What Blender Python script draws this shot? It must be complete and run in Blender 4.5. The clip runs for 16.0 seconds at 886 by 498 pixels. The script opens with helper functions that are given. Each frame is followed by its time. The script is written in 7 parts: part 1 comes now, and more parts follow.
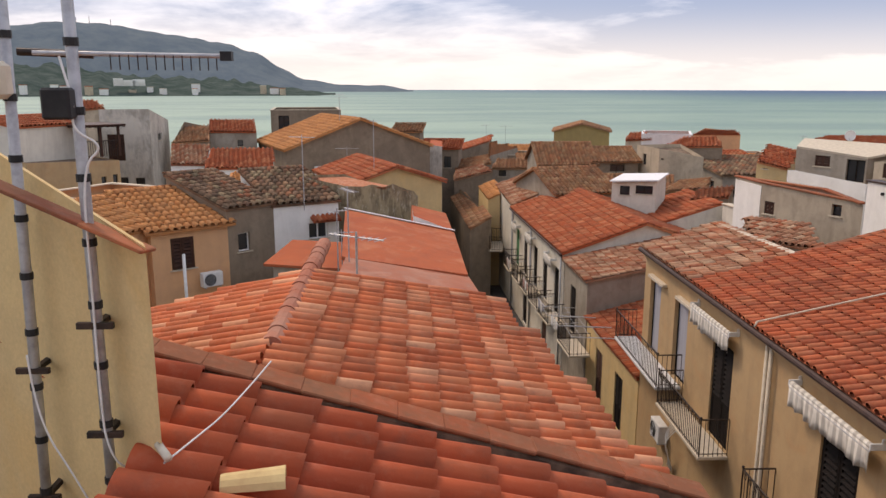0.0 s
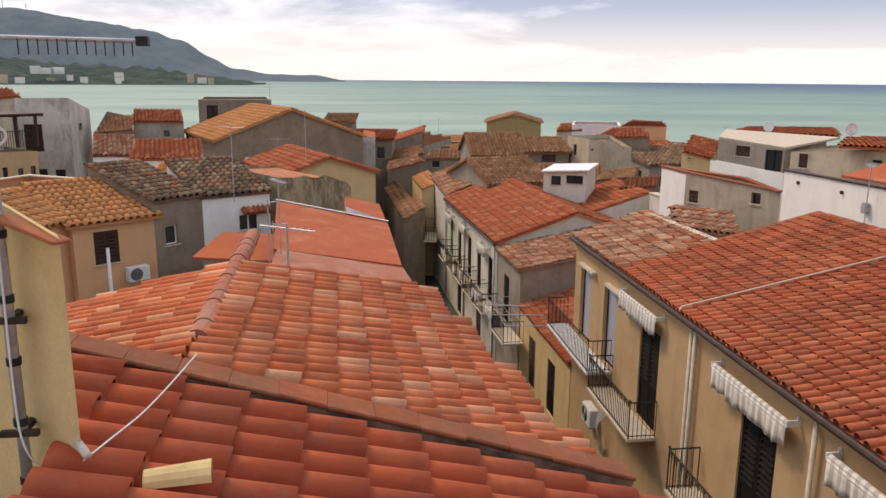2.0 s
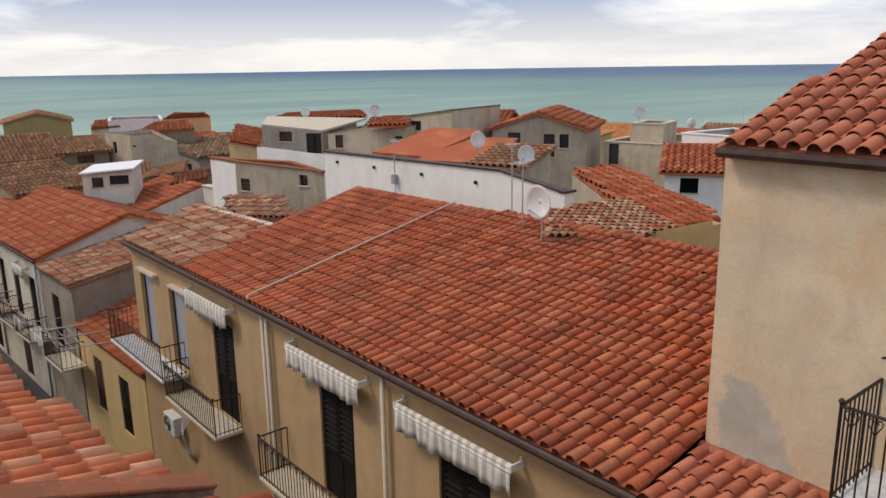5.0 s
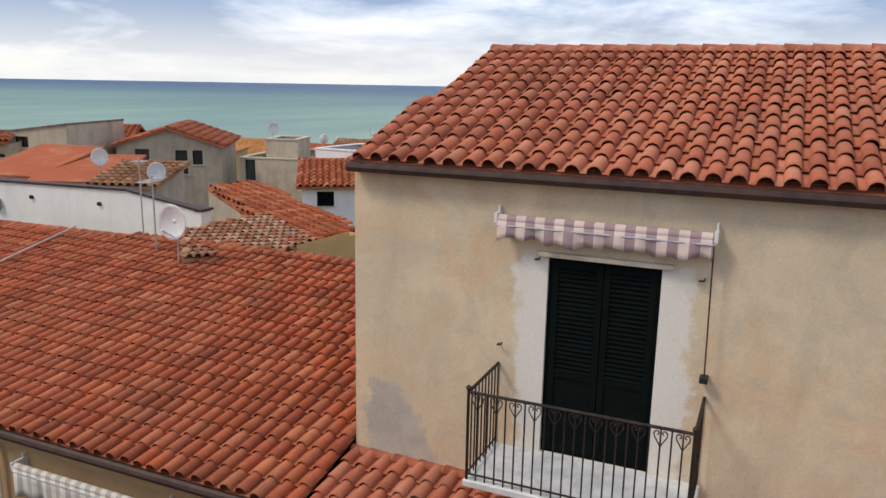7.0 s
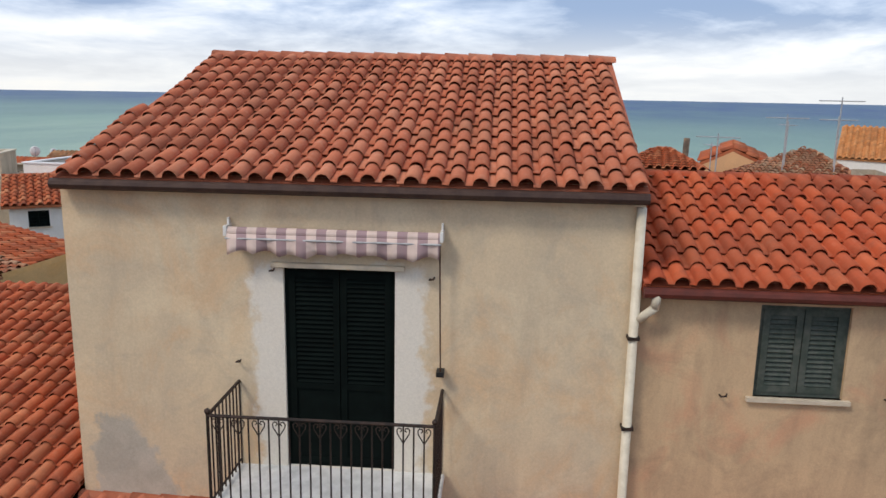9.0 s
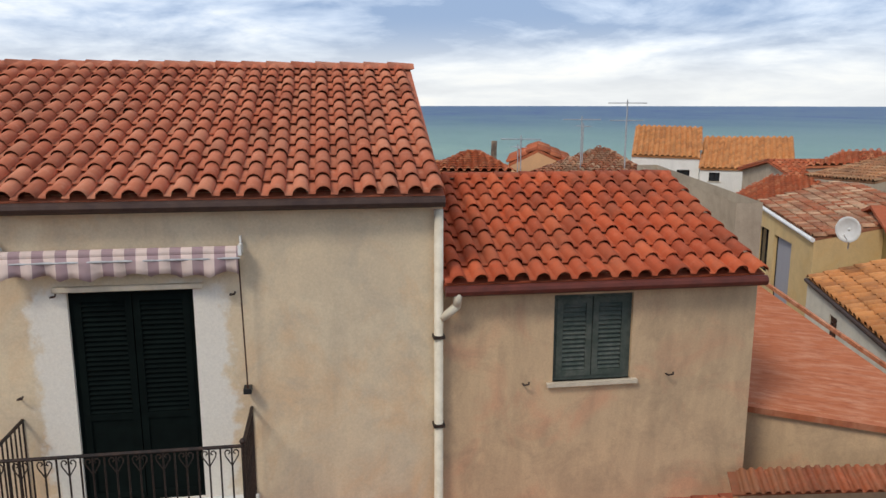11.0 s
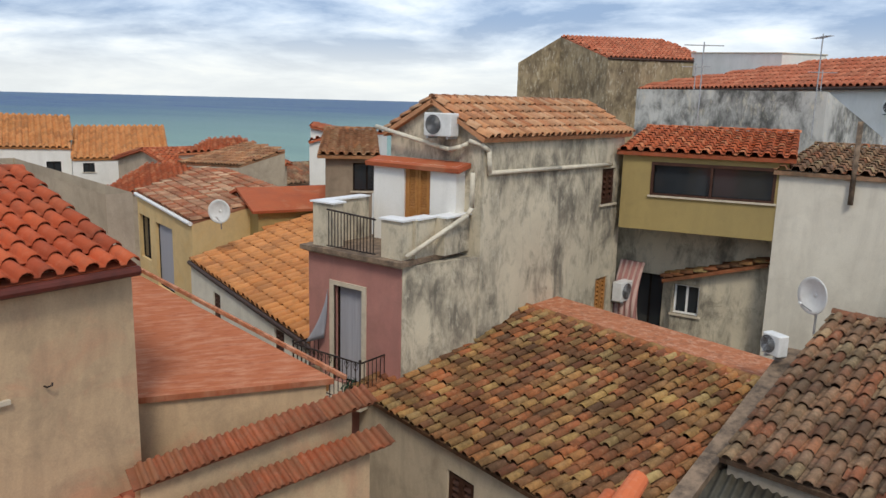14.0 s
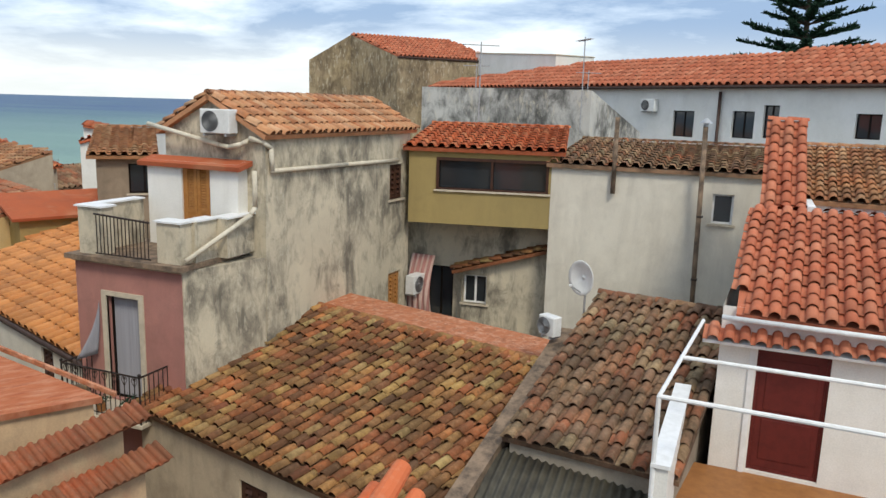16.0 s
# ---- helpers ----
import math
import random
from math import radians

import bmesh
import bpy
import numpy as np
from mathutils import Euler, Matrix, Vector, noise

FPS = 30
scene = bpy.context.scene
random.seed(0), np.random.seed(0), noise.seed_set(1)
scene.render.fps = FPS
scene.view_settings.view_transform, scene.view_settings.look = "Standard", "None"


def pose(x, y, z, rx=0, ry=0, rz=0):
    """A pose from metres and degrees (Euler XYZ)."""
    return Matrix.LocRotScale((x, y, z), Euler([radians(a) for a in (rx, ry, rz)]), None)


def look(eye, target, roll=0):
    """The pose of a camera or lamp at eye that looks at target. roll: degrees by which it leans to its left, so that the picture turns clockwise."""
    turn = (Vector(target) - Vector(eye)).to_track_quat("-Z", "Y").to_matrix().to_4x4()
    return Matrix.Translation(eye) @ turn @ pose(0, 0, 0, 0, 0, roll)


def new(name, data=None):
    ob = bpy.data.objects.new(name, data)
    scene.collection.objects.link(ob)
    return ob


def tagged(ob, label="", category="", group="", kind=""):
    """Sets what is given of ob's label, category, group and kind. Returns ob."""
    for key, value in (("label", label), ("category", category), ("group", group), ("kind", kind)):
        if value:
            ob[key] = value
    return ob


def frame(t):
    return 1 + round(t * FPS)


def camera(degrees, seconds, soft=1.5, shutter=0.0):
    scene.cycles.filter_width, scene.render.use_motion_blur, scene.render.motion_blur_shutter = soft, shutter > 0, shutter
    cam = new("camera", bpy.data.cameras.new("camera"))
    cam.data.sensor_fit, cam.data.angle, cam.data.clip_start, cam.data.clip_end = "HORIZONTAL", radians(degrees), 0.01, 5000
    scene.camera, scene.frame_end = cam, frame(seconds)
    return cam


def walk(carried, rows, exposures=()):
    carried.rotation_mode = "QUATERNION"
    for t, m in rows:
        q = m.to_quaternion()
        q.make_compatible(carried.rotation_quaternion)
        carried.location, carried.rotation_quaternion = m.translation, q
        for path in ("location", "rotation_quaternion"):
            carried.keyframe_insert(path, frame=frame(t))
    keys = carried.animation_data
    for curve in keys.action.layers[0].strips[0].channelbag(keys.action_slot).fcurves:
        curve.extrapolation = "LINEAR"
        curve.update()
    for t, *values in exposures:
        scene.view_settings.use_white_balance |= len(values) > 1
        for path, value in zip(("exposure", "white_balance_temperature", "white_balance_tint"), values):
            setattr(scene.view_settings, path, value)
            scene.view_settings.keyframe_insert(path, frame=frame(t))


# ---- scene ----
cam = camera(60.46, 16.0)
# seconds, place, pitch, roll, yaw
PATH = [
    (0.0, -0.298, 0.186, 15.030, -12.09, -0.04, -1.90),
    (0.5, -0.306, 0.182, 15.023, -12.72, -0.63, -2.57),
    (1.0, -0.287, 0.180, 15.020, -13.45, -0.56, -2.31),
    (1.5, -0.283, 0.180, 15.018, -12.89, -0.42, -3.86),
    (2.0, -0.252, 0.164, 15.017, -12.75, -0.44, -6.82),
    (2.5, -0.220, 0.173, 15.012, -11.24, 0.55, -11.09),
    (3.0, -0.188, 0.180, 14.996, -11.34, 0.02, -15.78),
    (3.2, -0.193, 0.199, 14.996, -11.49, -0.36, -17.66),
    (5.3, 0.014, 0.324, 14.988, -12.55, 0.27, -45.27),
    (5.5, 0.038, 0.331, 14.989, -11.49, -0.24, -49.17),
    (6.0, 0.050, 0.334, 14.989, -12.14, -0.73, -56.07),
    (6.5, 0.091, 0.340, 14.980, -13.05, -0.75, -60.37),
    (7.0, 0.091, 0.332, 14.978, -12.35, -1.07, -66.42),
    (7.5, 0.124, 0.300, 14.997, -11.88, -0.30, -72.13),
    (8.0, 0.173, 0.281, 15.001, -11.85, -0.54, -77.97),
    (8.5, 0.188, 0.234, 15.007, -11.87, -0.99, -81.51),
    (9.0, 0.191, 0.168, 15.004, -11.59, -1.00, -85.54),
    (9.2, 0.184, 0.143, 14.982, -11.12, -1.32, -86.94),
    (11.3, 0.182, -0.174, 15.008, -10.76, -0.04, -104.09),
    (11.5, 0.222, -0.167, 15.022, -10.70, -0.89, -109.18),
    (12.0, 0.266, -0.177, 14.989, -10.19, -0.70, -118.66),
    (12.5, 0.232, -0.241, 15.002, -10.97, -0.49, -125.48),
    (13.0, 0.223, -0.296, 14.994, -11.08, -0.72, -133.55),
    (13.5, 0.195, -0.346, 14.980, -12.26, -0.75, -140.48),
    (14.0, 0.141, -0.419, 15.020, -11.18, -1.47, -142.83),
    (14.5, 0.115, -0.491, 15.009, -11.64, -1.35, -146.60),
    (15.0, 0.054, -0.565, 14.968, -11.38, -1.77, -150.74),
    (15.5, -0.003, -0.583, 14.971, -11.01, -2.16, -153.29),
    (16.0, -0.115, -0.670, 14.982, -10.89, -1.67, -157.71)]
walk(cam, [(t, pose(x, y, z, 90 + p, r, w)) for t, x, y, z, p, r, w in PATH],
     [(0.0, 0.66, 8050, 20), (1.5, 0.78, 8050, 20), (3.0, 0.44, 7950, 18), (5.5, 0.50, 7250, 13), (9.0, 0.52, 7000, 11), (11.5, 0.44, 7000, 10), (12.5, 0.30, 6950, 10), (14.0, 0.48, 6950, 8), (16.0, 0.68, 7050, 6)])

# ---- light ----
world = bpy.data.worlds.new("sky")
scene.world = world
world.use_nodes = True
wn, wl = world.node_tree.nodes, world.node_tree.links
wn.clear()


def wnode(kind, **sockets):
    n = wn.new(kind)
    for k, v in sockets.items():
        n.inputs[k.replace("_", " ")].default_value = v
    return n


def wmath(op, a, b):
    n = wn.new("ShaderNodeMath")
    n.operation = op
    for i, v in enumerate((a, b)):
        if isinstance(v, (int, float)):
            n.inputs[i].default_value = v
        else:
            wl.new(v, n.inputs[i])
    return n.outputs[0]


sky = wn.new("ShaderNodeTexSky")
sky.sky_type, sky.sun_disc = "NISHITA", False
sky.sun_elevation, sky.sun_rotation = radians(48.7), radians(-43)
sky.air_density, sky.dust_density = 1.2, 2.0
coord = wn.new("ShaderNodeTexCoord")
sep = wn.new("ShaderNodeSeparateXYZ")
wl.new(coord.outputs["Generated"], sep.inputs[0])
height = wmath("ADD", wmath("MAXIMUM", sep.outputs[2], 0.0), 0.16)
comb = wn.new("ShaderNodeCombineXYZ")
wl.new(wmath("DIVIDE", sep.outputs[0], height), comb.inputs[0])
wl.new(wmath("DIVIDE", sep.outputs[1], height), comb.inputs[1])
big = wnode("ShaderNodeTexNoise", Scale=0.75, Detail=7.0, Roughness=0.58, Distortion=0.35)
wl.new(comb.outputs[0], big.inputs["Vector"])
# cloud brightness: dark bellies to bright white edges
ramp = wn.new("ShaderNodeValToRGB")


def wstep(v, a, b, lo, hi):
    n = wn.new("ShaderNodeMapRange")
    n.interpolation_type = "SMOOTHSTEP"
    wl.new(v, n.inputs[0])
    for i, q in enumerate((a, b, lo, hi)):
        n.inputs[i + 1].default_value = q
    return n.outputs[0]


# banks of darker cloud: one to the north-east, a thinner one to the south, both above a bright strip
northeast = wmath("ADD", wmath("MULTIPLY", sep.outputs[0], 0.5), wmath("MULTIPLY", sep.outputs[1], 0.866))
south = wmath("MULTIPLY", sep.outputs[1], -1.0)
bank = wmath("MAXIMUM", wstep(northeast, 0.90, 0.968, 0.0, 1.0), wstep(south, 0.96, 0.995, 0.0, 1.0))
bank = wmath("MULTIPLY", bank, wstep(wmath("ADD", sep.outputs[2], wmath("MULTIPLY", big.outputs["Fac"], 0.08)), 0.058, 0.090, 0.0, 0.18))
wisp = wnode("ShaderNodeTexNoise", Scale=2.3, Detail=8.0, Roughness=0.62, Distortion=0.6)
wl.new(comb.outputs[0], wisp.inputs["Vector"])
wisps = wmath("MULTIPLY", wmath("SUBTRACT", wisp.outputs["Fac"], 0.5), 0.24)
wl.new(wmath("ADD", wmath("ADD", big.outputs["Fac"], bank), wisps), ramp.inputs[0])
cr = ramp.color_ramp
cr.elements[0].position, cr.elements[0].color = 0.33, (0.88, 0.90, 0.93, 1)
cr.elements[1].position, cr.elements[1].color = 0.61, (0.22, 0.33, 0.56, 1)
e = cr.elements.new(0.42)
e.color = (0.68, 0.77, 0.92, 1)
e = cr.elements.new(0.50)
e.color = (0.47, 0.585, 0.80, 1)
# a pale band low over the sea
band = wn.new("ShaderNodeMapRange")
band.interpolation_type = "SMOOTHSTEP"
wl.new(sep.outputs[2], band.inputs[0])
for i, v in ((1, 0.0), (2, 0.11), (3, 0.8), (4, 0.0)):
    band.inputs[i].default_value = v
pale = wn.new("ShaderNodeMix")
pale.data_type = "RGBA"
wl.new(band.outputs[0], pale.inputs[0])
wl.new(ramp.outputs[0], pale.inputs[6])
pale.inputs[7].default_value = (0.78, 0.82, 0.85, 1)
skyscale = wn.new("ShaderNodeMix")
skyscale.data_type, skyscale.blend_type = "RGBA", "MULTIPLY"
skyscale.inputs[0].default_value = 1.0
wl.new(sky.outputs[0], skyscale.inputs[6])
skyscale.inputs[7].default_value = (0.11, 0.11, 0.11, 1)
cover = wn.new("ShaderNodeMix")
cover.data_type = "RGBA"
cover.inputs[0].default_value = 0.86
wl.new(skyscale.outputs[2], cover.inputs[6])
wl.new(pale.outputs[2], cover.inputs[7])
bg = wnode("ShaderNodeBackground", Strength=0.95)
wl.new(cover.outputs[2], bg.inputs[0])
# the cloud is thinner and brighter over the open sea to the north
north = wn.new("ShaderNodeMapRange")
north.interpolation_type = "SMOOTHSTEP"
wl.new(wmath("ADD", sep.outputs[1], wmath("MULTIPLY", sep.outputs[0], 0.15)), north.inputs[0])
for i, v in ((1, -0.1), (2, 1.0), (3, 0.95), (4, 0.93)):
    north.inputs[i].default_value = v
wl.new(north.outputs[0], bg.inputs[1])
wout = wn.new("ShaderNodeOutputWorld")
wl.new(bg.outputs[0], wout.inputs[0])

sun_data = bpy.data.lights.new("sun", "SUN")
sun_data.energy, sun_data.angle, sun_data.color = 1.25, radians(14), (1.0, 0.94, 0.86)
sun = new("sun", sun_data)
sun.matrix_world = look((-42, 45, 70), (0, 0, 0))


# ---- materials ----
class Mat:
    """Small helper to lay out shader nodes."""

    def __init__(self, name, rough=0.8, metal=0.0, spec=0.12):
        self.m = bpy.data.materials.new(name)
        self.m.use_nodes = True
        self.n, self.l = self.m.node_tree.nodes, self.m.node_tree.links
        self.b = self.n["Principled BSDF"]
        self.b.inputs["Roughness"].default_value = rough
        self.b.inputs["Metallic"].default_value = metal
        self.b.inputs["Specular IOR Level"].default_value = spec
        self.co = self.n.new("ShaderNodeTexCoord").outputs["Object"]

    def put(self, sock, v):
        if isinstance(v, (int, float, tuple)):
            sock.default_value = v
        else:
            self.l.new(v, sock)

    def scaled(self, s):
        n = self.n.new("ShaderNodeMapping")
        self.l.new(self.co, n.inputs[0])
        n.inputs["Scale"].default_value = s
        return n.outputs[0]

    def noise(self, scale, detail=4.0, rough=0.6, vec=None, distort=0.0):
        n = self.n.new("ShaderNodeTexNoise")
        self.l.new(vec or self.co, n.inputs["Vector"])
        n.inputs["Scale"].default_value, n.inputs["Detail"].default_value = scale, detail
        n.inputs["Roughness"].default_value, n.inputs["Distortion"].default_value = rough, distort
        return n.outputs["Fac"]

    def ramp(self, fac, *stops):
        n = self.n.new("ShaderNodeValToRGB")
        self.l.new(fac, n.inputs[0])
        el = n.color_ramp.elements
        while len(el) < len(stops):
            el.new(0.5)
        for q, (p, c) in zip(el, stops):
            q.position = p
            q.color = (*c, 1) if isinstance(c, tuple) else (c, c, c, 1)
        return n.outputs[0]

    def mix(self, fac, a, b, mode="MIX"):
        n = self.n.new("ShaderNodeMix")
        n.data_type, n.blend_type = "RGBA", mode
        self.put(n.inputs[0], fac)
        self.put(n.inputs[6], (*a, 1) if isinstance(a, tuple) else a)
        self.put(n.inputs[7], (*b, 1) if isinstance(b, tuple) else b)
        return n.outputs[2]

    def math(self, op, a, b=0.0):
        n = self.n.new("ShaderNodeMath")
        n.operation = op
        self.put(n.inputs[0], a)
        self.put(n.inputs[1], b)
        return n.outputs[0]

    def bump(self, h, strength=0.3, dist=0.01):
        n = self.n.new("ShaderNodeBump")
        n.inputs["Strength"].default_value, n.inputs["Distance"].default_value = strength, dist
        self.l.new(h, n.inputs["Height"])
        self.l.new(n.outputs[0], self.b.inputs["Normal"])

    def done(self, color):
        self.put(self.b.inputs["Base Color"], (*color, 1) if isinstance(color, tuple) else color)
        return self.m


def plaster(name, base, second, dirt=(0.16, 0.14, 0.11), amount=0.5, streak=0.5, patch=None, warm=None):
    """Lime plaster: cloudy colour, grey stains, streaks that run down, fine grain."""
    k = Mat(name, 0.9)
    big = k.noise(0.55, 6, 0.62, distort=0.6)
    col = k.mix(k.ramp(big, (0.38, 0.0), (0.62, 1.0)), base, second)
    if warm:
        col = k.mix(k.math("MULTIPLY", k.ramp(k.noise(0.9, 6, 0.6, distort=1.2), (0.5, 0.0), (0.66, 1.0)), 0.6), col, warm)
    run = k.noise(1.0, 5, 0.65, vec=k.scaled((1.3, 1.3, 0.30)), distort=0.5)
    col = k.mix(k.math("MULTIPLY", k.ramp(run, (0.46, 0.0), (0.80, 1.0)), streak), col, dirt)
    mould = k.noise(1.7, 9, 0.72, distort=0.4)
    col = k.mix(k.math("MULTIPLY", k.ramp(mould, (0.48, 0.0), (0.68, 1.0)), amount), col, dirt)
    if patch:
        pn = k.noise(0.7, 3, 0.5, vec=k.scaled((1.0, 1.0, 0.8)))
        col = k.mix(k.ramp(pn, (0.63, 0.0), (0.655, 1.0)), col, patch)
    grain = k.noise(38, 4, 0.7)
    col = k.mix(0.22, col, k.ramp(grain, (0.3, 0.35), (0.7, 1.0)), "MULTIPLY")
    k.bump(k.math("ADD", k.math("MULTIPLY", grain, 0.5), mould), 0.35, 0.012)
    return k.done(col)


def repaired_plaster():
    """Old beige plaster with limewash brushed round the balcony door and a grey cement repair at the corner."""
    k = Mat("beige_plaster", 0.9)
    k.co = k.n.new("ShaderNodeNewGeometry").outputs["Position"]
    xyz = k.n.new("ShaderNodeSeparateXYZ")
    k.l.new(k.co, xyz.inputs[0])
    y, z = xyz.outputs[1], xyz.outputs[2]
    rag = k.math("MULTIPLY", k.math("SUBTRACT", k.noise(2.2, 7, 0.65), 0.5), 0.55)
    fine = k.math("MULTIPLY", k.math("SUBTRACT", k.noise(7.0, 5, 0.6), 0.5), 0.30)
    wob = k.math("ADD", rag, fine)

    def step(v, a, b):
        n = k.n.new("ShaderNodeMapRange")
        n.interpolation_type = "SMOOTHSTEP"
        k.put(n.inputs[0], v)
        n.inputs[1].default_value, n.inputs[2].default_value = a, b
        return n.outputs[0]

    def within(v, a, b, soft):
        return k.math("MULTIPLY", step(k.math("ADD", v, wob), a - soft, a + soft), step(k.math("SUBTRACT", k.math("ADD", b, 0.0), k.math("ADD", v, wob)), -soft, soft))

    col = k.mix(k.ramp(k.noise(0.55, 6, 0.62, distort=0.6), (0.38, 0.0), (0.62, 1.0)), (0.74, 0.59, 0.40), (0.60, 0.49, 0.35))
    col = k.mix(k.math("MULTIPLY", k.ramp(k.noise(0.85, 6, 0.6, distort=1.2), (0.48, 0.0), (0.64, 1.0)), 0.6), col, (0.68, 0.44, 0.25))
    col = k.mix(k.math("MULTIPLY", k.ramp(k.noise(1.5, 8, 0.7, distort=0.5), (0.50, 0.0), (0.66, 1.0)), 0.40), col, (0.42, 0.37, 0.30))
    col = k.mix(k.math("MULTIPLY", k.ramp(k.noise(1.1, 7, 0.66, distort=0.3), (0.52, 0.0), (0.66, 1.0)), 0.45), col, (0.80, 0.68, 0.48))
    run = k.noise(1.0, 6, 0.65, vec=k.scaled((1.6, 1.6, 0.22)))
    col = k.mix(k.math("MULTIPLY", k.ramp(run, (0.52, 0.0), (0.74, 1.0)), 0.35), col, (0.40, 0.33, 0.25))
    lime = k.math("MULTIPLY", within(y, 0.98, 3.04, 0.07), within(z, 10.3, 12.98, 0.10))
    col = k.mix(k.math("MULTIPLY", lime, 0.9), col, (0.78, 0.74, 0.66))
    # the cement spreads towards the foot of the wall
    foot = k.math("SUBTRACT", y, k.math("MULTIPLY", k.math("SUBTRACT", z, 9.6), 0.55))
    cem = k.math("MULTIPLY", k.math("MULTIPLY", within(y, 3.6, 5.15, 0.06), step(k.math("ADD", foot, wob), 3.85, 3.98)), step(k.math("SUBTRACT", 10.98, k.math("ADD", z, wob)), -0.05, 0.06))
    col = k.mix(k.math("MULTIPLY", cem, 0.85), col, k.mix(k.ramp(k.noise(2.0, 6, 0.6), (0.4, 0.0), (0.6, 1.0)), (0.50, 0.47, 0.41), (0.40, 0.38, 0.33)))
    grain = k.noise(38, 4, 0.7)
    col = k.mix(0.22, col, k.ramp(grain, (0.3, 0.35), (0.7, 1.0)), "MULTIPLY")
    k.bump(k.math("ADD", k.math("MULTIPLY", grain, 0.5), k.noise(1.7, 9, 0.72)), 0.35, 0.012)
    return k.done(col)


def stained(name, base, second, dirt, crust=0.55):
    """Bare lime plaster with grey mould that has run down in narrow streaks."""
    k = Mat(name, 0.92)
    col = k.mix(k.ramp(k.noise(0.6, 6, 0.62, distort=0.8), (0.36, 0.0), (0.62, 1.0)), base, second)
    run = k.noise(1.0, 8, 0.7, vec=k.scaled((2.6, 2.6, 1.1)), distort=0.5)
    zone = k.noise(0.42, 5, 0.6, distort=0.5)
    m = k.math("ADD", k.math("MULTIPLY", run, 0.62), k.math("MULTIPLY", zone, 0.55))
    col = k.mix(k.math("MULTIPLY", k.ramp(m, (0.53, 0.0), (0.70, 1.0)), 0.85), col, dirt)
    flake = k.noise(1.0, 7, 0.7, vec=k.scaled((6.0, 6.0, 2.2)))
    col = k.mix(k.math("MULTIPLY", k.ramp(flake, (0.56, 0.0), (0.62, 1.0)), 0.55), col, (0.66, 0.60, 0.47))
    # thick grey lichen crust in broken blotches
    blot = k.noise(1.0, 9, 0.75, vec=k.scaled((2.4, 2.4, 1.3)), distort=0.8)
    col = k.mix(k.math("MULTIPLY", k.ramp(k.math("ADD", k.math("MULTIPLY", blot, 0.6), k.math("MULTIPLY", zone, 0.45)), (0.53, 0.0), (0.62, 1.0)), 0.7 * crust), col, dirt)
    grain = k.noise(38, 4, 0.7)
    col = k.mix(0.22, col, k.ramp(grain, (0.3, 0.35), (0.7, 1.0)), "MULTIPLY")
    k.bump(k.math("ADD", k.math("MULTIPLY", grain, 0.4), flake), 0.4, 0.015)
    return k.done(col)


def tilemat(name, *cols, moss=0.0, mosscol=(0.10, 0.09, 0.055), pale=(0.62, 0.42, 0.30), palamt=0.25, soot=0.45, age=0.26):
    """Fired clay: every tile has a tone of its own, with bloom, soot and lichen."""
    k = Mat(name, 0.80, spec=0.10)
    k.co = k.n.new("ShaderNodeNewGeometry").outputs["Position"]
    info = k.n.new("ShaderNodeObjectInfo").outputs["Random"]
    isl = k.n.new("ShaderNodeNewGeometry").outputs["Random Per Island"]
    r = k.math("FRACT", k.math("ADD", info, isl))
    stops = [(i / max(1, len(cols) - 1), c) for i, c in enumerate(cols)]
    col = k.ramp(r, *stops)
    r2 = k.math("FRACT", k.math("MULTIPLY", r, 17.3))
    spots = k.noise(9, 6, 0.7)
    col = k.mix(k.math("MULTIPLY", k.ramp(spots, (0.5, 0.0), (0.75, 1.0)), palamt), col, pale)
    black = k.noise(3.2, 7, 0.7)
    col = k.mix(k.math("MULTIPLY", k.ramp(black, (0.5, 0.0), (0.72, 1.0)), soot), col, (0.13, 0.07, 0.05))
    col = k.mix(k.math("MULTIPLY", k.ramp(r2, (0.55, 0.0), (1.0, 1.0)), 0.30), col, (0.10, 0.05, 0.035))
    # broad weathering across the whole roof
    broad = k.noise(0.55, 5, 0.62, distort=0.5)
    col = k.mix(k.math("MULTIPLY", k.ramp(broad, (0.50, 0.0), (0.70, 1.0)), age), col, (0.16, 0.075, 0.05))
    if moss:
        mm = k.math("ADD", k.math("MULTIPLY", k.noise(1.1, 5, 0.65), 0.7), k.math("MULTIPLY", k.noise(14, 5, 0.7), 0.35))
        col = k.mix(k.math("MULTIPLY", k.ramp(mm, (0.44, 0.0), (0.60, 1.0)), moss), col, mosscol)
    k.bump(k.math("ADD", spots, k.noise(60, 3, 0.6)), 0.3, 0.004)
    return k.done(col)


def banded(name, col, pale, dark, stretch=(1.8, 9.0, 1.0)):
    """Flat worn tiles, bedded in lime: thin courses of lighter and darker clay."""
    k = Mat(name, 0.88)
    n = k.noise(1.0, 7, 0.68, vec=k.scaled(stretch), distort=0.3)
    m = k.noise(1.0, 6, 0.7, vec=k.scaled(tuple(1.7 * v for v in stretch)))
    c = k.mix(k.ramp(n, (0.46, 0.0), (0.64, 1.0)), col, pale)
    c = k.mix(k.math("MULTIPLY", k.ramp(m, (0.50, 0.0), (0.66, 1.0)), 0.75), c, dark)
    k.bump(k.math("ADD", n, m), 0.9, 0.03)
    return k.done(c)


def simple(name, col, col2=None, rough=0.6, metal=0.0, scale=6.0, spec=0.25, bump=0.15):
    k = Mat(name, rough, metal, spec)
    n = k.noise(scale, 6, 0.65)
    c = k.mix(k.ramp(n, (0.4, 0.0), (0.65, 1.0)), col, col2 or tuple(0.7 * v for v in col))
    k.bump(k.noise(scale * 8, 3), bump, 0.004)
    return k.done(c)


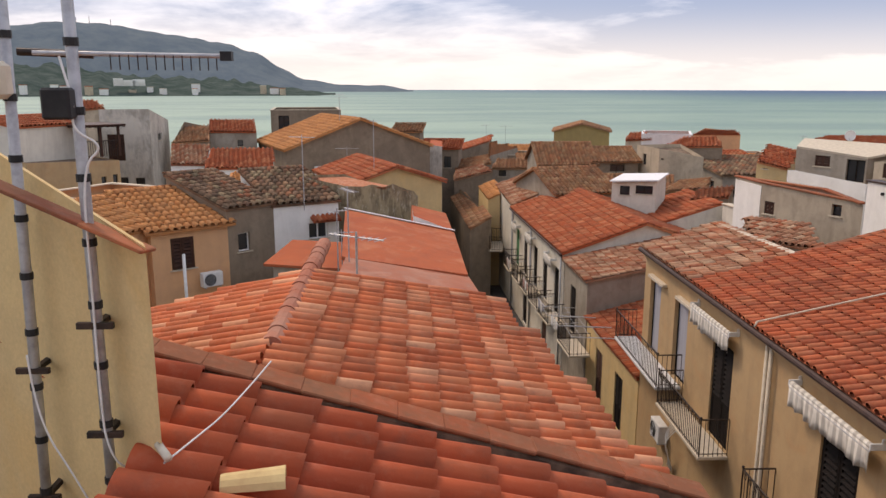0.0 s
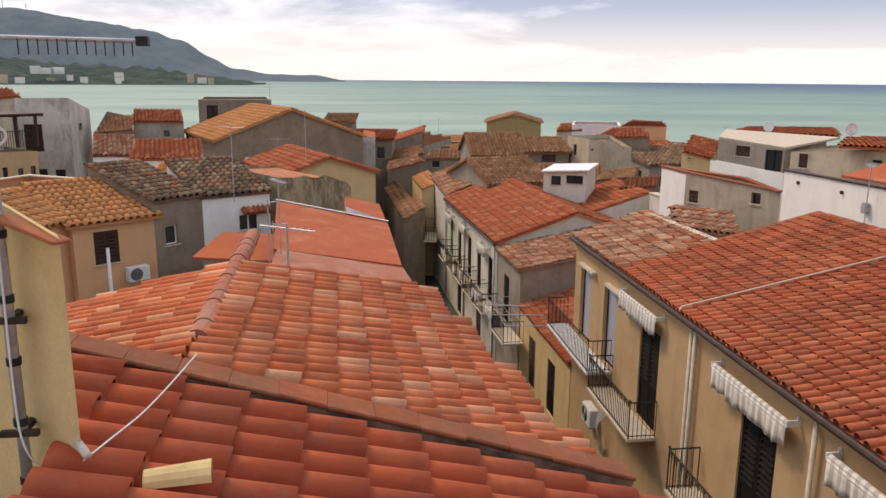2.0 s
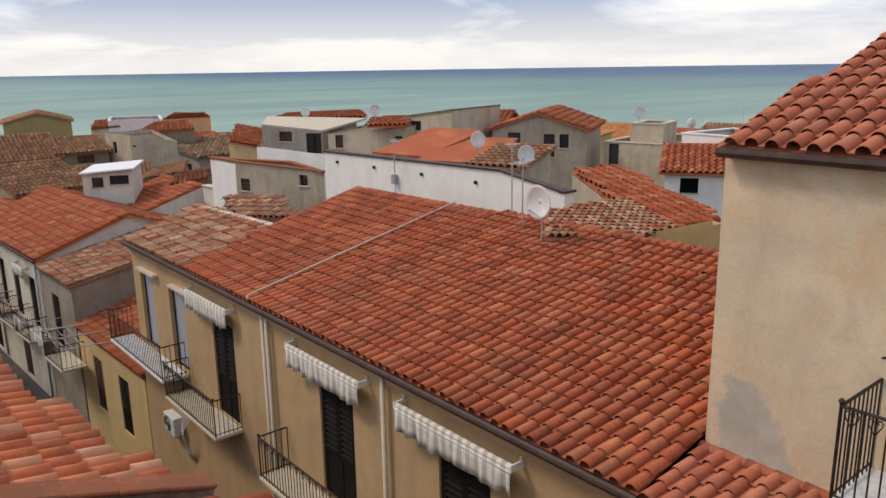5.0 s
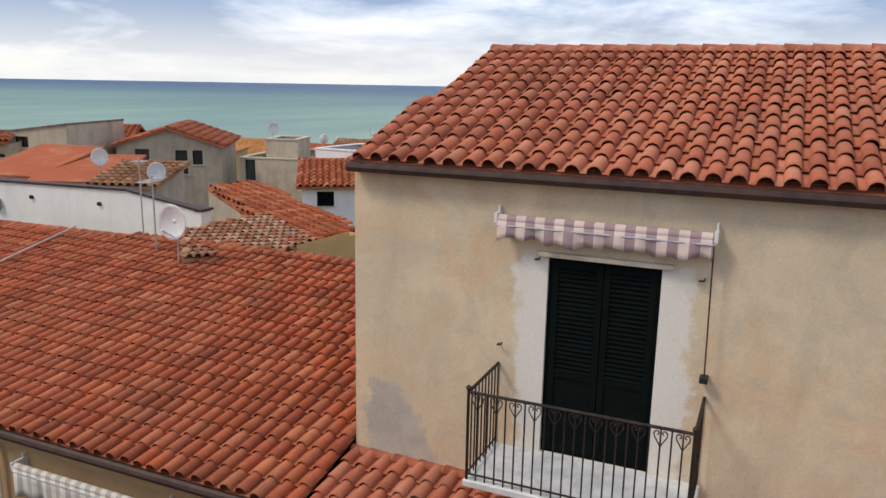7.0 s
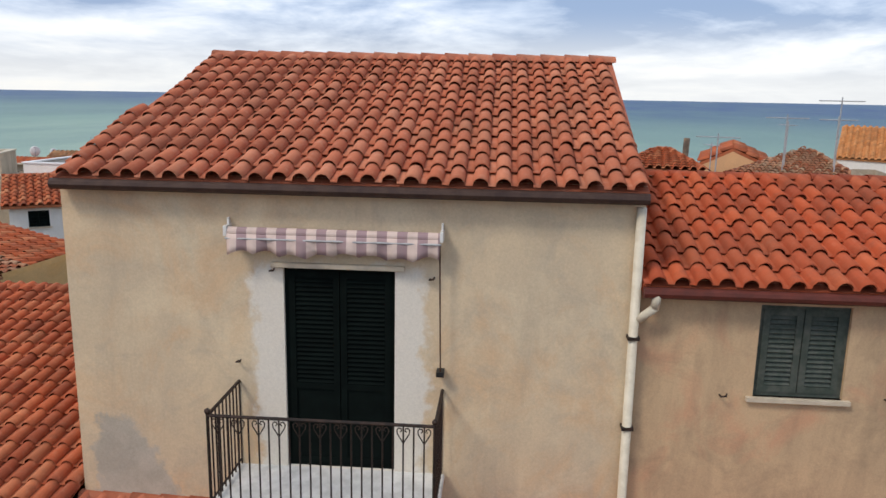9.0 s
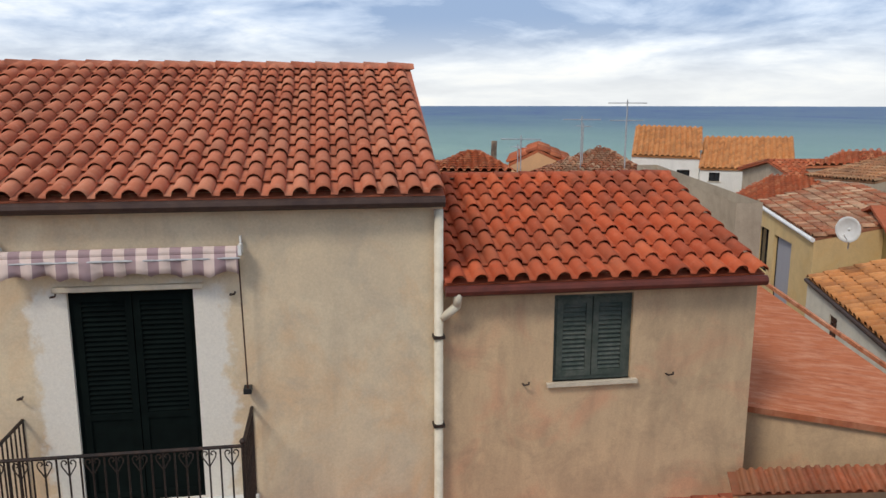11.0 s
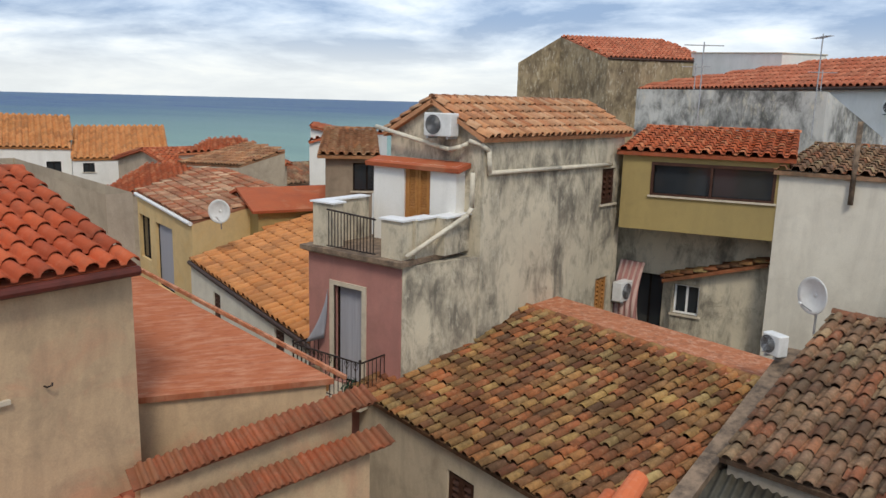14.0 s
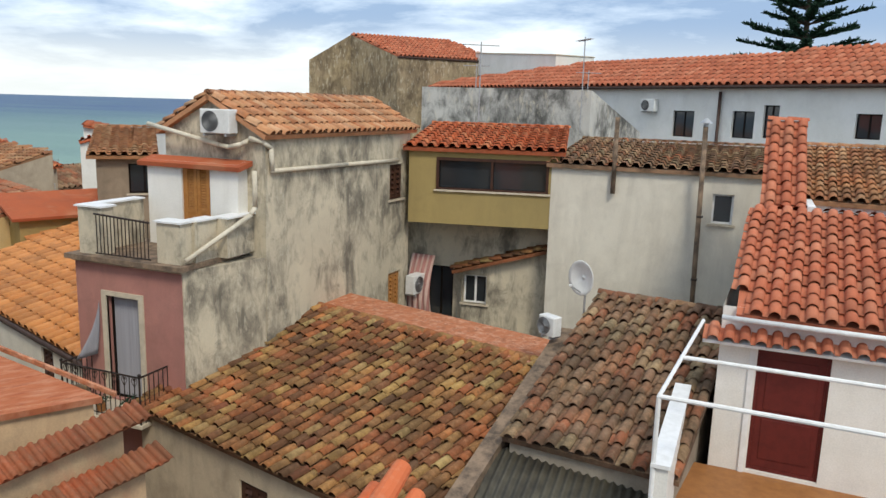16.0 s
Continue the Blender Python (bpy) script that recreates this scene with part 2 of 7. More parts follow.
MAT = {
    "beige": repaired_plaster(),
    "pinkbeige": plaster("pink_beige_plaster", (0.64, 0.45, 0.275), (0.56, 0.40, 0.25), (0.22, 0.165, 0.115), 0.4, 0.6, warm=(0.64, 0.33, 0.20)),
    "yellow": plaster("yellow_plaster", (0.74, 0.54, 0.27), (0.68, 0.49, 0.25), (0.40, 0.30, 0.18), 0.25, 0.35, warm=(0.70, 0.46, 0.20)),
    "cream": plaster("cream_plaster", (0.55, 0.375, 0.205), (0.50, 0.335, 0.18), (0.30, 0.20, 0.12), 0.25, 0.45, warm=(0.54, 0.32, 0.16)),
    "white": plaster("white_plaster", (0.86, 0.84, 0.79), (0.81, 0.79, 0.73), (0.40, 0.37, 0.33), 0.12, 0.22),
    "grey": plaster("grey_render", (0.42, 0.37, 0.30), (0.34, 0.29, 0.23), (0.15, 0.12, 0.09), 0.35, 0.5),
    "brown": plaster("brown_render", (0.32, 0.25, 0.18), (0.26, 0.20, 0.145), (0.11, 0.085, 0.065), 0.35, 0.4),
    "weathered": stained("weathered_plaster", (0.68, 0.60, 0.45), (0.56, 0.49, 0.37), (0.15, 0.135, 0.11), 0.9),
    "brown_stain": stained("stained_brown_render", (0.42, 0.33, 0.20), (0.36, 0.28, 0.18), (0.12, 0.09, 0.06)),
    "pink": plaster("pink_plaster", (0.50, 0.24, 0.20), (0.44, 0.205, 0.175), (0.22, 0.13, 0.11), 0.3, 0.4),
    "orange": plaster("orange_plaster", (0.76, 0.43, 0.225), (0.70, 0.40, 0.22), (0.44, 0.27, 0.16), 0.2, 0.3),
    "ochre": plaster("ochre_plaster", (0.41, 0.31, 0.13), (0.37, 0.28, 0.12), (0.16, 0.125, 0.07), 0.2, 0.3),
    "palegrey": plaster("pale_grey_plaster", (0.78, 0.73, 0.62), (0.70, 0.65, 0.55), (0.36, 0.32, 0.27), 0.2, 0.45),
    "taupe": plaster("taupe_render", (0.52, 0.43, 0.32), (0.44, 0.36, 0.27), (0.20, 0.16, 0.12), 0.35, 0.5),
    "sand": plaster("sand_plaster", (0.62, 0.51, 0.37), (0.54, 0.44, 0.32), (0.24, 0.19, 0.14), 0.35, 0.6),
    "mould": stained("mouldy_white_plaster", (0.60, 0.59, 0.55), (0.48, 0.47, 0.44), (0.075, 0.075, 0.07), 1.0),
    "t_new": tilemat("clay_tiles_new", (0.47, 0.140, 0.075), (0.51, 0.165, 0.09), (0.42, 0.118, 0.063), (0.56, 0.21, 0.12), (0.48, 0.145, 0.078), palamt=0.40, soot=0.22, age=0.18, pale=(0.56, 0.31, 0.22)),
    "t_faded": tilemat("clay_tiles_faded", (0.43, 0.10, 0.04), (0.47, 0.12, 0.05), (0.34, 0.08, 0.035), (0.56, 0.21, 0.10), (0.40, 0.092, 0.038), (0.45, 0.11, 0.045), palamt=0.3, pale=(0.58, 0.33, 0.23)),
    "t_rosy": tilemat("clay_tiles_rosy", (0.614, 0.159, 0.066), (0.661, 0.183, 0.077), (0.531, 0.124, 0.051), (0.637, 0.177, 0.073), (0.566, 0.142, 0.059), (0.684, 0.224, 0.100), (0.779, 0.378, 0.212), (0.590, 0.153, 0.065), palamt=0.34, pale=(0.64, 0.38, 0.24)),
    "t_old": tilemat("clay_tiles_old", (0.38, 0.15, 0.07), (0.47, 0.22, 0.10), (0.32, 0.12, 0.06), (0.52, 0.30, 0.16), (0.42, 0.16, 0.075), moss=0.4, palamt=0.4),
    "t_peach": tilemat("clay_tiles_peach", (0.56, 0.24, 0.11), (0.62, 0.33, 0.17), (0.48, 0.18, 0.08), (0.64, 0.38, 0.22), (0.54, 0.22, 0.10), moss=0.2, palamt=0.4),
    "t_brick": tilemat("clay_tiles_brick", (0.33, 0.085, 0.038), (0.38, 0.105, 0.048), (0.28, 0.07, 0.033), (0.40, 0.13, 0.06), moss=0.4, palamt=0.2),
    "t_moss": tilemat("clay_tiles_mossy", (0.344, 0.103, 0.043), (0.413, 0.249, 0.095), (0.189, 0.069, 0.039), (0.430, 0.146, 0.060), (0.129, 0.073, 0.043), (0.447, 0.146, 0.056), (0.447, 0.284, 0.103), (0.258, 0.103, 0.047), (0.482, 0.344, 0.146), moss=0.62, mosscol=(0.060, 0.036, 0.020), palamt=0.36, pale=(0.56, 0.36, 0.20)),
    "t_dark": tilemat("clay_tiles_dark", (0.30, 0.15, 0.085), (0.38, 0.23, 0.14), (0.20, 0.12, 0.08), (0.38, 0.13, 0.065), (0.42, 0.31, 0.18), (0.26, 0.12, 0.07), moss=0.65, mosscol=(0.06, 0.05, 0.035), palamt=0.45, pale=(0.50, 0.42, 0.28)),
    "t_orange": tilemat("clay_tiles_orange", (0.58, 0.245, 0.085), (0.62, 0.28, 0.11), (0.54, 0.215, 0.075), palamt=0.2),
    "t_long": tilemat("clay_tiles_street", (0.46, 0.105, 0.046), (0.52, 0.135, 0.06), (0.36, 0.08, 0.038), (0.58, 0.19, 0.09), (0.43, 0.095, 0.043), moss=0.22, mosscol=(0.13, 0.055, 0.035), palamt=0.35, pale=(0.56, 0.30, 0.19)),
    "t_deep": tilemat("clay_tiles_deep_red", (0.448, 0.087, 0.036), (0.504, 0.106, 0.045), (0.370, 0.073, 0.034), (0.538, 0.129, 0.056), (0.470, 0.095, 0.040), palamt=0.22, pale=(0.55, 0.27, 0.18)),
    "t_worn": tilemat("clay_tiles_worn", (0.40, 0.14, 0.07), (0.56, 0.32, 0.19), (0.33, 0.10, 0.05), (0.62, 0.42, 0.27), (0.42, 0.13, 0.06), (0.38, 0.11, 0.055), moss=0.45, mosscol=(0.14, 0.08, 0.05), palamt=0.5),
    "streaked": stained("rain_streaked_plaster", (0.66, 0.62, 0.54), (0.60, 0.56, 0.48), (0.34, 0.31, 0.26)),
    "smoothred": banded("smooth_worn_tiles", (0.440, 0.145, 0.070), (0.528, 0.238, 0.141), (0.317, 0.088, 0.044)),
    "rubble": banded("terracotta_rubble", (0.46, 0.17, 0.085), (0.58, 0.30, 0.19), (0.24, 0.10, 0.06), (5.0, 5.0, 5.0)),
    "dustsheet": plaster("dusty_membrane", (0.47, 0.19, 0.12), (0.40, 0.145, 0.09), (0.34, 0.20, 0.15), 0.55, 0.4, warm=(0.50, 0.27, 0.19)),
    "iron": simple("wrought_iron", (0.035, 0.03, 0.028), (0.075, 0.05, 0.04), 0.55, 0.6, 12),
    "zinc": simple("galvanised_steel", (0.46, 0.47, 0.48), (0.32, 0.32, 0.33), 0.5, 0.45, 10),
    "gutter": simple("brown_gutter", (0.075, 0.045, 0.035), (0.05, 0.03, 0.026), 0.5, 0.3),
    "redgutter": simple("red_gutter", (0.13, 0.032, 0.022), (0.09, 0.025, 0.018), 0.5),
    "pvc": simple("cream_pvc", (0.66, 0.60, 0.48), (0.55, 0.49, 0.38), 0.45),
    "whitepaint": simple("white_paint", (0.80, 0.80, 0.79), (0.70, 0.70, 0.68), 0.5),
    "marble": simple("white_marble", (0.70, 0.70, 0.68), (0.52, 0.52, 0.50), 0.4, scale=4),
    "green": simple("dark_green_paint", (0.0025, 0.005, 0.0045), (0.004, 0.008, 0.007), 0.85, spec=0.08),
    "greygreen": simple("weathered_green_paint", (0.045, 0.06, 0.05), (0.09, 0.10, 0.085), 0.7, scale=9),
    "brightgreen": simple("bright_green_paint", (0.04, 0.22, 0.08), (0.03, 0.16, 0.06), 0.6),
    "brownwood": simple("brown_wood", (0.07, 0.03, 0.018), (0.045, 0.02, 0.014), 0.55),
    # near-black, so that leaves of kind black also give the shade of open doorways
    "blackwood": simple("dark_wood", (0.009, 0.007, 0.006), (0.016, 0.011, 0.009), 0.75, spec=0.12),
    "pine": simple("varnished_pine", (0.42, 0.19, 0.055), (0.34, 0.14, 0.04), 0.5, scale=14),
    "reddoor": simple("dark_red_door", (0.13, 0.022, 0.018), (0.10, 0.018, 0.015), 0.5),
    "terracotta": simple("terracotta_floor", (0.38, 0.17, 0.06), (0.30, 0.13, 0.05), 0.55),
    "stone": simple("trim_stone", (0.60, 0.52, 0.40), (0.50, 0.43, 0.33), 0.8),
    "asphalt": simple("street_paving", (0.09, 0.085, 0.08), (0.06, 0.056, 0.052), 0.9, scale=1.5),
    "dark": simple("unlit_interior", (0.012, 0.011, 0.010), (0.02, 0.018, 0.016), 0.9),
    "plaswhite": simple("white_enamel", (0.72, 0.72, 0.70), (0.62, 0.62, 0.59), 0.35),
    "black": simple("black_plastic", (0.015, 0.015, 0.016), (0.03, 0.03, 0.03), 0.5),
    "flash": simple("old_mortar", (0.27, 0.19, 0.13), (0.085, 0.065, 0.05), 0.95, scale=4, bump=0.7),
    "redsheet": plaster("red_membrane", (0.47, 0.125, 0.055), (0.41, 0.105, 0.05), (0.30, 0.11, 0.065), 0.45, 0.25, warm=(0.52, 0.22, 0.12)),
    "corrug": simple("weathered_corrugated_sheet", (0.11, 0.10, 0.075), (0.06, 0.055, 0.045), 0.85, scale=3),
}


def glassmat():
    k = Mat("window_glass", 0.06, 0.0, 0.8)
    # opaque near-black base: the unlit room behind the pane is in the colour
    return k.done(k.mix(k.noise(1.3, 2), (0.018, 0.022, 0.026), (0.035, 0.04, 0.045)))


def curtain():
    k = Mat("grey_curtain", 0.9)
    w = k.noise(1.0, 3, 0.5, vec=k.scaled((26, 26, 0.4)))
    k.bump(w, 0.6, 0.03)
    return k.done(k.mix(w, (0.30, 0.30, 0.33), (0.42, 0.42, 0.46)))


def stripes(name, a, b, count):
    """Awning cloth with stripes along local x."""
    k = Mat(name, 0.9)
    s = k.n.new("ShaderNodeSeparateXYZ")
    k.l.new(k.co, s.inputs[0])
    f = k.math("FRACT", k.math("MULTIPLY", s.outputs[0], count))
    n = k.noise(5, 5)
    col = k.mix(k.math("GREATER_THAN", f, 0.5), a, b)
    k.bump(n, 0.3, 0.01)
    return k.done(k.mix(k.math("MULTIPLY", k.ramp(n, (0.45, 0.0), (0.75, 1.0)), 0.35), col, (0.30, 0.25, 0.22)))


MAT["ochre_tile"] = simple("yellow_clay", (0.62, 0.46, 0.22), (0.52, 0.36, 0.17), 0.8)
MAT["glass"] = glassmat()
MAT["curtain"] = curtain()
MAT["stripe_lilac"] = stripes("striped_lilac_cloth", (0.68, 0.54, 0.48), (0.36, 0.25, 0.26), 4.3)
MAT["stripe_grey"] = stripes("striped_grey_cloth", (0.70, 0.66, 0.58), (0.46, 0.43, 0.38), 5.0)
MAT["stripe_pink"] = stripes("striped_pink_cloth", (0.55, 0.38, 0.33), (0.36, 0.17, 0.15), 6.0)


def seamat():
    k = Mat("sea_water", 0.45, 0.0, 0.14)
    a = k.noise(0.012, 6, 0.6, vec=k.scaled((0.35, 1.0, 1.0)))
    far = k.noise(0.0016, 3, 0.5)
    # pale green shallows near the shore, lightened by painted-in glare; deep blue further out
    s = k.n.new("ShaderNodeVectorMath")
    s.operation = "LENGTH"
    k.l.new(k.co, s.inputs[0])
    d = k.math("ADD", k.math("DIVIDE", s.outputs["Value"], 2600.0), k.math("MULTIPLY", k.math("SUBTRACT", far, 0.5), 0.5))
    # the blue starts nearer towards the south-east, the glare tone reaches further north
    xy = k.n.new("ShaderNodeSeparateXYZ")
    k.l.new(k.co, xy.inputs[0])
    d = k.math("ADD", d, k.math("MULTIPLY", k.math("SUBTRACT", xy.outputs[0], xy.outputs[1]), 0.00026))
    col = k.ramp(d, (0.05, (0.30, 0.41, 0.31)), (0.30, (0.18, 0.29, 0.235)), (0.66, (0.065, 0.135, 0.175)), (1.0, (0.018, 0.06, 0.17)))
    col = k.mix(k.ramp(a, (0.4, 0.0), (0.6, 0.5)), col, (0.10, 0.19, 0.18))
    caps = k.noise(0.09, 8, 0.75, vec=k.scaled((0.3, 1.0, 1.0)))
    col = k.mix(k.ramp(caps, (0.66, 0.0), (0.74, 0.6)), col, (0.55, 0.6, 0.58))
    k.bump(k.noise(0.25, 6, 0.6, vec=k.scaled((0.4, 1.0, 1.0))), 0.8, 1.2)
    return k.done(col)


def hillmat(name, a, b, scale):
    k = Mat(name, 1.0, spec=0.0)
    n = k.noise(scale, 8, 0.68)
    col = k.mix(k.ramp(n, (0.38, 0.0), (0.62, 1.0)), a, b)
    k.bump(n, 1.0, 12.0)
    return k.done(col)


MAT["sea"] = seamat()
# far hill: the haze of distance is mixed into its blue-grey colours
MAT["hill_far"] = hillmat("hazy_wooded_hill_far", (0.115, 0.15, 0.175), (0.15, 0.185, 0.20), 0.012)
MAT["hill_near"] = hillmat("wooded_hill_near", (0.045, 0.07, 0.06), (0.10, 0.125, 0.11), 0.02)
MAT["needle"] = simple("pine_needles", (0.018, 0.05, 0.03), (0.03, 0.07, 0.035), 0.8)
MAT["bark"] = simple("bark", (0.07, 0.05, 0.035), (0.045, 0.032, 0.024), 0.95)


# ---- building blocks ----
def mesh_ob(name, verts, faces, material, parent=None, label="", smooth=False, m=None):
    me = bpy.data.meshes.new(name)
    me.from_pydata([tuple(v) for v in verts], [], faces)
    me.materials.append(material)
    if smooth:
        me.shade_smooth()
    me.update()
    ob = new(name, me)
    if parent is not None:
        ob.parent = parent
    if m is not None:
        ob.matrix_basis = m
    return tagged(ob, label)


def part(name, bm, material, parent=None, label="", m=None, smooth=False):
    me = bpy.data.meshes.new(name)
    bm.to_mesh(me)
    bm.free()
    me.materials.append(material)
    if smooth:
        me.shade_smooth()
    ob = new(name, me)
    if parent is not None:
        ob.parent = parent
    if m is not None:
        ob.matrix_basis = m
    return tagged(ob, label)


def empty(name, m, label, category, group="", kind=""):
    ob = new(name)
    ob.empty_display_size = 0.3
    ob.matrix_basis = m
    return tagged(ob, label, category, group, kind)


def add_box(bm, x0, x1, y0, y1, z0, z1, bevel=0.0):
    r = bmesh.ops.create_cube(bm, size=1.0)
    for v in r["verts"]:
        v.co = Vector(((x0 + x1) / 2 + v.co.x * (x1 - x0), (y0 + y1) / 2 + v.co.y * (y1 - y0), (z0 + z1) / 2 + v.co.z * (z1 - z0)))
    if bevel:
        edges = list({e for v in r["verts"] for e in v.link_edges})
        bmesh.ops.bevel(bm, geom=edges, offset=bevel, segments=1, affect="EDGES")


def boxes(*args, bevel=0.0):
    bm = bmesh.new()
    for a in args:
        add_box(bm, *a, bevel=bevel)
    return bm


def add_rod(bm, a, b, r, seg=8, r2=None):
    a, b = Vector(a), Vector(b)
    d = b - a
    m = Matrix.Translation((a + b) / 2) @ d.to_track_quat("Z", "Y").to_matrix().to_4x4()
    bmesh.ops.create_cone(bm, cap_ends=True, segments=seg, radius1=r, radius2=r if r2 is None else r2, depth=d.length, matrix=m)


def rods(items, r, seg=8):
    bm = bmesh.new()
    for a, b in items:
        add_rod(bm, a, b, r, seg)
    return bm


def add_tube(bm, pts, r, seg=8):
    for a, b in zip(pts, pts[1:]):
        add_rod(bm, a, b, r, seg)
    for p in pts[1:-1]:
        bmesh.ops.create_uvsphere(bm, u_segments=seg, v_segments=5, radius=r * 1.02, matrix=Matrix.Translation(p))


def tube(pts, r, seg=8):
    bm = bmesh.new()
    add_tube(bm, pts, r, seg)
    return bm


def wall_faces(verts, faces, origin, udir, width, z0, z1, holes, inward, reveal=0.22):
    """A wall face in the (udir, z) plane with rectangular openings and their reveals."""
    o, u, n = Vector(origin), Vector(udir), Vector(inward)
    us = sorted({0.0, width, *[h[0] for h in holes], *[h[0] + h[2] for h in holes]})
    zs = sorted({z0, z1, *[h[1] for h in holes], *[h[1] + h[3] for h in holes]})
    us = [a for a in us if 0 <= a <= width]
    zs = [a for a in zs if z0 <= a <= z1]

    def quad(a, b, c, d):
        i = len(verts)
        verts.extend((a, b, c, d))
        faces.append((i, i + 1, i + 2, i + 3))

    def at(a, z, d=0.0):
        return o + u * a + Vector((0, 0, z)) + n * d

    for a, b in zip(us, us[1:]):
        for c, d in zip(zs, zs[1:]):
            if any(h[0] <= (a + b) / 2 <= h[0] + h[2] and h[1] <= (c + d) / 2 <= h[1] + h[3] for h in holes):
                continue
            quad(at(a, c), at(b, c), at(b, d), at(a, d))
    for x, z, w, h in holes:
        k = reveal
        quad(at(x, z), at(x, z + h), at(x, z + h, k), at(x, z, k))
        quad(at(x + w, z), at(x + w, z, k), at(x + w, z + h, k), at(x + w, z + h))
        quad(at(x, z), at(x, z, k), at(x + w, z, k), at(x + w, z))
        quad(at(x, z + h), at(x + w, z + h), at(x + w, z + h, k), at(x, z + h, k))


def tile_profile(pitch, length, seg, thick=0.018):
    """One S-shaped roof tile: a flat pan and a round cover, laid along y."""
    pts = [(0.0, 0.0), (0.30 * pitch, -0.004)]
    h = 0.37 * pitch
    for i in range(seg + 1):
        a = math.pi * i / seg
        pts.append((pitch * (0.66 - 0.35 * math.cos(a)), h * math.sin(a) + 0.002))
    n = len(pts)
    lift = 0.052
    v = [(x, 0, z + lift) for x, z in pts] + [(x, length, z) for x, z in pts] + [(x, 0, z + lift - thick) for x, z in pts]
    f = [(i, i + 1, n + i + 1, n + i) for i in range(n - 1)] + [(2 * n + i, 2 * n + i + 1, i + 1, i) for i in range(n - 1)]
    return np.array(v), f


TILE_CACHE = {}


def tile_slope(parent, m, width, length, mat, pitch=0.25, row=0.36, seg=5, near=0, keep=None, jitter=0.006, name="tile"):
    """Tiles over a slope: local x along the eave, y up the slope. near: how many stay single tiles."""
    cols, rows = max(1, round(width / pitch)), max(1, round(length / row))
    p, rw = width / cols, length / rows
    v, f = tile_profile(p, rw * 1.12, seg)
    rng = random.Random(cols * 131 + rows)
    key = (round(p, 4), round(rw, 4), seg, mat.name)
    spots = []
    for r in range(rows):
        for c in range(cols):
            x, y = c * p, r * rw - 0.03
            if keep is None or keep(x + p / 2, y + rw / 2):
                spots.append((x + rng.uniform(-jitter, jitter), y + rng.uniform(-jitter, jitter) * 2, rng.uniform(-1, 1) * jitter * 3, rng.uniform(0, jitter)))
    if near:
        if key not in TILE_CACHE:
            me = bpy.data.meshes.new(name)
            me.from_pydata([tuple(q) for q in v], [], f)
            me.materials.append(mat)
            me.shade_smooth()
            TILE_CACHE[key] = me
        for x, y, a, z in spots[:near]:
            ob = new(name, TILE_CACHE[key])
            ob.parent = parent
            ob.matrix_basis = m @ Matrix.Translation((x, y, z)) @ Matrix.Rotation(a, 4, "Z")
    rest = spots[near:]
    if rest:
        n = len(v)
        allv = np.empty((len(rest) * n, 3))
        allf = []
        for i, (x, y, a, z) in enumerate(rest):
            q = v.copy()
            q[:, 0] += x - a * v[:, 1]
            q[:, 1] += y + a * v[:, 0]
            q[:, 2] += z
            allv[i * n:(i + 1) * n] = q
            allf.extend([tuple(j + i * n for j in g) for g in f])
        ob = mesh_ob("roof_tiles", allv, allf, mat, parent, smooth=True, m=m)
        tagged(ob, kind="stuff")


def slope_matrix(p, xdir, ydir):
    x = Vector(xdir).normalized()
    y = Vector(ydir).normalized()
    z = x.cross(y)
    m = Matrix((x, y, z)).transposed().to_4x4()
    m.translation = Vector(p)
    return m


def ridge_caps(parent, a, b, mat, r=0.11, step=0.38):
    """Half-round ridge tiles from a to b, each overlapping the next."""
    a, b = Vector(a), Vector(b)
    n = max(1, round((b - a).length / step))
    d = (b - a) / n
    side = d.cross(Vector((0, 0, 1))).normalized()
    up = side.cross(d).normalized()
    me_v, me_f = [], []
    for e, rr, lift in ((0.0, r * 1.08, 0.012), (1.1, r * 0.94, 0.0)):
        for i in range(7):
            t = math.pi * i / 6
            me_v.append(d * e + side * math.cos(t) * rr + up * (math.sin(t) * rr * 0.8 + lift - 0.02))
    me_f = [(i, i + 1, 8 + i, 7 + i) for i in range(6)] + [(0, 1, 2, 3, 4, 5, 6)]
    me = bpy.data.meshes.new("ridge_tile")
    me.from_pydata([tuple(q) for q in me_v], [], me_f)
    me.materials.append(mat)
    me.shade_smooth()
    for i in range(n):
        ob = new("ridge_tile", me)
        ob.parent = parent
        ob.matrix_basis = Matrix.Translation(a + d * i)


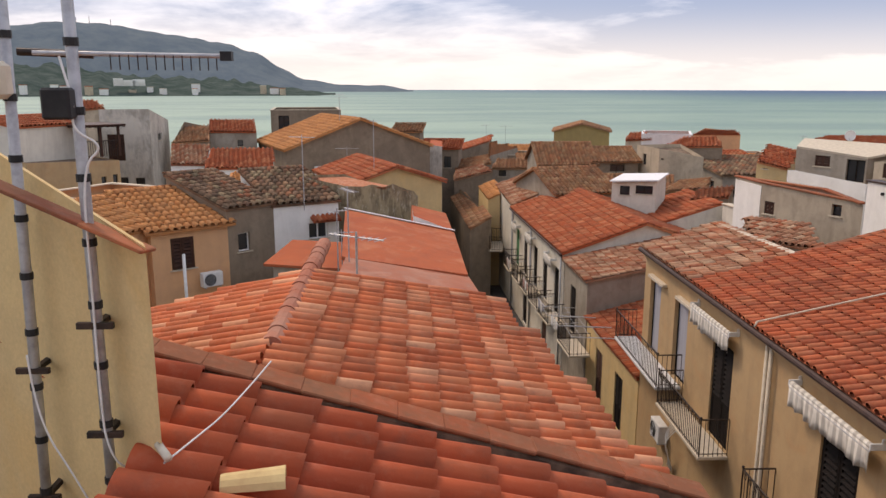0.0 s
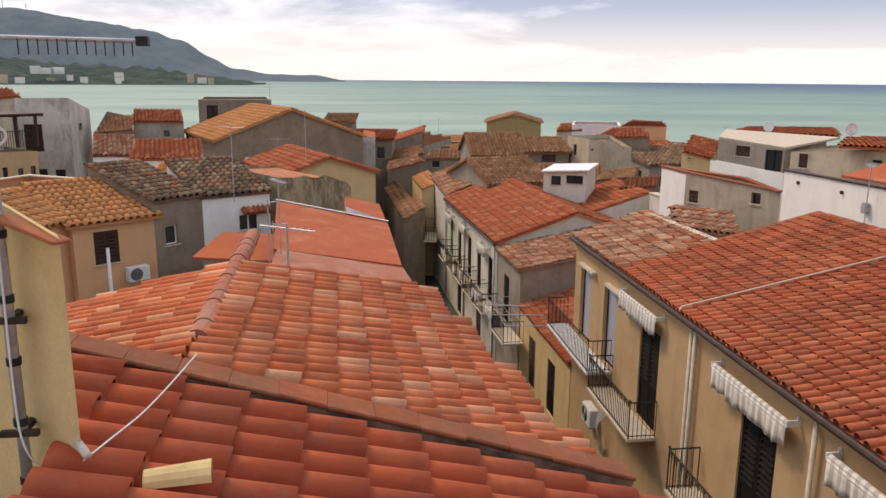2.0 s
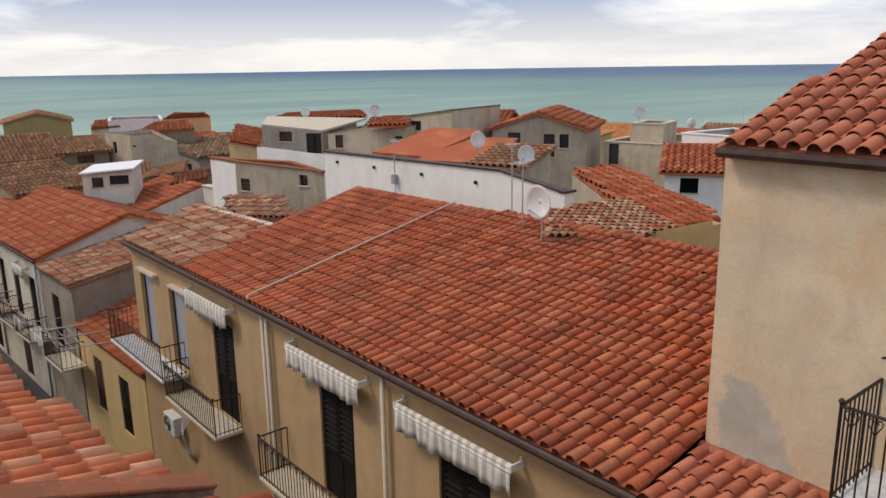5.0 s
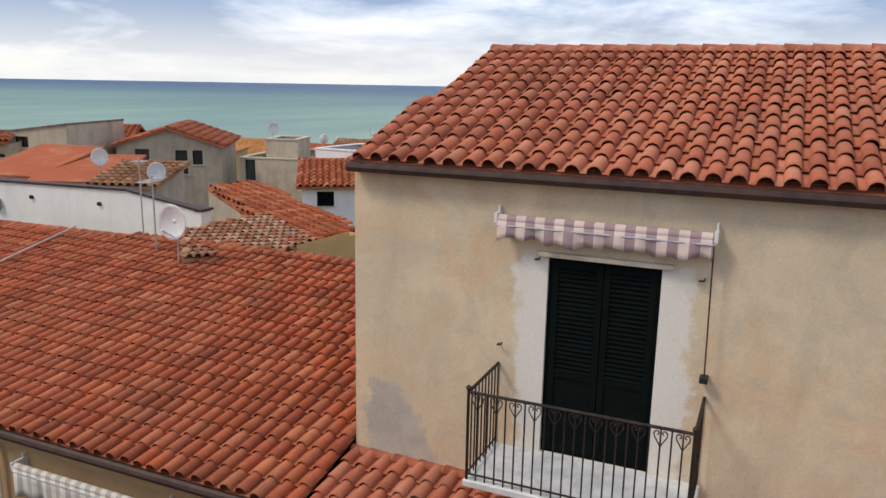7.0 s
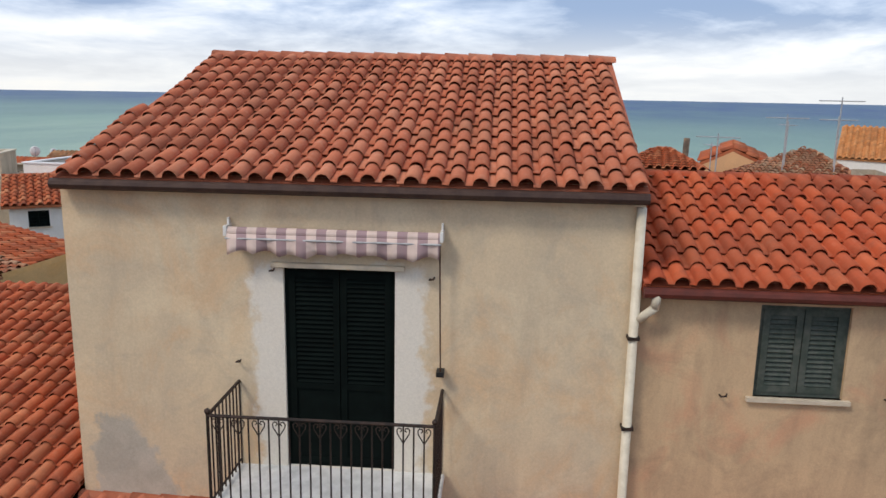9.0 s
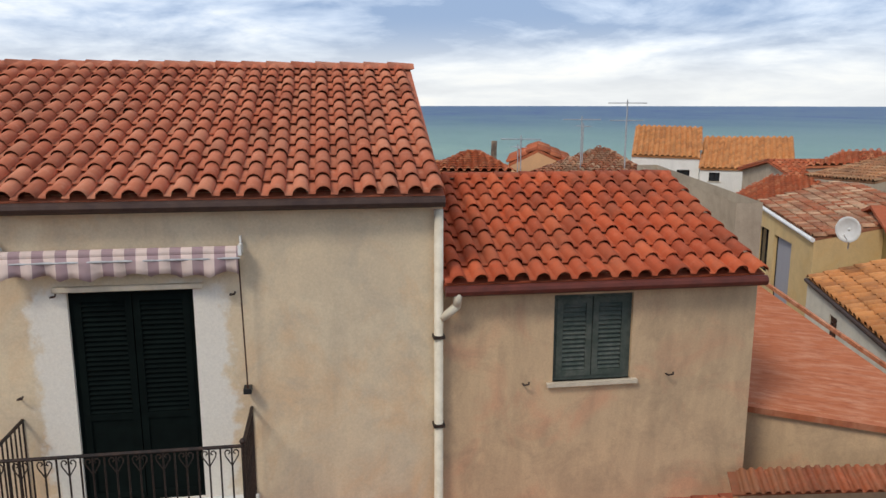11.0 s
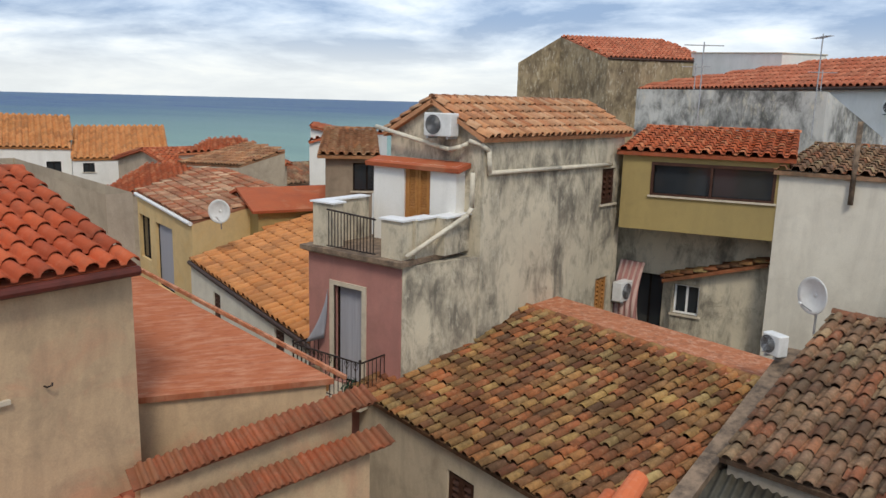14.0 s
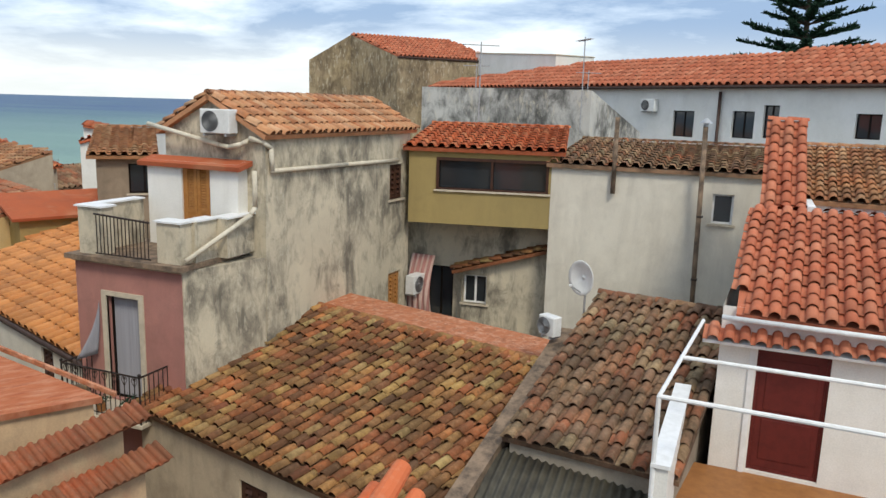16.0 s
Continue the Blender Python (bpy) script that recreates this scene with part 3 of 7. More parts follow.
def window(parent, m, w, h, kind, near=False, far=False):
    """A window or door leaf set in an opening; local x right, y inward, z up, origin at the opening's lower left."""
    leafmat = {"green": "green", "grey": "greygreen", "brown": "brownwood", "black": "blackwood", "glass": "blackwood", "pine": "pine", "white": "whitepaint",
               "red": "reddoor", "curtain": "blackwood", "brightgreen": "brightgreen", "dark": "blackwood", "shutter": "blackwood"}[kind]
    mt = MAT[leafmat]
    e = 0.05
    y0 = 0.05 if kind in ("green", "grey", "pine", "black", "brown", "brightgreen", "red", "shutter") else 0.12
    fr = part("window_frame", boxes((0, e, y0, y0 + 0.06, 0, h), (w - e, w, y0, y0 + 0.06, 0, h), (e, w - e, y0, y0 + 0.06, h - e, h), (e, w - e, y0, y0 + 0.06, 0, e)), mt, parent, m=m)
    if far:
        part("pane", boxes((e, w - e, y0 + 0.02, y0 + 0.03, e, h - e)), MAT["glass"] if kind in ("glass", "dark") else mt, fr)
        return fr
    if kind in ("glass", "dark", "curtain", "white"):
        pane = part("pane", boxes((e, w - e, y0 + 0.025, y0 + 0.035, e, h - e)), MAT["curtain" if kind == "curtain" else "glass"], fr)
        if w > 0.6 and kind != "curtain":
            part("mullion", boxes((w / 2 - 0.03, w / 2 + 0.03, y0 - 0.005, y0 + 0.055, e, h - e)), mt, fr)
    elif kind == "red":
        part("door_leaf", boxes((e, w - e, y0 + 0.012, y0 + 0.05, e, h - e), (e + 0.1, w - e - 0.1, y0, y0 + 0.013, 0.2, h * 0.42), (e + 0.1, w - e - 0.1, y0, y0 + 0.013, h * 0.5, h - 0.2), bevel=0.004), mt, fr)
    else:
        step = 0.055 if near else 0.12
        for i in range(2):
            x0, x1 = (e, w / 2 - 0.006) if i == 0 else (w / 2 + 0.006, w - e)
            f = 0.075
            items = [(x0, x0 + f, y0 - 0.01, y0 + 0.03, e, h - e), (x1 - f, x1, y0 - 0.01, y0 + 0.03, e, h - e), (x0 + f, x1 - f, y0 - 0.01, y0 + 0.03, e, e + f), (x0 + f, x1 - f, y0 - 0.01, y0 + 0.03, h - e - f, h - e)]
            if h > 1.7:
                items.append((x0 + f, x1 - f, y0 - 0.01, y0 + 0.03, h * 0.40, h * 0.40 + f))
                items.append((x0 + f, x1 - f, y0 + 0.005, y0 + 0.028, e + f, h * 0.40))
            leaf = part("shutter", boxes(*items), mt, fr)
            lo = h * 0.40 + f if h > 1.7 else e + f
            bm = bmesh.new()
            n = int((h - e - f - lo) / step)
            for j in range(n):
                z = lo + (j + 0.5) * (h - e - f - lo) / n
                add_box(bm, x0 + f, x1 - f, -0.006, 0.006, -step * 0.52, step * 0.52)
                for v in bm.verts[-8:]:
                    v.co = Matrix.Rotation(radians(-38), 3, "X") @ v.co + Vector((0, y0 + 0.014, z))
                bm.verts.ensure_lookup_table()
            part("slats", bm, mt, leaf)
    # near-black sheet stands in for the shade of the room behind
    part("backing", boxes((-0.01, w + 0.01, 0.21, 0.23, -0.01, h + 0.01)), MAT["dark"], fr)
    return fr


def inside(x, y, ps):
    hit = False
    for (ax, ay), (bx, by) in zip(ps, ps[1:] + ps[:1]):
        if (ay > y) != (by > y) and x < (bx - ax) * (y - ay) / (by - ay) + ax:
            hit = not hit
    return hit


def house(label, p0, p1, depth, ze, roof="side", rise=1.2, wall="grey", tile="t_old", zb=-1.0, over=0.25, holes=(), pitch=0.30, row=0.42, seg=3, near=0,
          category="house", gutter=None, jitter=0.008, sills=True, name="house", nearwin=False, group="", clip=None, ridges=True, bare=False, cap=0.09, wd=None, far=False, side=None):
    """A house whose front runs from p0 to p1 (seen from the camera, left to right) and goes back by depth.
    holes: (face, along, z, width, height, kind); faces f, r, b, l."""
    a, b = Vector((*p0, 0)), Vector((*p1, 0))
    W, D = (b - a).length, depth
    u = (b - a).normalized()
    v = Vector((-u.y, u.x, 0))
    m = Matrix((u, v, Vector((0, 0, 1)))).transposed().to_4x4()
    m.translation = a
    home = empty(name, m, label, category, group)
    verts, faces = [], []
    Dw = wd or D
    sides = {"f": ((0, 0, 0), (1, 0, 0), W, (0, 1, 0)), "r": ((W, 0, 0), (0, 1, 0), Dw, (-1, 0, 0)), "b": ((W, Dw, 0), (-1, 0, 0), W, (0, -1, 0)), "l": ((0, Dw, 0), (0, -1, 0), Dw, (1, 0, 0))}
    top = dict.fromkeys("frbl", ze)
    zt = ze + rise
    for k, (o, d, wd, n) in sides.items():
        wall_faces(verts, faces, o, d, wd, zb, top[k], [h[1:5] for h in holes if h[0] == k], n)

    def poly(*ps):
        if bare:
            return
        i = len(verts)
        verts.extend(Vector(q) for q in ps)
        faces.append(tuple(range(i, i + len(ps))))

    slopes = []
    o = over
    e = over if side is None else side
    if roof == "side":       # ridge parallel to the front
        poly((W, 0, ze), (W, D, ze), (W, D / 2, zt))
        poly((0, D, ze), (0, 0, ze), (0, D / 2, zt))
        s = rise / (D / 2)
        slopes = [((-e, -o, ze - o * s), (1, 0, 0), (0, 1, s), W + 2 * e, D / 2 + o), ((W + e, D + o, ze - o * s), (-1, 0, 0), (0, -1, s), W + 2 * e, D / 2 + o)]
        ridge = ((-e, D / 2, zt + 0.04), (W + e, D / 2, zt + 0.04))
    elif roof == "gable":    # gable on the front
        poly((0, 0, ze), (W, 0, ze), (W / 2, 0, zt))
        poly((W, D, ze), (0, D, ze), (W / 2, D, zt))
        s = rise / (W / 2)
        slopes = [((-o, D + o, ze - o * s), (0, -1, 0), (1, 0, s), D + 2 * o, W / 2 + o), ((W + o, -o, ze - o * s), (0, 1, 0), (-1, 0, s), D + 2 * o, W / 2 + o)]
        ridge = ((W / 2, -o, zt + 0.04), (W / 2, D + o, zt + 0.04))
    elif roof == "front":    # eave on the front, rising to the back
        poly((W, 0, ze), (W, D, ze), (W, D, zt))
        poly((0, D, ze), (0, 0, ze), (0, D, zt))
        poly((W, D, ze), (0, D, ze), (0, D, zt), (W, D, zt))
        s = rise / D
        slopes = [((-o, -o, ze - o * s), (1, 0, 0), (0, 1, s), W + 2 * o, D + o)]
        ridge = ((-o, D, zt + 0.04), (W + o, D, zt + 0.04))
    elif roof in ("right", "left"):   # falls towards that side
        s = rise / W
        if roof == "right":
            poly((0, 0, ze), (W, 0, ze), (0, 0, zt))
            poly((W, D, ze), (0, D, ze), (0, D, zt))
            poly((0, D, ze), (0, 0, ze), (0, 0, zt), (0, D, zt))
            slopes = [((W + o, -o, ze - o * s), (0, 1, 0), (-1, 0, s), D + 2 * o, W + o)]
            ridge = ((0, -o, zt + 0.04), (0, D + o, zt + 0.04))
        else:
            poly((0, 0, ze), (W, 0, ze), (W, 0, zt))
            poly((W, D, ze), (0, D, ze), (W, D, zt))
            poly((W, 0, ze), (W, D, ze), (W, D, zt), (W, 0, zt))
            slopes = [((-o, D + o, ze - o * s), (0, -1, 0), (1, 0, s), D + 2 * o, W + o)]
            ridge = ((W, -o, zt + 0.04), (W, D + o, zt + 0.04))
    else:
        ridge = None
    body = mesh_ob("wall", verts, faces, MAT[wall], home)
    if roof == "flat":
        part("roof", boxes((0.2, W - 0.2, 0.2, D - 0.2, ze - 0.45, ze - 0.35)), MAT[tile], home)
        cw = min(0.22, D / 2)
        for bx in ((-0.04, W + 0.04, -0.04, cw), (-0.04, W + 0.04, D - cw, D + 0.04), (-0.04, 0.22, cw, D - cw), (W - 0.22, W + 0.04, cw, D - cw)):
            if bx[3] - bx[2] > 0.02:
                part("coping", boxes((*bx, ze, ze + 0.06)), MAT["stone" if wall != "white" else "whitepaint"], home)
    for i, (p, xd, yd, ww, run) in enumerate(slopes):
        sm = slope_matrix(p, xd, yd)
        ln = run * Vector(yd).length
        poly2 = (clip or {}).get(i) or [(0, 0), (ww, 0), (ww, ln), (0, ln)]
        if not poly2[1:]:
            continue
        n2 = len(poly2)
        slab = mesh_ob("roof", [(x, y, z) for z in (-0.10, -0.002) for x, y in poly2],
                       [tuple(range(n2 - 1, -1, -1)), tuple(range(n2, 2 * n2))] + [(j, (j + 1) % n2, n2 + (j + 1) % n2, n2 + j) for j in range(n2)], MAT[tile], home, m=sm)
        if tile.startswith("t_"):
            tile_slope(slab, Matrix(), ww, ln, MAT[tile], pitch, row, seg, near if i == (0 if roof != "gable" else 1) else 0, jitter=jitter, keep=(lambda x, y: inside(x, y, poly2)) if clip and i in clip else None)
        if gutter:
            g = bmesh.new()
            add_rod(g, (0, -0.06, -0.06), (ww, -0.06, -0.06), 0.065, 10)
            part("gutter", g, MAT[gutter], home, m=sm)
    if ridge and ridges and tile.startswith("t_"):
        ridge_caps(home, ridge[0], ridge[1], MAT[tile], r=cap)
    for k, x, z, w, h, kind in holes:
        oo, d, wd, n = sides[k]
        d, n = Vector(d), Vector(n)
        wm = Matrix((d, n, Vector((0, 0, 1)))).transposed().to_4x4()
        wm.translation = Vector(oo) + d * x + Vector((0, 0, z))
        fr = window(home, wm, w, h, kind, nearwin, far)
        if sills and h < 1.7:
            part("window_sill", boxes((-0.08, w + 0.08, -0.06, 0.05, -0.05, 0.0)), MAT["stone"], fr)
    return home


def block(label, corners, wall, holes=(), top=None, zb=0.0, coping=None, category="house", sills=True, far=False, nearwin=False, name="house", lip=0.30):
    """A house of any plan: corners (x, y, wall height), anticlockwise from above.
    holes: (edge, along, z, width, height, kind); top: a flat deck below the parapet; coping: caps along the wall heads."""
    x0, y0 = corners[0][:2]
    home = empty(name, Matrix.Translation((x0, y0, 0)), label, category)
    ps = [Vector((x - x0, y - y0, z)) for x, y, z in corners]
    verts, faces, edges = [], [], []
    for i, (p, q) in enumerate(zip(ps, ps[1:] + ps[:1])):
        d = Vector((q.x - p.x, q.y - p.y, 0))
        ln = d.length
        d.normalize()
        n = Vector((-d.y, d.x, 0))
        edges.append((p, q, d, n, ln))
        zt = min(p.z, q.z)
        wall_faces(verts, faces, (p.x, p.y, 0), d, ln, zb, zt, [h[1:5] for h in holes if h[0] == i], n)
        if abs(p.z - q.z) > 0.01:
            k = len(verts)
            verts += [Vector((p.x, p.y, zt)), Vector((q.x, q.y, zt)), Vector((p.x, p.y, p.z)) if p.z > q.z else Vector((q.x, q.y, q.z))]
            faces.append((k, k + 1, k + 2))
    mesh_ob("wall", verts, faces, MAT[wall], home)
    if top:
        mesh_ob("roof", [(p.x, p.y, p.z - lip) for p in ps], [tuple(range(len(ps)))], MAT[top], home)
    if coping:
        for p, q, d, n, ln in edges:
            dd = q - p
            cm = slope_matrix(p, dd, n)
            part("coping", boxes((-0.05, dd.length - 0.06, -0.06, 0.20, 0.0, 0.07), bevel=0.012), MAT[coping], home, m=cm)
    for k, x, z, w, h, kind in holes:
        p, q, d, n, ln = edges[k]
        wm = Matrix((d, n, Vector((0, 0, 1)))).transposed().to_4x4()
        wm.translation = Vector((p.x, p.y, 0)) + d * x + Vector((0, 0, z))
        fr = window(home, wm, w, h, kind, nearwin, far)
        if sills and h < 1.7:
            part("window_sill", boxes((-0.08, w + 0.08, -0.06, 0.05, -0.05, 0.0)), MAT["stone"], fr)
    return home


def pitched(home, corners, tile, pitch=0.27, row=0.40, seg=4, near=0, gutter=None, jitter=0.008, thick=0.10, ridge=None, cap=0.09):
    """A roof plane on a house: world corners, the eave first (left to right from outside), then anticlockwise."""
    ps = [Vector(c) for c in corners]
    up = (ps[1] - ps[0]).cross(ps[2] - ps[0])
    xd = (ps[1] - ps[0]).normalized()
    sm = slope_matrix(ps[0], xd, up.normalized().cross(xd))
    inv = sm.inverted()
    flat = [tuple((inv @ p).xy) for p in ps]
    n = len(flat)
    local = Matrix.Translation(-home.matrix_basis.translation) @ sm
    slab = mesh_ob("roof", [(x, y, z) for z in (-thick, -0.002) for x, y in flat],
                   [tuple(range(n - 1, -1, -1)), tuple(range(n, 2 * n))] + [(j, (j + 1) % n, n + (j + 1) % n, n + j) for j in range(n)], MAT[tile], home, m=local)
    if tile.startswith("t_"):
        x0, y0 = min(p[0] for p in flat), min(p[1] for p in flat)
        w, ln = max(p[0] for p in flat) - x0, max(p[1] for p in flat) - y0
        tile_slope(slab, Matrix.Translation((x0, y0, 0)), w, ln, MAT[tile], pitch, row, seg, near, jitter=jitter, keep=lambda x, y: inside(x + x0, y + y0, flat))
    if gutter:
        part("gutter", rods([((-0.02, -0.06, -0.06), ((ps[1] - ps[0]).length + 0.02, -0.06, -0.06))], 0.075, 10), MAT[gutter], home, m=local)
    if ridge:
        o = home.matrix_basis.translation
        for a, b in zip(ridge, ridge[1:]):
            ridge_caps(home, Vector(a) - o, Vector(b) - o, MAT[tile], r=cap)
    return slab


# ---- setting ----
def disc(name, radius, z, mat, label, cx=0.0, cy=0.0, rings=1, seg=96):
    v, f = [(cx, cy, z)], []
    for r in range(1, rings + 1):
        rr = radius * (r / rings) ** 2.2
        for i in range(seg):
            a = 2 * math.pi * i / seg
            v.append((cx + rr * math.cos(a), cy + rr * math.sin(a), z))
    for i in range(seg):
        f.append((0, 1 + i, 1 + (i + 1) % seg))
    for r in range(rings - 1):
        b, c = 1 + r * seg, 1 + (r + 1) * seg
        for i in range(seg):
            j = (i + 1) % seg
            f.append((b + i, c + i, c + j, b + j))
    return tagged(mesh_ob(name, v, f, mat), label, name.split("_")[0], kind="structure")


disc("water", 4900, -8.0, MAT["sea"], "grey-green choppy sea turning blue towards the horizon", rings=6)
disc("ground", 125, 0.0, MAT["asphalt"], "dark street paving deep between the houses", cx=0, cy=-15)
rock = mesh_ob("ground_edge", [(125 * math.cos(a) + s * 8 * math.cos(a), -15 + (125 + s * 8) * math.sin(a), -9 * s) for s in (0, 1) for a in [2 * math.pi * i / 64 for i in range(64)]],
               [(i, 64 + i, 64 + (i + 1) % 64, (i + 1) % 64) for i in range(64)], MAT["flash"])
tagged(rock, "rocky shore falling to the sea", "shore", kind="structure")


def headland(name, label, mat, dist, knots, rough):
    """A wooded ridge along the bay: crest heights (azimuth, elevation in degrees) seen across the water."""
    v, f = [], []
    az0, az1 = knots[0][0], knots[-1][0]
    nu, nv = 220, 16
    for i in range(nu + 1):
        az = az0 + (az1 - az0) * i / nu
        k = max(j for j in range(len(knots) - 1) if knots[j][0] <= az + 1e-6)
        (a, ea), (b, eb) = knots[k], knots[k + 1]
        s = (az - a) / (b - a)
        s = s * s * (3 - 2 * s) * 0.5 + s * 0.5
        crest = 15 + dist * 1.25 * math.tan(radians(ea + (eb - ea) * s)) + 8
        for j in range(nv + 1):
            q = j / nv
            d = dist * (1 + 0.5 * q)
            shape = math.sin(min(1.0, q * 2) * math.pi / 2) if q < 0.5 else math.cos((q - 0.5) * math.pi)
            h = -9 + (max(crest, 2.0)) * shape
            wob = noise.fractal(Vector((az * 0.9, q * 3, dist * 0.01)), 1.0, 2.0, 5) * rough * shape * min(1.0, crest / 40)
            x, y = math.sin(radians(az)), math.cos(radians(az))
            v.append((x * d, y * d, h + wob))
    for i in range(nu):
        for j in range(nv):
            a = i * (nv + 1) + j
            f.append((a, a + nv + 1, a + nv + 2, a + 1))
    tagged(mesh_ob(name, v, f, mat, smooth=True), label, "hill", kind="structure")


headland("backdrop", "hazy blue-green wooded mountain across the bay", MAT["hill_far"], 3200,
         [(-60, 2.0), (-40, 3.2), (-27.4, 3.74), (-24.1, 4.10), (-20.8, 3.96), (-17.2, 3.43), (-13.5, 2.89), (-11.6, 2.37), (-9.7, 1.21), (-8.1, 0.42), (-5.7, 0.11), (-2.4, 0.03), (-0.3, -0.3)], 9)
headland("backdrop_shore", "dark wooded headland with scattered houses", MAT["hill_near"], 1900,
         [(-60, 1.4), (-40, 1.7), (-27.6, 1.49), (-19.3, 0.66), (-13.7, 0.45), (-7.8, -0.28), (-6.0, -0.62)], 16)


# ---- houses near the camera ----
N5 = dict(pitch=0.25, row=0.36, seg=6)
house("beige plastered house with red clay tiles and one balcony", (8.75, 5.35), (8.75, -1.46), 8.6, 14.03, "side", 1.5, "beige", "t_new", over=0.14, near=300, gutter="gutter",
      side=0.0, bare=True, clip={0: [(0, 0), (6.81, 0), (6.92, 4.72), (0.30, 4.72)], 1: [(0, 0), (6.5, 0), (6.5, 4.6), (0, 4.6)]}, ridges=False, holes=[("f", 2.66, 10.43, 1.33, 2.53, "green")], nearwin=True, zb=0.0, **N5)
house("low pink-stained house with red clay tiles and a green shuttered window", (8.75, -1.465), (8.75, -5.45), 5.5, 12.98, "side", 0.88, "pinkbeige", "t_deep", over=0.14, side=0.0, near=260, gutter="redgutter",
      holes=[("f", 1.36, 11.62, 1.0, 1.1, "grey")], nearwin=True, **N5)
cream_house = block("long cream street house with a red tiled roof", [(7.5, 25.3, 9.72), (7.5, 5.40, 9.72), (13.95, 5.40, 11.12), (13.95, 21.0, 11.12), (10.3, 20.8, 10.30), (10.2, 25.9, 10.28)], "cream",
                    # the black doors stand in for open doorways in shade
                    [(0, 0.65, 6.3, 1.1, 2.45, "curtain"), (0, 3.1, 6.3, 1.15, 2.45, "curtain"), (0, 6.2, 5.9, 1.3, 2.7, "black"), (0, 11.7, 5.9, 1.3, 2.7, "black"), (0, 15.7, 5.9, 1.3, 2.7, "black")])
pitched(cream_house, [(7.32, 20.6, 9.68), (7.32, 5.40, 9.68), (13.95, 5.40, 11.17), (13.6, 21.05, 11.09), (10.32, 20.75, 10.355)], "t_long", 0.25, 0.36, 6, near=300, gutter="gutter", ridge=[(13.6, 21.05, 11.13), (13.95, 5.4, 11.2)])
pitched(cream_house, [(7.32, 25.3, 9.68), (7.32, 20.6, 9.68), (10.32, 20.75, 10.355), (10.15, 26.1, 10.317)], "t_worn", 0.24, 0.38, 5, near=200, gutter="gutter", jitter=0.02)
for a, b in (((10.32, 20.75, 10.36), (10.15, 26.1, 10.32)), ((10.32, 20.7, 10.37), (13.6, 21.0, 11.11))):
    ml = Vector(b) - Vector(a)
    part("mortar_edge", boxes((0, ml.length, -0.10, 0.12, 0.0, 0.09), bevel=0.02), MAT["stone"] if a[1] > 20.72 else MAT["t_brick"], cream_house, "pale mortar bedding along the roof edge" if a[1] > 20.72 else "row of verge tiles",
         m=Matrix.Translation((-7.5, -25.3, 0)) @ slope_matrix(a, ml, Vector((0, 0, 1)).cross(ml)))
house("lower storey of the beige house with a narrow tiled ledge", (7.5, 5.38), (7.5, -5.4), 1.24, 9.62, "front", 0.22, "cream", "t_new", over=0.1, pitch=0.25, row=0.34, seg=6, zb=-1)
lean = house("lower house with smooth red tiled lean-to roof", (9.7, -5.46), (8.0, -8.05), 4.5, 10.9, "front", 1.0, "pinkbeige", "smoothred", over=0.1, bare=True, wd=0.5, ridges=False, clip={0: [(0, 0), (3.3, 0), (0.2, 4.4), (0, 4.4)]})

vs = slope_matrix((3.3, -0.1, 10.9), (-3.1, 4.3, 0.95), (4.3, 3.1, 0))
part("verge_strip", boxes((-0.1, 5.5, -0.02, 0.03, -0.06, 0.012), bevel=0.006), MAT["rubble"], lean, "mortar strip along the roof edge", m=vs)

# ---- left side of the street ----
house("neighbour house with large red clay roof tiles", (-4.6, 2.0), (2.1, 2.0), 3.15, 11.78, "right", 2.15, "yellow", "t_deep", over=0.02, pitch=0.27, row=0.42, seg=6, near=160, bare=True, ridges=False, clip={0: [(0, 0), (3.19, 0), (3.19, 5.6), (1.99, 3.95), (0, 3.95)]})
nb = house("neighbour house under faded red tiles", (-4.5, 5.45), (1.56, 5.55), 4.6, 12.0, "gable", 1.0, "yellow", "t_rosy", over=0.05, pitch=0.165, row=0.27, seg=5, near=300, wd=0.5, bare=True, ridges=False, clip={1: [(0, 0), (4.3, 0.85), (3.0, 3.2), (0, 3.2)], 0: [(1.75, 3.2), (0.6, 0), (4.7, 0), (4.7, 3.2)]})
for i in range(14):
    roll = bmesh.new()
    y0, y1 = 0.5 + i * 0.29, 0.5 + (i + 1) * 0.29 + 0.02
    add_rod(roll, (3.03 + 0.006 * math.sin(i * 1.9), y0, 12.985 + 0.006 * math.sin(i * 2.3)), (3.03 + 0.006 * math.sin(i * 1.9 + 1.9), y1, 12.985), 0.098, 14, 0.090)
    part("ridge_tile", roll, MAT["dustsheet"], nb, "mortared roll of ridge tiles", smooth=False)
mesh_ob("wall", [(x, y, z) for z in (-1, 11.9) for x, y in ((0.1, 0.1), (5.9, 0.1), (5.1, 4.1), (3.0, 2.9), (0.1, 2.9))],
        [(0, 1, 6, 5), (1, 2, 7, 6), (2, 3, 8, 7), (3, 4, 9, 8), (4, 0, 5, 9)], MAT["yellow"], nb)
mem = block("low house under a dusty patched membrane roof", [(-2.6, 11.6, 9.75), (2.55, 11.6, 8.78), (1.27, 23.6, 9.02), (-2.55, 23.4, 9.75)], "grey")
pitched(mem, [(2.60, 11.6, 8.88), (1.30, 23.6, 9.12), (-2.55, 23.45, 9.84), (-2.6, 11.6, 9.86)], "dustsheet", thick=0.12)
bright = block("low house under a red membrane roof with white coping", [(-2.6, 23.5, 9.83), (1.2, 23.6, 9.1), (1.1, 30.6, 9.08), (-3.3, 31.8, 9.86)], "grey", [(1, 1.5, 6.0, 1.0, 2.2, "black"), (1, 4.4, 6.0, 1.0, 2.2, "black")])
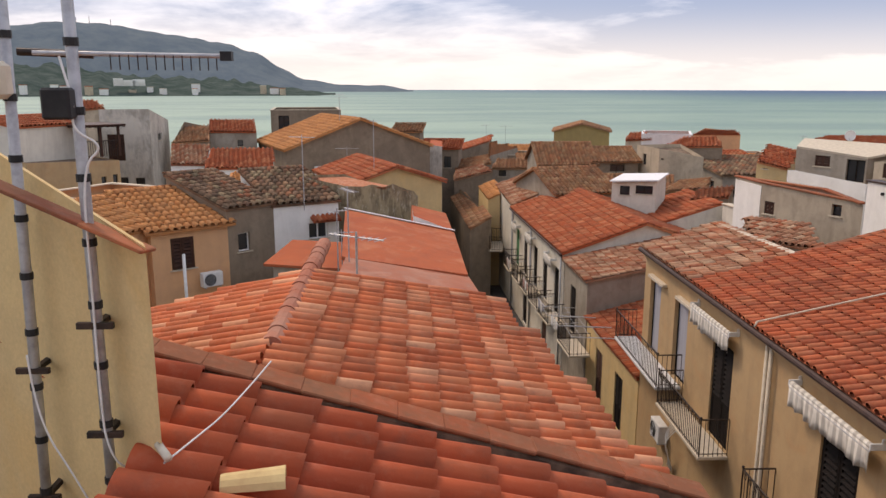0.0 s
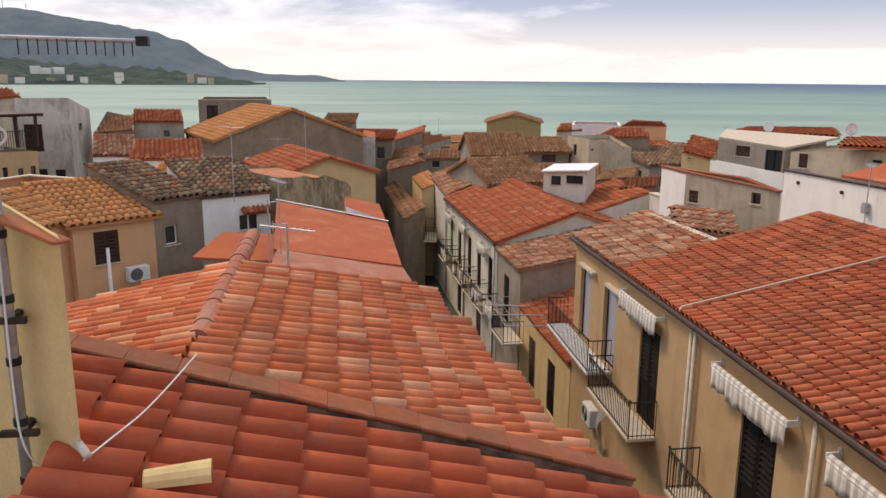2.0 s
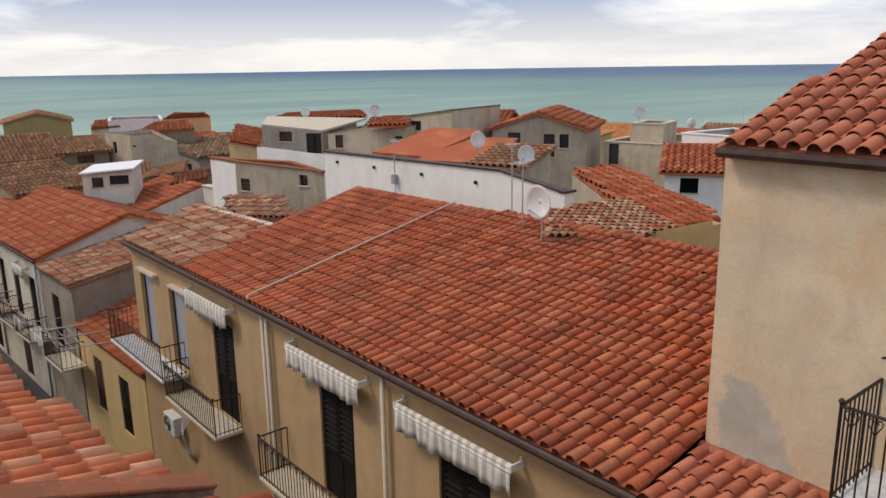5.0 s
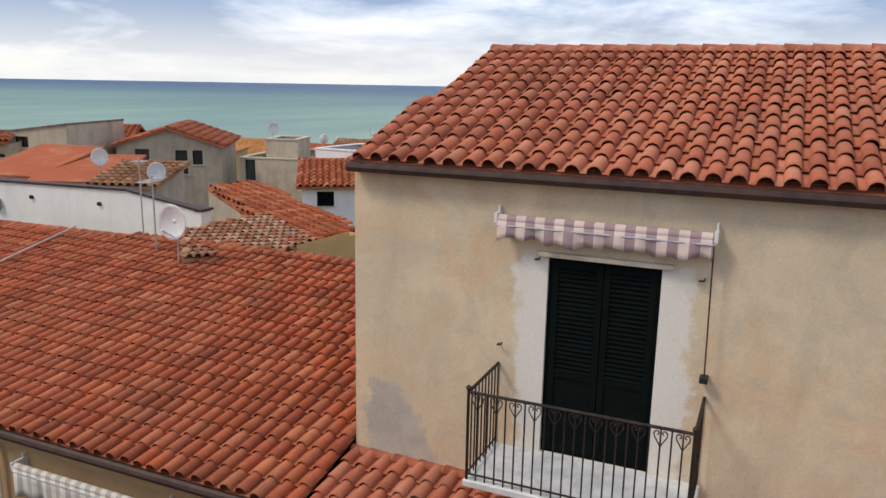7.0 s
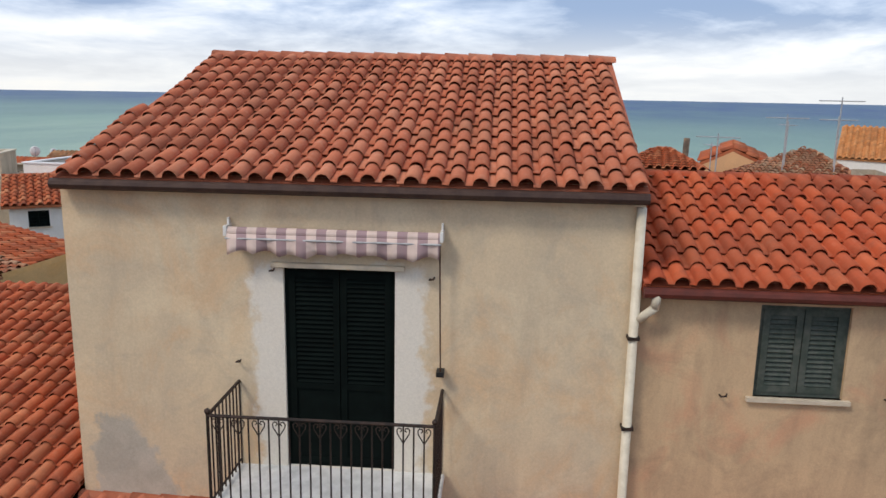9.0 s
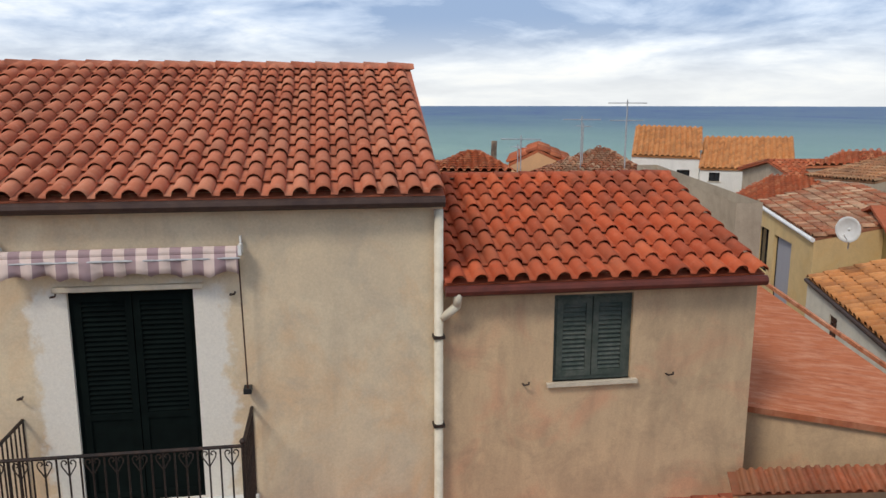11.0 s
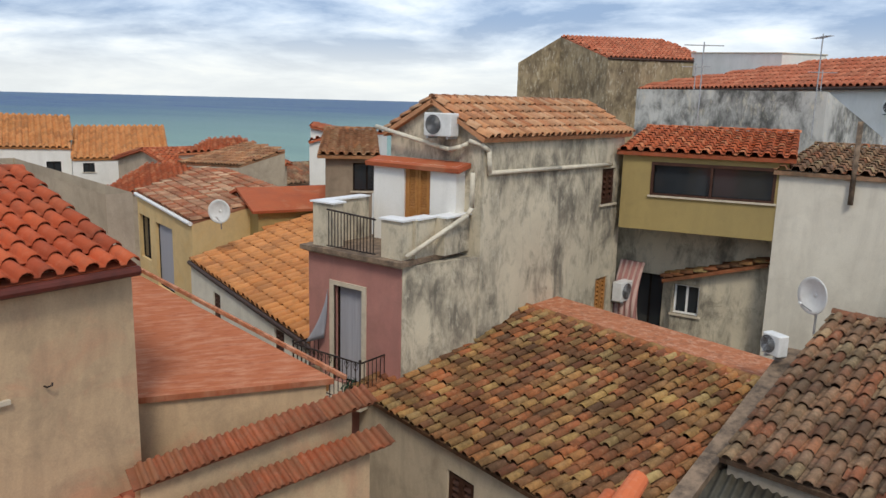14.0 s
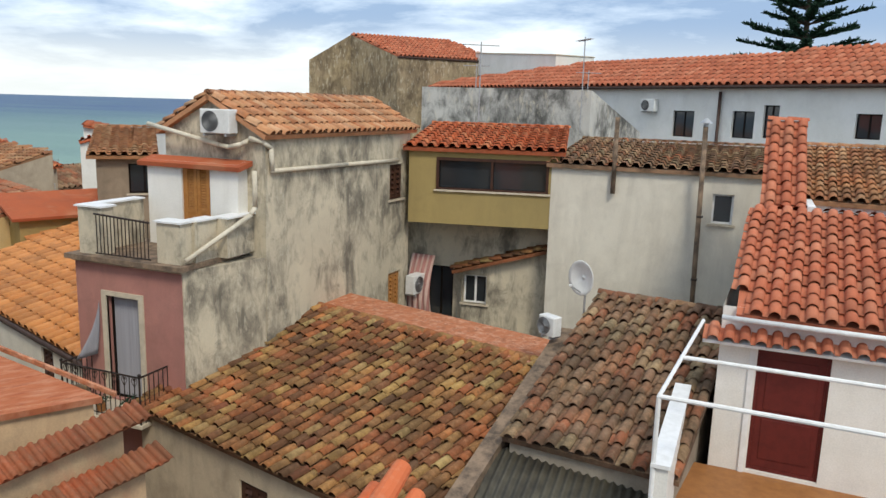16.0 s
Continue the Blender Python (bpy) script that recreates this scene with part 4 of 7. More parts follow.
pitched(bright, [(1.27, 23.52, 9.2), (1.17, 30.7, 9.2), (-3.35, 31.9, 9.96), (-2.65, 23.3, 9.95)], "redsheet", thick=0.12)
ml = Vector((1.2, 30.75, 9.24)) - Vector((-3.4, 31.95, 10.0))
part("coping", boxes((0, ml.length, -0.03, 0.05, 0.0, 0.04), bevel=0.008), MAT["whitepaint"], bright, "white painted coping", m=Matrix.Translation((2.6, -23.5, 0)) @ slope_matrix((-3.4, 31.95, 10.0), ml, Vector((0, 0, 1)).cross(ml)))
for y in (14.6, 17.9, 20.8):
    pitched(mem, [(2.30 - (y - 14.6) * 0.11, y, 8.96), (2.28 - (y - 14.6) * 0.11, y + 0.12, 8.96), (-2.5, y + 0.12, 9.875), (-2.5, y, 9.875)], "dustsheet", thick=0.03)
gab = block("small white walled house with a red membrane roof", [(-0.5, 31.38, 9.77), (1.13, 31.55, 9.10), (1.03, 36.16, 9.03), (-0.59, 36.18, 9.43)], "white")
pitched(gab, [(1.13, 31.45, 9.15), (1.03, 36.16, 9.08), (-0.59, 36.18, 9.48), (-0.5, 31.28, 9.82)], "redsheet", thick=0.10)
house("small orange plastered house with a tiled roof", (-10.0, 27.6), (-7.7, 29.5), 4.0, 9.9, "front", 1.0, "orange", "t_orange", holes=[("f", 0.7, 8.3, 0.9, 1.2, "brown")])
house("narrow grey rendered house under old mossy tiles", (-7.7, 29.5), (-6.2, 31.1), 4.4, 10.4, "front", 1.0, "brown", "t_dark", holes=[("f", 0.45, 8.6, 0.55, 0.75, "white")], over=0.1)
house("white rendered house under old mossy tiles", (-6.2, 31.1), (-3.7, 32.5), 4.4, 10.3, "front", 1.0, "white", "t_dark", holes=[("f", 1.5, 8.7, 0.85, 0.7, "white")], over=0.1)
house("large brown flat-roofed house", (-14.1, 73.3), (-7.6, 74.2), 9, 12.8, "flat", 0, "brown", "grey", holes=[("f", 0.7, 11.0, 1.0, 1.3, "glass"), ("f", 5.3, 11.2, 0.9, 1.0, "glass")])
house("large brown gabled house with an orange roof", (-9.4, 53.5), (0.6, 57.6), 10, 10.75, "gable", 2.0, "brown", "t_orange", holes=[("f", 3.3, 8.9, 0.6, 0.9, "dark")])
house("yellow gabled house with a faded red roof", (-4.1, 42.3), (1.1, 44.2), 8, 9.7, "gable", 0.9, "yellow", "t_faded")

# ---- right side of the street, further down ----
house("grey street house with red tiles", (6.2, 51.5), (6.98, 37.0), 8.2, 6.95, "side", 1.4, "palegrey", "t_faded", over=0.15, pitch=0.26, row=0.40, seg=4, gutter="gutter", holes=[("f", 1.6, 3.4, 1.0, 2.4, "brightgreen"), ("f", 4.3, 3.4, 1.0, 2.4, "black"), ("f", 7.3, 3.4, 1.0, 2.4, "black"), ("f", 9.9, 3.4, 1.0, 2.4, "black"), ("f", 12.6, 3.4, 1.0, 2.4, "black"), ("f", 4.3, 0.2, 1.2, 2.4, "black"), ("f", 9.9, 0.2, 1.2, 2.4, "brown")])
house("old house with worn pale tiles", (7.0, 36.8), (7.2, 32.6), 5.5, 6.65, "front", 1.0, "grey", "t_worn", over=0.15, side=0.05, pitch=0.24, row=0.38, seg=4, jitter=0.02, holes=[("f", 1.3, 3.4, 1.0, 2.3, "black")])
house("low cream house with a small red roof", (7.25, 32.55), (7.5, 25.4), 4.2, 4.95, "front", 1.1, "yellow", "t_faded", over=0.12, side=0.0, pitch=0.22, row=0.34, seg=4, holes=[("f", 4.4, 1.9, 1.0, 2.2, "black"), ("f", 1.6, 1.9, 1.0, 2.2, "brown")])
house("old town house with worn red tiles", (11.8, 54), (17.5, 52.5), 6, 7.6, "side", 1.0, "brown", "t_old", holes=[("f", 2.5, 6.2, 0.8, 0.9, "dark")])
house("far sandstone house with old tiles", (16.4, 93.7), (22.9, 92.3), 8, 9.7, "gable", 0.9, "ochre", "t_old")
house("white house with a roof terrace frame", (23.7, 81.7), (28.6, 80.1), 7, 10.0, "flat", 0, "white", "redsheet")
block("long white wall of a terrace house", [(16.0, 27.1, 11.66), (16.0, 16.9, 11.84), (16.0, 14.3, 11.46), (16.4, 14.3, 11.46), (16.4, 27.1, 11.66)], "white", coping="gutter")
house("white house with red roof edge and a green shutter", (28.2, 19.3), (30.6, 15.5), 6, 10.45, "side", 0.8, "white", "t_faded", holes=[("f", 0.65, 9.5, 0.75, 0.65, "green")])

# ---- behind the low pink-stained house ----
house("far house with a worn red roof", (37, -25), (36, -32), 8, 10.9, "side", 0.8, "taupe", "t_faded")
low_orange = block("low house with an orange tiled roof", [(12.92, -12.59, 8.94), (11.99, -16.91, 10.18), (20.65, -19.40, 10.70), (21.58, -15.08, 9.46)], "palegrey", [(3, 2.0, 8.06, 0.6, 0.9, "brown"), (3, 6.5, 8.06, 0.6, 0.9, "brown")], sills=False)
pitched(low_orange, [(21.58, -15.08, 9.56), (12.92, -12.59, 9.04), (11.99, -16.91, 10.28), (20.65, -19.40, 10.80)], "t_orange", 0.34, 0.46, 4, gutter="gutter")
house("small far white house with red tiles", (36, -34), (33, -37), 6, 12.3, "right", 0.8, "white", "t_faded")

# ---- weathered house group ----
pink_house = house("pink fronted house with a roof terrace", (12.6, -12.0), (9.88, -12.0), 1.9, 11.6, "flat", 0, "pink", "grey", zb=-1, holes=[("f", 0.8, 8.75, 0.85, 2.2, "curtain")])
mesh_ob("side_wall", [(x, y, z) for z in (-1, 11.64) for x, y in ((2.5, 0.03), (2.74, 0.03), (3.33, 1.9), (2.5, 1.9))], [(0, 1, 5, 4), (1, 2, 6, 5), (2, 3, 7, 6), (3, 0, 4, 7), (4, 5, 6, 7)], MAT["weathered"], pink_house, "stained grey plaster side wall")
part("door_surround", boxes((0.68, 0.80, -0.03, 0.05, 8.75, 11.05), (1.65, 1.77, -0.03, 0.05, 8.75, 11.05), (0.80, 1.65, -0.03, 0.05, 10.95, 11.05)), MAT["stone"], pink_house)
part("terrace_floor", boxes((-0.1, 2.86, -0.18, 1.9, 11.66, 11.76)), MAT["flash"], pink_house, "weathered overhanging terrace slab")
for bx in ((0.13, 0.74, 0.02, 0.35, 11.76, 12.72), (2.15, 2.72, 0.02, 0.35, 11.76, 12.56), (2.55, 2.80, 0.35, 1.0, 11.76, 12.56), (2.75, 3.05, 1.0, 1.9, 11.76, 12.56), (0.13, 0.35, 0.35, 1.6, 11.76, 12.72)):
    part("parapet", boxes(bx), MAT["weathered"], pink_house)
for bx in ((0.08, 0.79, -0.03, 0.40, 12.72, 12.755), (2.10, 2.77, -0.03, 0.40, 12.56, 12.595), (2.50, 2.85, 0.40, 1.0, 12.56, 12.595), (2.70, 3.10, 1.0, 1.9, 12.56, 12.595), (0.08, 0.40, 0.40, 1.6, 12.72, 12.755)):
    part("coping", boxes(bx), MAT["whitepaint"], pink_house)
house("weathered plaster house with stained walls and old tiles", (9.25, -13.9), (8.85, -20.2), 2.75, 14.3, "side", 0.72, "weathered", "t_peach", over=0.15, pitch=0.24, row=0.36, seg=5, near=250, holes=[("f", 5.2, 12.35, 0.7, 0.95, "brown"), ("f", 5.2, 9.2, 0.65, 1.1, "pine")])
house("white rooftop room with a pine shutter door", (12.1, -13.6), (9.72, -13.6), 0.35, 13.6, "front", 0.08, "white", "redsheet", over=0.15, zb=11.7, holes=[("f", 0.92, 11.8, 0.75, 1.78, "pine")], nearwin=True)
moss_house = house("house with a mossy old tiled roof", (10.6, -11.55), (3.3, -9.65), 4.5, 9.0, "front", 1.15, "sand", "t_moss", over=0.15, pitch=0.22, row=0.33, seg=5, near=300, jitter=0.02, holes=[("f", 3.0, 7.3, 0.75, 1.1, "brown")])
house("house with a dark mossy tiled roof", (2.96, -11.3), (0.5, -11.0), 4.4, 10.0, "front", 1.3, "grey", "t_dark", over=0.1, pitch=0.22, row=0.33, seg=5, near=150, jitter=0.018)
house("white terrace house with red clay tiles and a dark red door", (0.10, -12.63), (-5.0, -12.4), 7, 12.1, "side", 1.1, "white", "t_new", over=0.2, near=200, clip={0: [(0.40, 0), (5.45, 0), (5.45, 3.9), (0.27, 3.9)], 1: [(0, 0), (4.65, 0), (4.65, 3.8), (0, 3.8)]}, bare=True, ridges=False, holes=[("f", 0.55, 9.55, 1.0, 2.0, "red")], **N5)
house("ochre house with a wide window bay", (8.66, -19.75), (4.66, -20.61), 4, 13.8, "front", 0.5, "ochre", "t_faded", zb=11.7, over=0.15, holes=[("f", 0.8, 12.65, 3.0, 0.85, "glass")])
house("pale grey house with a dark tiled roof", (4.85, -20.55), (-6, -20.9), 5, 13.5, "front", 0.45, "palegrey", "t_dark", over=0.12, holes=[("f", 4.1, 12.2, 0.5, 0.75, "white")])
block("house with a mouldy white wall", [(11.22, -26.3, 15.53), (5.07, -26.2, 15.53), (3.87, -29.5, 14.13), (11.22, -30.2, 15.53)], "mould", top="redsheet")
part("ridge_band", boxes((0.0, 7.6, 4.30, 5.9, 9.90, 10.17), bevel=0.06), MAT["rubble"], moss_house, "smooth terracotta mortar band along the ridge")

# ---- more of the town between the larger houses ----
house("orange parapet house below the pale block", (-13.26, 30.53), (-11.16, 34.51), 4, 10.53, "flat", 0, "orange", "t_orange", holes=[])
house("small orange tiled lean-to roof", (-10.91, 26.10), (-10.00, 28.57), 2.8, 9.96, "front", 0.9, "orange", "t_orange", holes=[], over=0.1)
house("pale upper house with a red roof edge", (-23.18, 44.64), (-21.65, 48.70), 5, 12.74, "side", 0.5, "palegrey", "t_faded", holes=[], over=0.1)
house("low red lean-to roof by the white house", (-5.46, 26.68), (-3.15, 26.02), 2.2, 8.94, "front", 0.35, "grey", "redsheet", holes=[])
ruin = [(-3.43 + 3.14 * f, 33.04 + 4.15 * f, z + 0.45) for f, z in ((0, 10.35), (0.22, 10.2), (0.34, 10.24), (0.5, 10.02), (0.62, 10.12), (0.74, 9.9), (0.84, 9.72), (0.93, 9.6), (1, 9.3))]
block("brown ruined house wall with a broken head", ruin + [(x - 2.4, y + 1.8, z + 0.25) for x, y, z in ruin[::-2]], "brown_stain", top="rubble", lip=0.12)
house("faded house closing the far end of the street", (-0.6, 75.2), (3.7, 74.7), 6, 9.1, "front", 0.5, "brown", "t_faded", holes=[("f", 2.9, 7.2, 0.7, 1.1, "dark")])
house("old house behind the brown gable", (-2.6, 70.2), (-0.1, 70.0), 5, 11.0, "front", 0.5, "brown", "t_old", holes=[])
block("pale streaked house at the street mouth", [(0.68, 61.16, 10.46), (1.66, 61.13, 10.32), (1.84, 67.13, 10.32), (0.86, 67.16, 10.46)], "streaked", top="t_faded", lip=0.0)
house("brown town house with dark window", (9.55, 61.40), (14.17, 61.50), 6, 8.9, "side", 1.5, "grey", "t_old", holes=[('f', 0.79, 7.95, 1.6, 0.9, 'dark')])
house("brown town house with old tiles", (13.94, 61.55), (17.66, 61.61), 6, 9.11, "side", 0.9, "brown", "t_old", holes=[('f', 1.4, 8.22, 1.2, 0.6, 'dark')])
house("house with sprawling old tiled roof", (8.78, 49.36), (12.99, 50.46), 7, 8.18, "side", 1.3, "grey", "t_old", holes=[])
house("cream upper house with a sloping parapet", (25.02, 34.10), (25.97, 30.80), 5, 12.34, "left", 0.45, "sand", "flash", holes=[('f', 0.74, 11.61, 0.7, 0.51, 'dark')], over=0.05)
house("low house with pink sheet roof", (20.65, 29.86), (21.10, 27.04), 4, 11.14, "front", 0.8, "white", "redsheet", holes=[])
house("low house with orange sheet roof", (20.46, 26.26), (21.86, 23.75), 4, 11.06, "front", 0.6, "sand", "redsheet", holes=[])
house("old low roof with scattered loose tiles", (20.69, 23.46), (21.49, 21.32), 3, 11.07, "front", 0.5, "taupe", "t_old", holes=[])
house("beige house with a red roof beyond the wall", (29.69, 35.51), (31.28, 32.74), 5, 11.33, "side", 0.9, "taupe", "t_faded", holes=[('f', 0.96, 10.59, 1.0, 0.55, 'dark')])
house("gabled grey beige house with satellite dishes", (28.90, 30.86), (31.63, 26.48), 6, 11.64, "gable", 0.85, "taupe", "t_faded", holes=[('f', 0.88, 10.65, 0.7, 0.75, 'glass'), ('f', 2.85, 10.12, 0.6, 1.22, 'glass'), ('f', 3.7, 10.61, 0.5, 0.73, 'dark')])
house("beige house with a roof terrace", (32.98, 26.40), (34.08, 21.35), 6, 10.87, "flat", 0, "sand", "flash", holes=[('f', 0.26, 9.63, 0.6, 1.16, 'dark'), ('f', 3.29, 9.89, 0.6, 0.8, 'dark')])
house("beige stair hut on the terrace", (33.41, 25.02), (33.95, 23.39), 2.5, 11.87, "flat", 0, "sand", "whitepaint", holes=[])
house("white upper wall beside the terrace", (32.78, 21.54), (32.49, 18.13), 4, 11.6, "flat", 0, "white", "flash", holes=[])
house("house with orange sheet roof beside washing", (21.02, -17.48), (19.76, -20.31), 4, 11.12, "side", 0.5, "ochre", "redsheet", holes=[])
house("brown ruined house with dark loggia", (18.03, -17.80), (16.93, -18.84), 5, 13.18, "front", 0.6, "brown", "t_old", holes=[('f', 0.89, 11.99, 0.9, 0.91, 'dark')])



# ---- the middle of the town, seen over the street ----
th = block("street house under a long red roof", [(4.18, 88.05, 7.57), (8.11, 89.77, 8.67), (8.95, 95.72, 9.23), (4.26, 95.06, 7.61)], "brown", [])
pitched(th, [(4.26, 95.06, 7.71), (4.18, 88.05, 7.67), (8.11, 89.77, 8.77), (8.95, 95.72, 9.33)], "t_faded", 0.36, 0.5, 3)
th = block("grey house with a sloping top", [(7.56, 83.80, 7.30), (7.68, 83.79, 8.90), (11.67, 91.39, 7.75), (11.54, 91.41, 7.41)], "grey", [])
pitched(th, [(11.54, 91.41, 7.51), (7.56, 83.80, 7.40), (7.68, 83.79, 9.00), (11.67, 91.39, 7.85)], "t_old", 0.36, 0.5, 3)
th = block("old street house under brown tiles", [(3.35, 74.08, 7.00), (6.94, 74.82, 7.56), (7.07, 79.83, 7.90), (3.72, 79.06, 7.39)], "grey", [])
pitched(th, [(3.34, 73.96, 7.09), (6.93, 74.70, 7.65), (7.07, 79.83, 8.00), (3.72, 79.06, 7.49)], "t_old", 0.36, 0.5, 3)
th = block("old street house under worn tiles", [(2.86, 66.09, 6.92), (6.28, 66.85, 7.65), (5.86, 71.90, 7.69), (3.20, 71.08, 7.11)], "brown", [])
pitched(th, [(2.85, 65.97, 7.02), (6.27, 66.73, 7.75), (5.86, 71.90, 7.79), (3.20, 71.08, 7.21)], "t_worn", 0.36, 0.5, 3)
th = block("brown house beside the street with a long tiled roof", [(6.46, 69.84, 7.54), (10.89, 69.27, 7.58), (11.67, 74.21, 7.99), (7.49, 74.76, 8.07)], "grey", [(0, 0.69, 6.91, 0.66, 0.58, 'dark')])
pitched(th, [(6.44, 69.72, 7.63), (10.87, 69.15, 7.67), (11.67, 74.21, 8.09), (7.49, 74.76, 8.17)], "t_old", 0.36, 0.5, 3)
th = block("small yellow street house with an orange roof", [(5.01, 56.92, 6.61), (5.90, 56.83, 7.04), (6.07, 61.84, 7.18), (4.69, 61.97, 6.85)], "yellow", [])
pitched(th, [(4.69, 61.97, 6.95), (5.01, 56.92, 6.71), (5.90, 56.83, 7.14), (6.07, 61.84, 7.28)], "t_orange", 0.28, 0.42, 3)
th = block("old street house with worn tiles and green shutters", [(6.18, 52.07, 6.87), (9.29, 52.30, 8.15), (9.49, 59.37, 7.96), (5.86, 59.85, 7.30)], "palegrey", [])
pitched(th, [(5.86, 59.85, 7.40), (6.18, 52.07, 6.97), (9.29, 52.30, 8.25), (9.49, 59.37, 8.06)], "t_worn", 0.28, 0.42, 3)
block("plain white box house", [(17.78, 62.61, 10.33), (18.57, 59.24, 10.27), (22.41, 60.02, 9.51), (21.62, 63.39, 10.33)], "sand", [(0, 0.98, 8.82, 0.57, 0.88, 'dark'), (1, 0.2, 9.37, 0.24, 0.31, 'dark')], top="flash", sills=False)
th = block("house with a dull red roof behind the white box", [(22.36, 70.62, 9.36), (27.42, 68.80, 9.60), (28.72, 73.66, 10.17), (25.91, 74.71, 9.82)], "brown", [])
pitched(th, [(22.28, 70.53, 9.45), (27.34, 68.71, 9.69), (28.72, 73.66, 10.27), (25.91, 74.71, 9.92)], "t_faded", 0.36, 0.5, 3)
canopy_house = block("flat terrace with a white canopy and dark openings", [(11.46, 45.68, 9.34), (13.80, 44.49, 9.51), (15.39, 47.61, 9.51), (13.05, 48.80, 9.34)], "palegrey", [(0, 0.48, 8.62, 0.6, 0.55, 'dark'), (0, 1.42, 8.74, 1.01, 0.5, 'dark')], top="whitepaint", lip=0.0)
pitched(canopy_house, [(11.22, 45.33, 9.50), (13.80, 44.07, 9.67), (15.64, 47.84, 9.67), (13.06, 49.10, 9.50)], "whitepaint", thick=0.08)
th = block("house with a red tiled roof and pale side wall", [(13.42, 41.99, 7.42), (17.14, 42.75, 8.38), (17.32, 49.10, 8.16), (13.61, 48.20, 7.34)], "palegrey", [])
pitched(th, [(13.61, 48.20, 7.44), (13.42, 41.99, 7.52), (17.14, 42.75, 8.48), (17.32, 49.10, 8.26)], "t_faded", 0.28, 0.42, 3, near=120)
block("long grey wall with a pale coping", [(16.96, 42.28, 8.49), (17.70, 33.66, 8.57), (18.10, 33.69, 8.57), (17.36, 42.31, 8.49)], "palegrey", coping="stone")
th = block("yellow edged house with a red roof", [(21.11, 47.58, 10.33), (22.27, 45.92, 10.02), (24.60, 49.23, 10.76), (23.31, 50.97, 11.25)], "yellow", [(0, 0.37, 9.98, 0.37, 0.36, 'dark')])
pitched(th, [(21.05, 47.48, 10.40), (22.21, 45.82, 10.09), (24.60, 49.23, 10.86), (23.31, 50.97, 11.35)], "t_faded", 0.28, 0.42, 3)
th = block("far red roofed house with an orange wall", [(31.09, 86.66, 9.59), (35.80, 84.81, 9.70), (37.12, 89.67, 9.88), (34.01, 90.91, 10.15)], "orange", [])
pitched(th, [(31.02, 86.56, 9.68), (35.73, 84.71, 9.79), (37.12, 89.67, 9.98), (34.01, 90.91, 10.25)], "t_faded", 0.36, 0.5, 3)
th = block("old low house under brown tiles", [(15.56, 49.70, 8.09), (18.87, 49.59, 8.35), (20.46, 53.27, 8.56), (18.06, 53.09, 8.60)], "brown", [])
pitched(th, [(15.49, 49.60, 8.18), (18.80, 49.49, 8.44), (20.46, 53.27, 8.66), (18.06, 53.09, 8.70)], "t_old", 0.28, 0.42, 3)
th = block("old low house under dark tiles", [(16.16, 45.27, 8.23), (18.18, 44.48, 8.50), (19.56, 47.16, 8.77), (17.64, 47.92, 8.69)], "brown", [])
pitched(th, [(16.10, 45.17, 8.31), (18.12, 44.38, 8.58), (19.56, 47.16, 8.87), (17.64, 47.92, 8.79)], "t_brick", 0.28, 0.42, 3)
th = block("red roofed house near the white box", [(22.13, 82.16, 9.25), (24.76, 81.40, 9.42), (25.29, 85.42, 9.92), (23.58, 85.91, 9.82)], "sand", [])
pitched(th, [(22.09, 82.05, 9.33), (24.72, 81.29, 9.50), (25.29, 85.42, 10.02), (23.58, 85.91, 9.92)], "t_faded", 0.36, 0.5, 3)
taupe_house = block("taupe rendered house with a white end wall", [(15.26, 36.78, 10.72), (15.31, 34.03, 10.73), (17.16, 29.13, 10.52), (17.11, 31.88, 10.72)], "taupe", [(1, 0.25, 9.4, 0.57, 0.57, 'brown'), (1, 3.8, 9.86, 0.48, 0.47, 'dark')], top="redsheet", coping="t_brick")
part("end_wall_paint", boxes((0.02, 2.74, -0.02, 0.0, 4.0, 10.61)), MAT["white"], taupe_house, "white painted end wall", m=Matrix.Rotation(-1.5526, 4, "Z"))
block("white parapet wall before the veranda house", [(18.21, 37.64, 10.93), (19.50, 32.97, 10.74), (19.84, 33.06, 10.74), (18.55, 37.73, 10.93)], "white")
veranda = block("pale house with a veranda under a metal roof edge", [(20.52, 41.52, 11.73), (22.54, 38.14, 11.42), (26.40, 40.45, 11.72), (24.38, 43.83, 12.03)], "grey", [(0, 1.12, 10.85, 0.85, 0.76, 'brown'), (0, 2.87, 10.2, 0.98, 1.14, 'dark')])
pitched(veranda, [(20.52, 41.52, 11.83), (22.54, 38.14, 11.52), (25.81, 38.44, 12.03), (21.57, 42.78, 11.90)], "stone", thick=0.12)
pitched(veranda, [(21.72, 42.93, 11.92), (25.92, 38.60, 12.05), (29.91, 45.32, 12.02), (25.71, 47.84, 12.31)], "t_faded", 0.28, 0.42, 3)
porch_house = block("sand plastered house with a small red porch roof", [(22.29, 37.13, 11.38), (24.41, 32.68, 11.84), (27.57, 34.19, 12.04), (25.45, 38.64, 11.58)], "sand", [(0, 0.47, 10.64, 0.5, 0.71, 'brown'), (0, 4.19, 11.23, 0.48, 0.48, 'dark')], top="flash", lip=0.1)
pitched(porch_house, [(22.76, 33.97, 11.95), (23.87, 31.96, 12.02), (26.05, 34.57, 12.26), (24.76, 36.24, 12.18)], "t_faded", 0.28, 0.42, 3)
broad = block("house with a broad red tiled roof", [(19.77, 17.26, 11.33), (18.18, 14.47, 10.93), (17.33, 11.63, 10.53), (19.55, 11.55, 10.53), (21.90, 17.01, 11.31)], "taupe")
